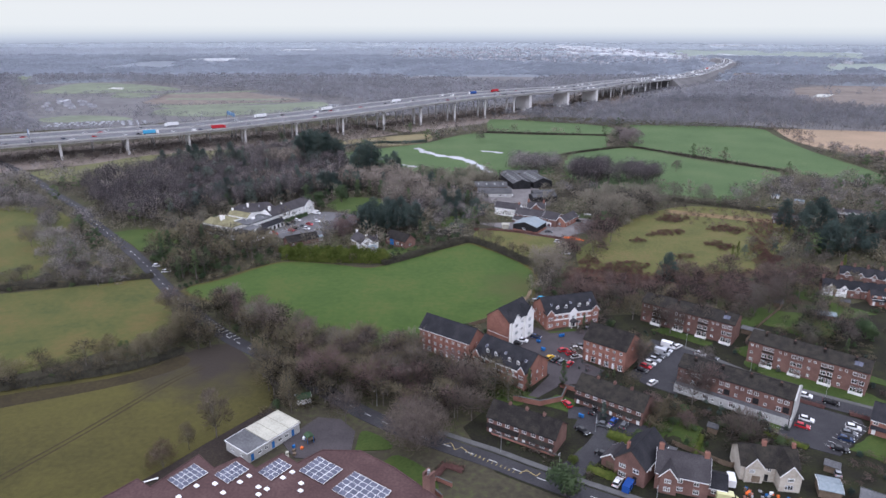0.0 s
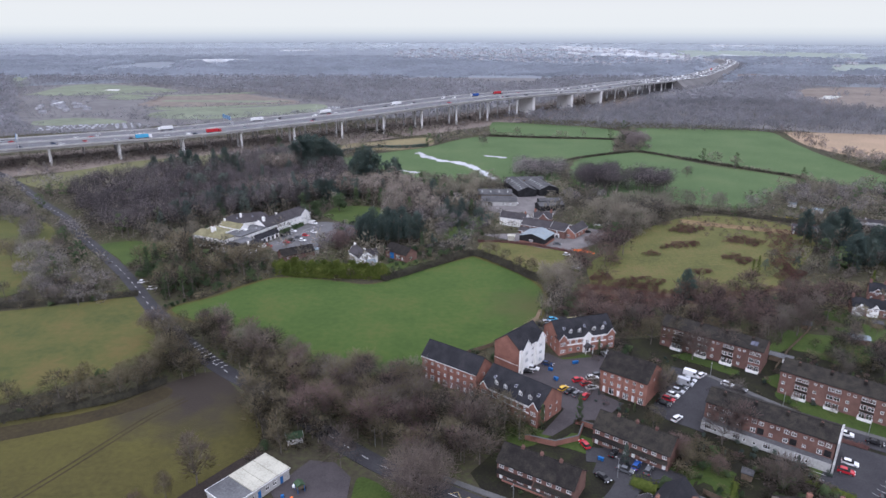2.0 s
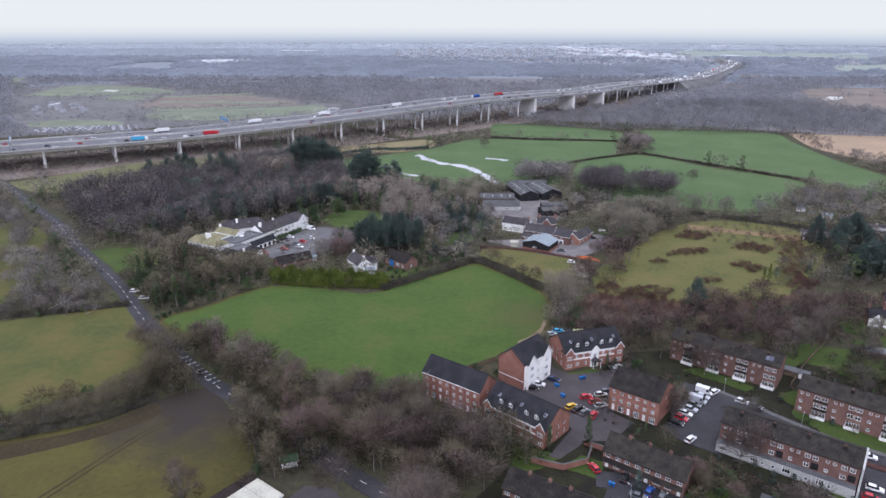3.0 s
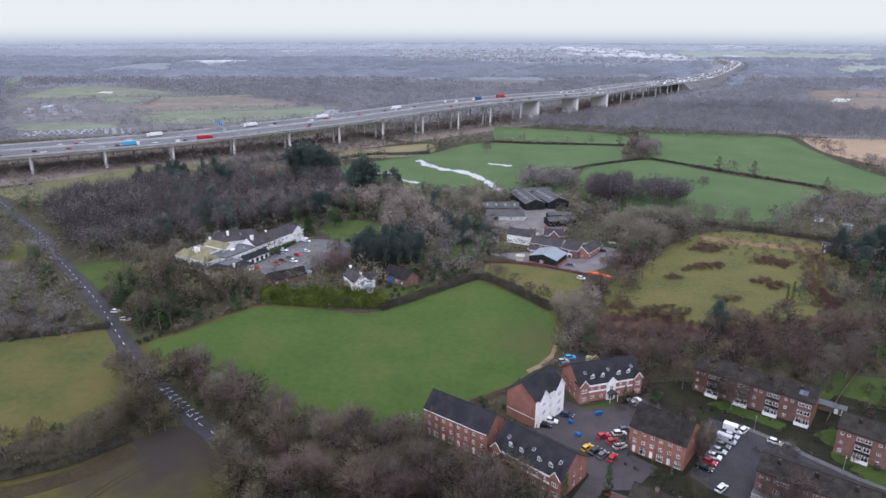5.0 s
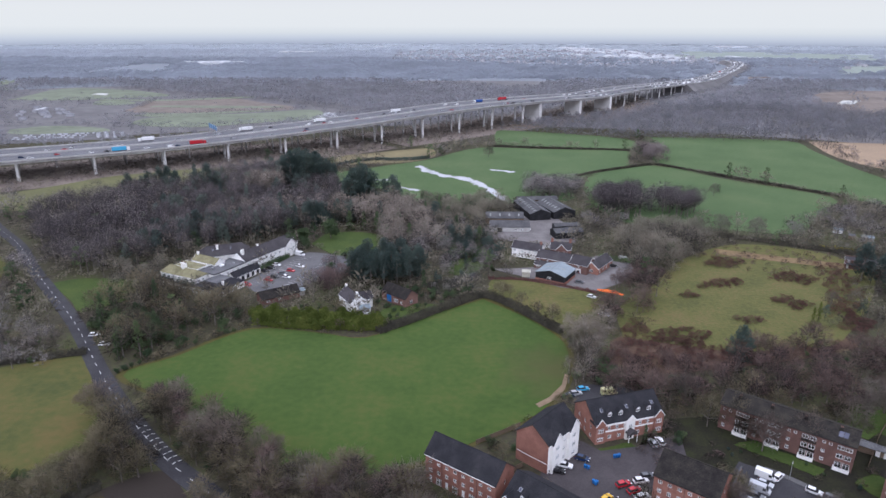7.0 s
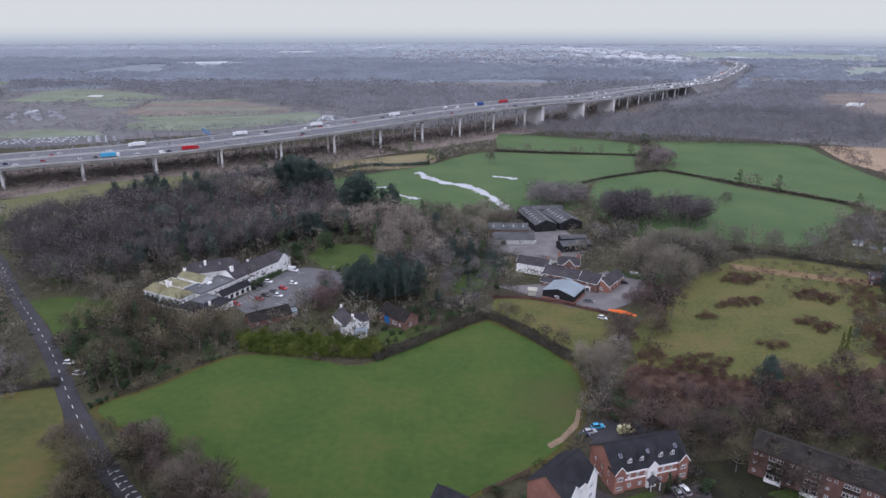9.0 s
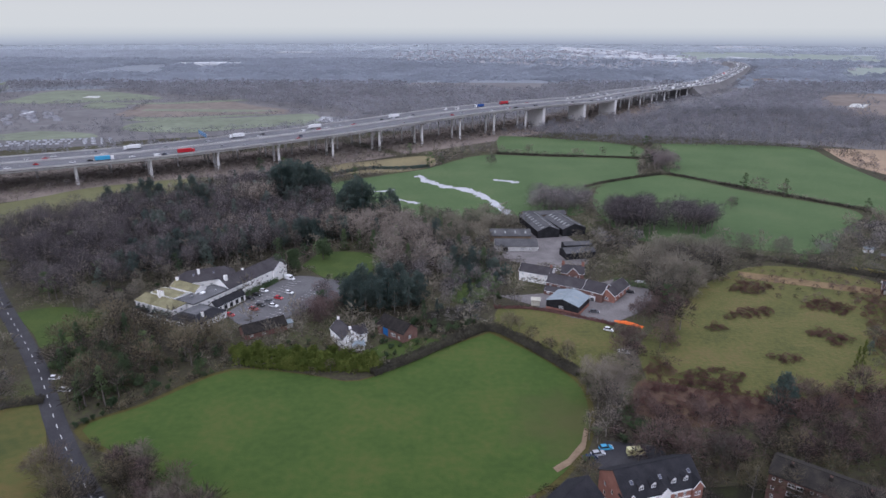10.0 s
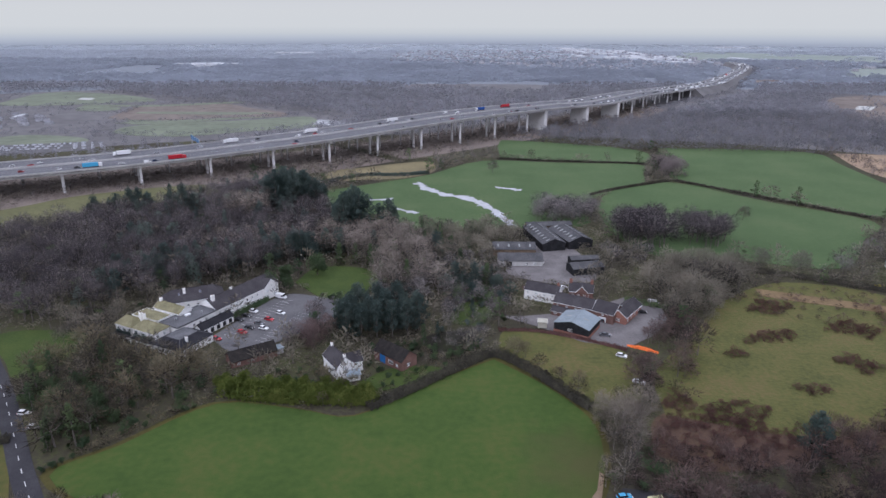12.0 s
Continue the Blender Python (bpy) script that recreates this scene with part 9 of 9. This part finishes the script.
    woods("bramble_thicket", poly, 2.0, (3.5, 5.5), [("shrub", 1)], ("bark", "bramble", "needle"), "low dark red bramble thicket in rough meadow", 100 + k, category="thicket", wide=1.3)
woods("scrub", [(70, 300), (78, 326), (96, 348), (104, 352), (96, 338), (84, 316), (76, 298)], 5.0, (9, 15), [("shrub", 3), ("bare", 1)], WINE3, "purplish shrubs spreading into the meadow", 127)
woods("bramble_thicket", [(160, 296), (176, 320), (192, 350), (196, 376), (184, 372), (172, 344), (156, 312)], 3.4, (4, 7), [("shrub", 1)], ("bark", "bramble", "needle"), "dark red bramble cover along the meadow", 128, category="thicket", wide=1.3)
woods("scrub", [(118, 380), (150, 405), (200, 390), (220, 368), (200, 340), (160, 350)], 6, (5, 9), [("shrub", 1)], WINE3, "reddish scrub along the meadow", 120)
woods("scrub", [(64, 290), (128, 284), (150, 290), (140, 280), (100, 276), (66, 282)], 3.2, (4, 6), [("shrub", 1)], ("bark", "bramble", "needle"), "dark bramble scrub along the meadow's edge", 121)
woods("scrub", [(60, 240), (80, 240), (110, 226), (122, 236), (100, 250), (70, 252)], 4.5, (5, 9), [("shrub", 4), ("bare", 1)], OLIVE3, "overgrown garden shrubs behind the maisonettes", 122)
woods("scrub", [(120, 226), (150, 240), (205, 262), (205, 235), (150, 205), (140, 190)], 7.5, (4, 8), [("shrub", 3), ("bush", 2), ("bare", 1)], OLIVE3, "shrubs in the long back gardens", 123)
woods("scrub", [(58, 156), (72, 174), (98, 152), (90, 142), (66, 142)], 3.6, (4, 7), [("shrub", 3), ("bush", 1.5)], OLIVE3, "shrubs in the small back gardens", 124)
woods("scrub", [(18, 152), (30, 142), (34, 146), (22, 155)], 2.6, (2.5, 4), [("bush", 2), ("shrub", 2)], OLIVE3, "front garden shrubs along the terrace", 125, margin=0.6)
woods("scrub", [(76, 228), (100, 212), (104, 206), (94, 208), (80, 220)], 4, (3, 5), [("bush", 2), ("shrub", 2)], OLIVE3, "front garden shrubs of the maisonettes", 126, margin=1.2)

woods("woodland", [(-160, 350), (-152, 372), (-140, 378), (-118, 392), (-112, 378), (-128, 368), (-140, 352), (-140, 338), (-152, 336)], 5, (8, 12), [("bare", 5), ("shrub", 4), ("bush", 0.8)], OLIVE3, "bare trees in the hotel grounds", 40)
woods("woodland", [(-186, 354), (-205, 375), (-225, 392), (-214, 362), (-200, 350)], 5.0, (9, 14), [("bare", 5), ("tall", 3), ("shrub", 4)], BARK3, "tall bare trees along the road", 41)
woods("woodland", [(-60, 376), (-48, 384), (-30, 400), (-16, 424), (-6, 400), (-12, 378), (-40, 378)], 4.2, (8, 12), [("bare", 4), ("shrub", 5), ("bush", 1.5)], BARK3, "bare trees and shrubs behind the pines", 42)
woods("woodland", [(40, 292), (46, 305), (34, 320), (22, 336), (16, 334), (30, 316)], 4.6, (6, 9), [("bare", 4), ("shrub", 5)], OLIVE3, "bare hedgerow trees along the pasture", 43)
woods("woodland", [(36, 256), (44, 268), (46, 290), (58, 296), (54, 270), (44, 252)], 4.6, (8, 12), [("tall", 5), ("bare", 4), ("shrub", 3)], PALE3, "pale bare trees at the pasture corner", 44)
woods("woodland", [(-14, 204), (-8, 213), (8, 203), (2, 196), (-4, 196)], 4.0, (6, 9), [("shrub", 5), ("bare", 3)], OLIVE3, "bare bushes below the flats", 45, margin=1.5)
woods("woodland", [(12, 190), (24, 176), (16, 168), (4, 184)], 4.0, (8, 12), [("tall", 5), ("bare", 4), ("shrub", 3)], ("pale_bark", "olive_twig", "evergreen"), "ivy-clad bare trees beside the flats", 46, margin=1.5)
woods("woodland", [(84, 186), (100, 172), (104, 176), (90, 192)], 7, (6, 9), [("bare", 4), ("shrub", 2)], BARK3, "garden trees behind the maisonettes", 47, margin=1.0)
woods("woodland", [(128, 218), (160, 240), (170, 232), (150, 206), (140, 200)], 9, (7, 11), [("bare", 4), ("bush", 1)], BARK3, "garden trees behind the maisonettes", 48)
woods("woodland", [(140, 250), (170, 282), (210, 300), (220, 285), (160, 246)], 7, (6, 10), [("bare", 4), ("shrub", 3), ("bush", 2)], OLIVE3, "trees in the cottage gardens", 49)

for k, (poly, gap, hs) in enumerate((([(66, 172), (72, 180), (102, 158), (98, 152)], 3.2, (4, 6.5)), ([(84, 200), (92, 206), (112, 192), (108, 186)], 4.0, (3, 5)), ([(62, 196), (66, 204), (76, 212), (80, 222), (72, 224), (60, 208)], 3.4, (3, 6)), ([(118, 230), (150, 250), (170, 256), (150, 244), (130, 236)], 3.6, (3, 6)), ([(116, 214), (122, 222), (152, 206), (150, 198)], 3.6, (3, 6)))):
    woods("garden_shrub", poly, gap, hs, [("shrub", 3), ("bush", 2.2), ("spire", 0.4)], OLIVE3 if k % 2 else RED3, "unkempt mixed shrubs in estate gardens", 140 + k, category="shrubs", margin=0.8)
for k, (poly, gap, hs) in enumerate((([(44, 196), (50, 200), (60, 192), (54, 187)], 2.6, (2, 4)), ([(60, 140), (66, 150), (72, 146), (66, 134)], 3.0, (4, 6)), ([(98, 132), (112, 150), (124, 140), (108, 122)], 4.2, (4, 7)), ([(46, 178), (54, 192), (62, 188), (54, 174)], 3.4, (3, 5)), ([(130, 166), (146, 176), (168, 160), (150, 148)], 4.2, (4, 7)), ([(128, 206), (150, 190), (170, 200), (150, 216)], 4.2, (4, 7)))):
    woods("garden_shrub", poly, gap, hs, [("shrub", 3), ("bush", 2.2), ("spire", 0.4)], OLIVE3 if k % 2 else RED3, "unkempt mixed shrubs in estate gardens", 145 + k, category="shrubs", margin=0.8)
for k, (poly, gap, hs) in enumerate((([(57, 158), (66, 172), (77, 167), (66, 155)], 3.2, (8, 13)), ([(50, 214), (58, 238), (70, 246), (66, 226), (58, 212)], 3.4, (6, 11)), ([(106, 194), (112, 202), (136, 186), (146, 176), (138, 174)], 4.6, (5, 8)), ([(120, 228), (150, 243), (160, 226), (138, 206)], 5.6, (8, 14)), ([(76, 150), (84, 160), (100, 150), (94, 142)], 3.4, (8, 14)), ([(100, 206), (110, 213), (124, 204), (116, 196)], 4.2, (5, 9)), ([(8, 186), (18, 192), (30, 182), (24, 174)], 3.0, (7, 12)), ([(20, 154), (30, 148), (42, 140), (40, 136), (26, 144)], 3.0, (4, 7)))):
    woods("garden_shrub", poly, gap, hs, [("shrub", 4), ("bush", 2), ("spire", 0.15)], (OLIVE3, ("bark", "brown_twig", "evergreen"), RED3)[k % 3], "overgrown mixed shrubs round the houses", 180 + k, category="shrubs", margin=0.9)
woods("bramble_thicket", [(58, 276), (64, 290), (80, 294), (104, 284), (96, 270), (70, 268)], 2.6, (3.0, 5.0), [("shrub", 1)], ("bark", "bramble", "needle"), "low rusty bramble cover at the meadow's edge", 150, category="thicket", wide=1.3)

for k, (poly, gap, hs) in enumerate((
    ([(-36, 334), (-20, 340), (-4, 334), (10, 340), (8, 330), (-6, 326), (-20, 326)], 3.6, (8, 14)), ([(-66, 310), (-52, 314), (-50, 308), (-64, 305)], 2.8, (7, 11)), ([(-6, 384), (4, 396), (20, 394), (26, 380), (14, 376)], 3.8, (10, 18)), ([(-152, 300), (-140, 314), (-128, 306), (-140, 292)], 3.6, (10, 16)), ([(-62, 388), (-48, 386), (-50, 380), (-60, 382)], 2.6, (7, 11)), ([(-112, 366), (-100, 388), (-86, 400), (-82, 394), (-98, 376)], 3.6, (9, 15)))):
    woods("garden_shrub", poly, gap, hs, [("bush", 6), ("shrub", 2), ("spire", 0.3)], ("bark", "olive_twig", "evergreen"), "dense evergreen shrubs and small trees", 170 + k, category="shrubs", margin=1.0)

# tall verge trees, placed so their crowns cover the road from the camera
verge = [p for p in MAIN_ROAD if -96 < p[0] < -12]
spots = [(x, y) for off in (-5.0, -8.5, -12.0) for x, y, a in along(verge, 3.4, off)] + [(x, y) for x, y, a in along(verge, 4.0, 5.2)]
wood("woodland", [(x + 0.8 * math.sin(3 * y), y + 0.8 * math.cos(5 * x)) for x, y in spots if not (-48 < x < -14 and y < 168) and not inside(x, y, [(-66, 152), (-56, 182), (-66, 200), (-79, 212), (-106, 193)])], (8.5, 13), [("bare", 5), ("tall", 4), ("shrub", 3), ("bush", 0.5)], ("bark", "olive_twig", "evergreen"), "bare trees crowding the road verge", "woodland", 777)

# wild cover wherever nothing else lies
planted = {(int(x // 4), int(y // 4)) for x, y in TREED}
rf = random.Random(900)
fill_near, fill_mid = [], []
for x, y in scatter([(-330, 225), (-100, 160), (200, 230), (330, 300), (380, 560), (200, 760), (-60, 700), (-330, 520)], 5.2, rf):
    if (int(x // 4), int(y // 4)) in planted or not is_clear(x, y, 2.0) or any(inside(x, y, c) for c in COVER):
        continue
    (fill_near if y < 300 else fill_mid).append((x, y))
wood("undergrowth", fill_near, (5, 10), [("shrub", 8), ("bare", 0.5), ("bush", 2.4)], OLIVE3, "tangled bare undergrowth between trees", "undergrowth", 901)
wood("undergrowth", fill_mid, (8, 14), [("shrub", 8), ("bare", 1), ("pine", 0.25)], OLIVE3, "tangled bare undergrowth between fields", "undergrowth", 902, True)

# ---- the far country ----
# most woods from here on use far_twig colours with haze mixed in
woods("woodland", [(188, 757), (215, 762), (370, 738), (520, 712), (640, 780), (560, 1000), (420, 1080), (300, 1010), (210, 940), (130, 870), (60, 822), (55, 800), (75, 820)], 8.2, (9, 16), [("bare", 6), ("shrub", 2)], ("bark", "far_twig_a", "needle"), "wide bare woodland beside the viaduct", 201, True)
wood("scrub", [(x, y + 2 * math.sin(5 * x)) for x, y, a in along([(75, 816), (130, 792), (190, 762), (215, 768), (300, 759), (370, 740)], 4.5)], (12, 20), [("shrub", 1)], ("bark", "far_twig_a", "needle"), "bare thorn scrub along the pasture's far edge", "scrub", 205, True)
# ground strip in a lightened colour, making up for the deck's shade
for _lo, _hi in ((-420, -60), (-60, 330)):
    _b = bmesh.new()
    strip(_b, [p[:2] for p in DECK if _lo <= p[0] <= _hi], 104, 0.05, 0.2, 24)
    tagged(new("scrub_ground", mesh_of("scrub_ground", _b, "brightened_scrub")), "scrub ground under the viaduct, brightened against deck shade", "scrub", kind="structure")
woods("woodland", [(-640, 330), (-330, 520), (-200, 612), (-120, 610), (-60, 690), (60, 815), (30, 800), (-60, 725), (-150, 662), (-340, 540), (-640, 350)], 9, (5, 9), [("bare", 3), ("shrub", 6)], BARK3, "scrub along the foot of the viaduct", 202, True)
# pale twigs brighten the brown scrub that the deck shades
spots = [(x + 2.5 * math.sin(7 * y), y + 2.5 * math.cos(5 * x)) for off in range(-12, 70, 8) for x, y, a in along([p[:2] for p in DECK], 8.5, off) if -420 < x < 330]
wood("undergrowth", [p for p in spots if is_clear(*p) and not any(inside(*p, c) for c in COVER)], (12, 20), [("shrub", 1)], PALE3, "brown scrub under the viaduct", "undergrowth", 203, True)
spots = [(x + 3 * math.sin(7 * y), y + 3 * math.cos(5 * x)) for off in (-5, -12, -19, -27) for x, y, a in along([p[:2] for p in DECK], 8.0, off) if 285 < x < 1000]
wood("woodland", spots, (4, 7), [("bare", 5), ("shrub", 2)], ("far_twig_a", "far_twig_a", "needle"), "bare trees crowding the motorway embankment", "woodland", 204, True, 1.3)


def far_spots(seed, y0, y1, spacing, openness):
    """Wooded ground with open gaps, in a widening wedge ahead."""
    rnd = random.Random(seed)
    out = []
    y = y0
    while y < y1:
        half = 260 + y * 0.78
        x = -half
        while x < half:
            px, py = x + rnd.uniform(-0.5, 0.5) * spacing, y + rnd.uniform(-0.5, 0.5) * spacing
            v = noise.noise(Vector((px / 260, py / 420, 3.1))) + 0.5 * noise.noise(Vector((px / 90, py / 150, 9.0)))
            # stay clear of the motorway
            near = distance(px, py, DECK_LINE)
            side = deck_side(px, py)
            if v > openness and (side < -24 or side > 78 or near > 90):
                out.append((px, py))
            x += spacing
        y += spacing * 0.9
    return out


DECK_LINE = [p[:2] for p in DECK][::2]


def deck_side(x, y):
    """Distance to the left of the deck's near edge (minus: to its right)."""
    best, val = 1e9, 0.0
    for (x0, y0), (x1, y1) in zip(DECK_LINE, DECK_LINE[1:]):
        mx, my = (x0 + x1) / 2, (y0 + y1) / 2
        d = math.hypot(x - mx, y - my)
        if d < best:
            n = math.hypot(x1 - x0, y1 - y0)
            best, val = d, ((x1 - x0) * (y - y0) - (y1 - y0) * (x - x0)) / n
    return val


FAR_FIELDS = [c for c in COVER if min(y for x, y in c) > 480]


def open_ground(p):
    return int(p[0] * 7 + p[1] * 13) % 37 == 0 or not any(inside(*p, f) for f in FAR_FIELDS)


TOWN_A = [(-200, 2500), (500, 2000), (900, 2150), (1050, 2700), (900, 3600), (-200, 3600)]
SHEDS_A = [(560, 2900), (830, 2350), (980, 2500), (920, 3700), (740, 4200), (600, 3600)]
# open wet heath beyond the viaduct: low scrub and thin hedgerows only
HEATH = [(-768, 1204), (-786, 1333), (-686, 1400), (-493, 1249), (-236, 1090), (-109, 980), (-158, 858), (-236, 757), (-330, 701), (-460, 720)]
scrub = [p for p in far_spots(311, 700, 1420, 15, -0.25) if inside(*p, HEATH) and open_ground(p)]
wood("scrub", scrub, (3, 6), [("bare", 1)], ("far_twig_a", "far_twig_a", "needle"), "low grey scrub on open heath beyond the motorway", "scrub", 312, True, 1.6)
rows = [(x, y) for line in ([(-470, 850), (-385, 845), (-300, 838), (-180, 900)], [(-430, 925), (-300, 976), (-200, 1016)], [(-560, 1070), (-450, 1030), (-470, 1140)], [(-620, 1140), (-480, 1125), (-350, 1175)]) for x, y, a in along(line, 8.0)]
wood("scrub", rows, (4, 8), [("bare", 1)], ("far_twig_a", "far_twig_a", "needle"), "thin dark hedgerows on open heath beyond the motorway", "hedgerow", 313, True, 1.6)
mid = [p for p in far_spots(301, 700, 1500, 13.5, -0.5) if open_ground(p) and not inside(*p, HEATH) and (deck_side(*p) > 70 or deck_side(*p) < -60 and p[1] > 1000)]
wood("woodland", mid, (9, 15), [("far", 1)], ("far_twig_a", "far_twig_a", "needle"), "hazed bare woodland beyond the motorway", "woodland", 302, True, 1.3)
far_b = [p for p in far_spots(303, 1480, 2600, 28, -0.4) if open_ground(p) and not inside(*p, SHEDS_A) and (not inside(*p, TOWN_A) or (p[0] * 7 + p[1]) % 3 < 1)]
wood("far_woods", far_b, (10, 16), [("clump", 1)], ("far_twig_b",) * 3, "hazed bare woods across the plain", "woodland", 304, True, 1.7)
for y0, y1, gap, mat, label, k in ((2600, 3500, 44, "far_twig_c", "hazed grey woods across the far plain", 305), (3500, 4750, 60, "far_twig_d", "hazed grey woods stretching to the horizon", 307)):
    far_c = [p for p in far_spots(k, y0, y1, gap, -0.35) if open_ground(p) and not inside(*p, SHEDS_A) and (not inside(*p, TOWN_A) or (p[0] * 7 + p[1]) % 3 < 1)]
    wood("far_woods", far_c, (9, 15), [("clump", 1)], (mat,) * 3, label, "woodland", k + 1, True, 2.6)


def far_town(name, spots, sizes, mats, label, seed, rise=0.5):
    """Distant houses and sheds with pitched roofs, as one mesh; far_ mats carry painted haze."""
    rnd = random.Random(seed)
    vs, fs, ms = [], [], []
    for x, y in spots:
        w, d, h = rnd.uniform(*sizes[0]), rnd.uniform(*sizes[1]), rnd.uniform(*sizes[2])
        a = rnd.choice((0.2, 0.2 + 1.57)) + rnd.uniform(-0.2, 0.2)
        c, s = math.cos(a), math.sin(a)
        k = len(vs)
        for px, py, pz in ((-w, -d, 0), (w, -d, 0), (w, d, 0), (-w, d, 0), (-w, -d, h), (w, -d, h), (w, d, h), (-w, d, h), (-w, 0, h + d * rise / 2), (w, 0, h + d * rise / 2)):
            px, py = px / 2, py / 2
            vs.append((x + px * c - py * s, y + px * s + py * c, pz))
        fs += [tuple(k + i for i in f) for f in ((0, 1, 5), (0, 5, 4), (1, 2, 6), (1, 6, 5), (2, 3, 7), (2, 7, 6), (3, 0, 4), (3, 4, 7), (4, 8, 7), (5, 6, 9), (4, 5, 9), (4, 9, 8), (7, 8, 9), (7, 9, 6))]
        ms += [0] * 10 + [1] * 4
    return tagged(new(name, np_mesh(name, vs, fs, mats, ms)), label, "buildings", kind="stuff")


_t = random.Random(55)


def town(seed, poly, spacing, keep):
    r = random.Random(seed)
    return [p for p in scatter(poly, spacing, r) if r.random() < keep]


far_town("distant_houses", town(1, TOWN_A, 40, 0.32), ((9, 20), (8, 10), (5, 7)), ("far_wall", "far_roof"), "distant hazed houses of a small town", 2)
far_town("distant_warehouses", town(3, SHEDS_A, 105, 0.42), ((50, 130), (22, 40), (5, 8)), ("far_white", "far_white"), "distant white warehouses on the plain", 4, 0.08)
far_town("distant_warehouses", [(1700, 4180), (1800, 4170), (1900, 4160), (-730, 3150), (-650, 3180), (-770, 2240), (-690, 2230), (1130, 2650), (1180, 2600)], ((80, 150), (30, 50), (6, 8)), ("far_white", "far_white"), "distant white sheds on the plain", 5, 0.08)
far_town("parked_cars", [(-462 + 5.4 * i + 1.5 * r, 744 + 14 * r + 1.6 * i) for r in range(3) for i in range(14) if (i * 7 + r * 5) % 6] + [(-392 + 9 * r + 3.4 * i, 796 - 6.4 * i) for r in range(4) for i in range(6) if (i * 5 + r) % 7], ((4, 4.6), (1.7, 1.9), (1.2, 1.5)), ("paint_silver", "far_roof"), "rows of cars in a distant car park", 12)
far_town("long_shed", [(-572, 992)], ((30, 31), (7, 8), (3, 3.5)), ("far_wall", "far_white"), "long white shed beyond the viaduct", 17, 0.2)
far_town("distant_houses", town(6, [(-640, 1050), (-556, 1040), (-470, 900), (-560, 890)], 26, 0.5), ((7, 13), (5, 7), (2.5, 3.5)), ("far_wall", "far_roof"), "hazed sheds and houses beyond the viaduct", 7)
far_town("distant_houses", town(8, [(900, 2100), (1100, 2300), (1500, 2500), (1400, 2150), (1100, 1950)], 48, 0.5), ((9, 22), (8, 12), (5, 7)), ("far_wall", "far_roof"), "distant houses beside the motorway", 9)
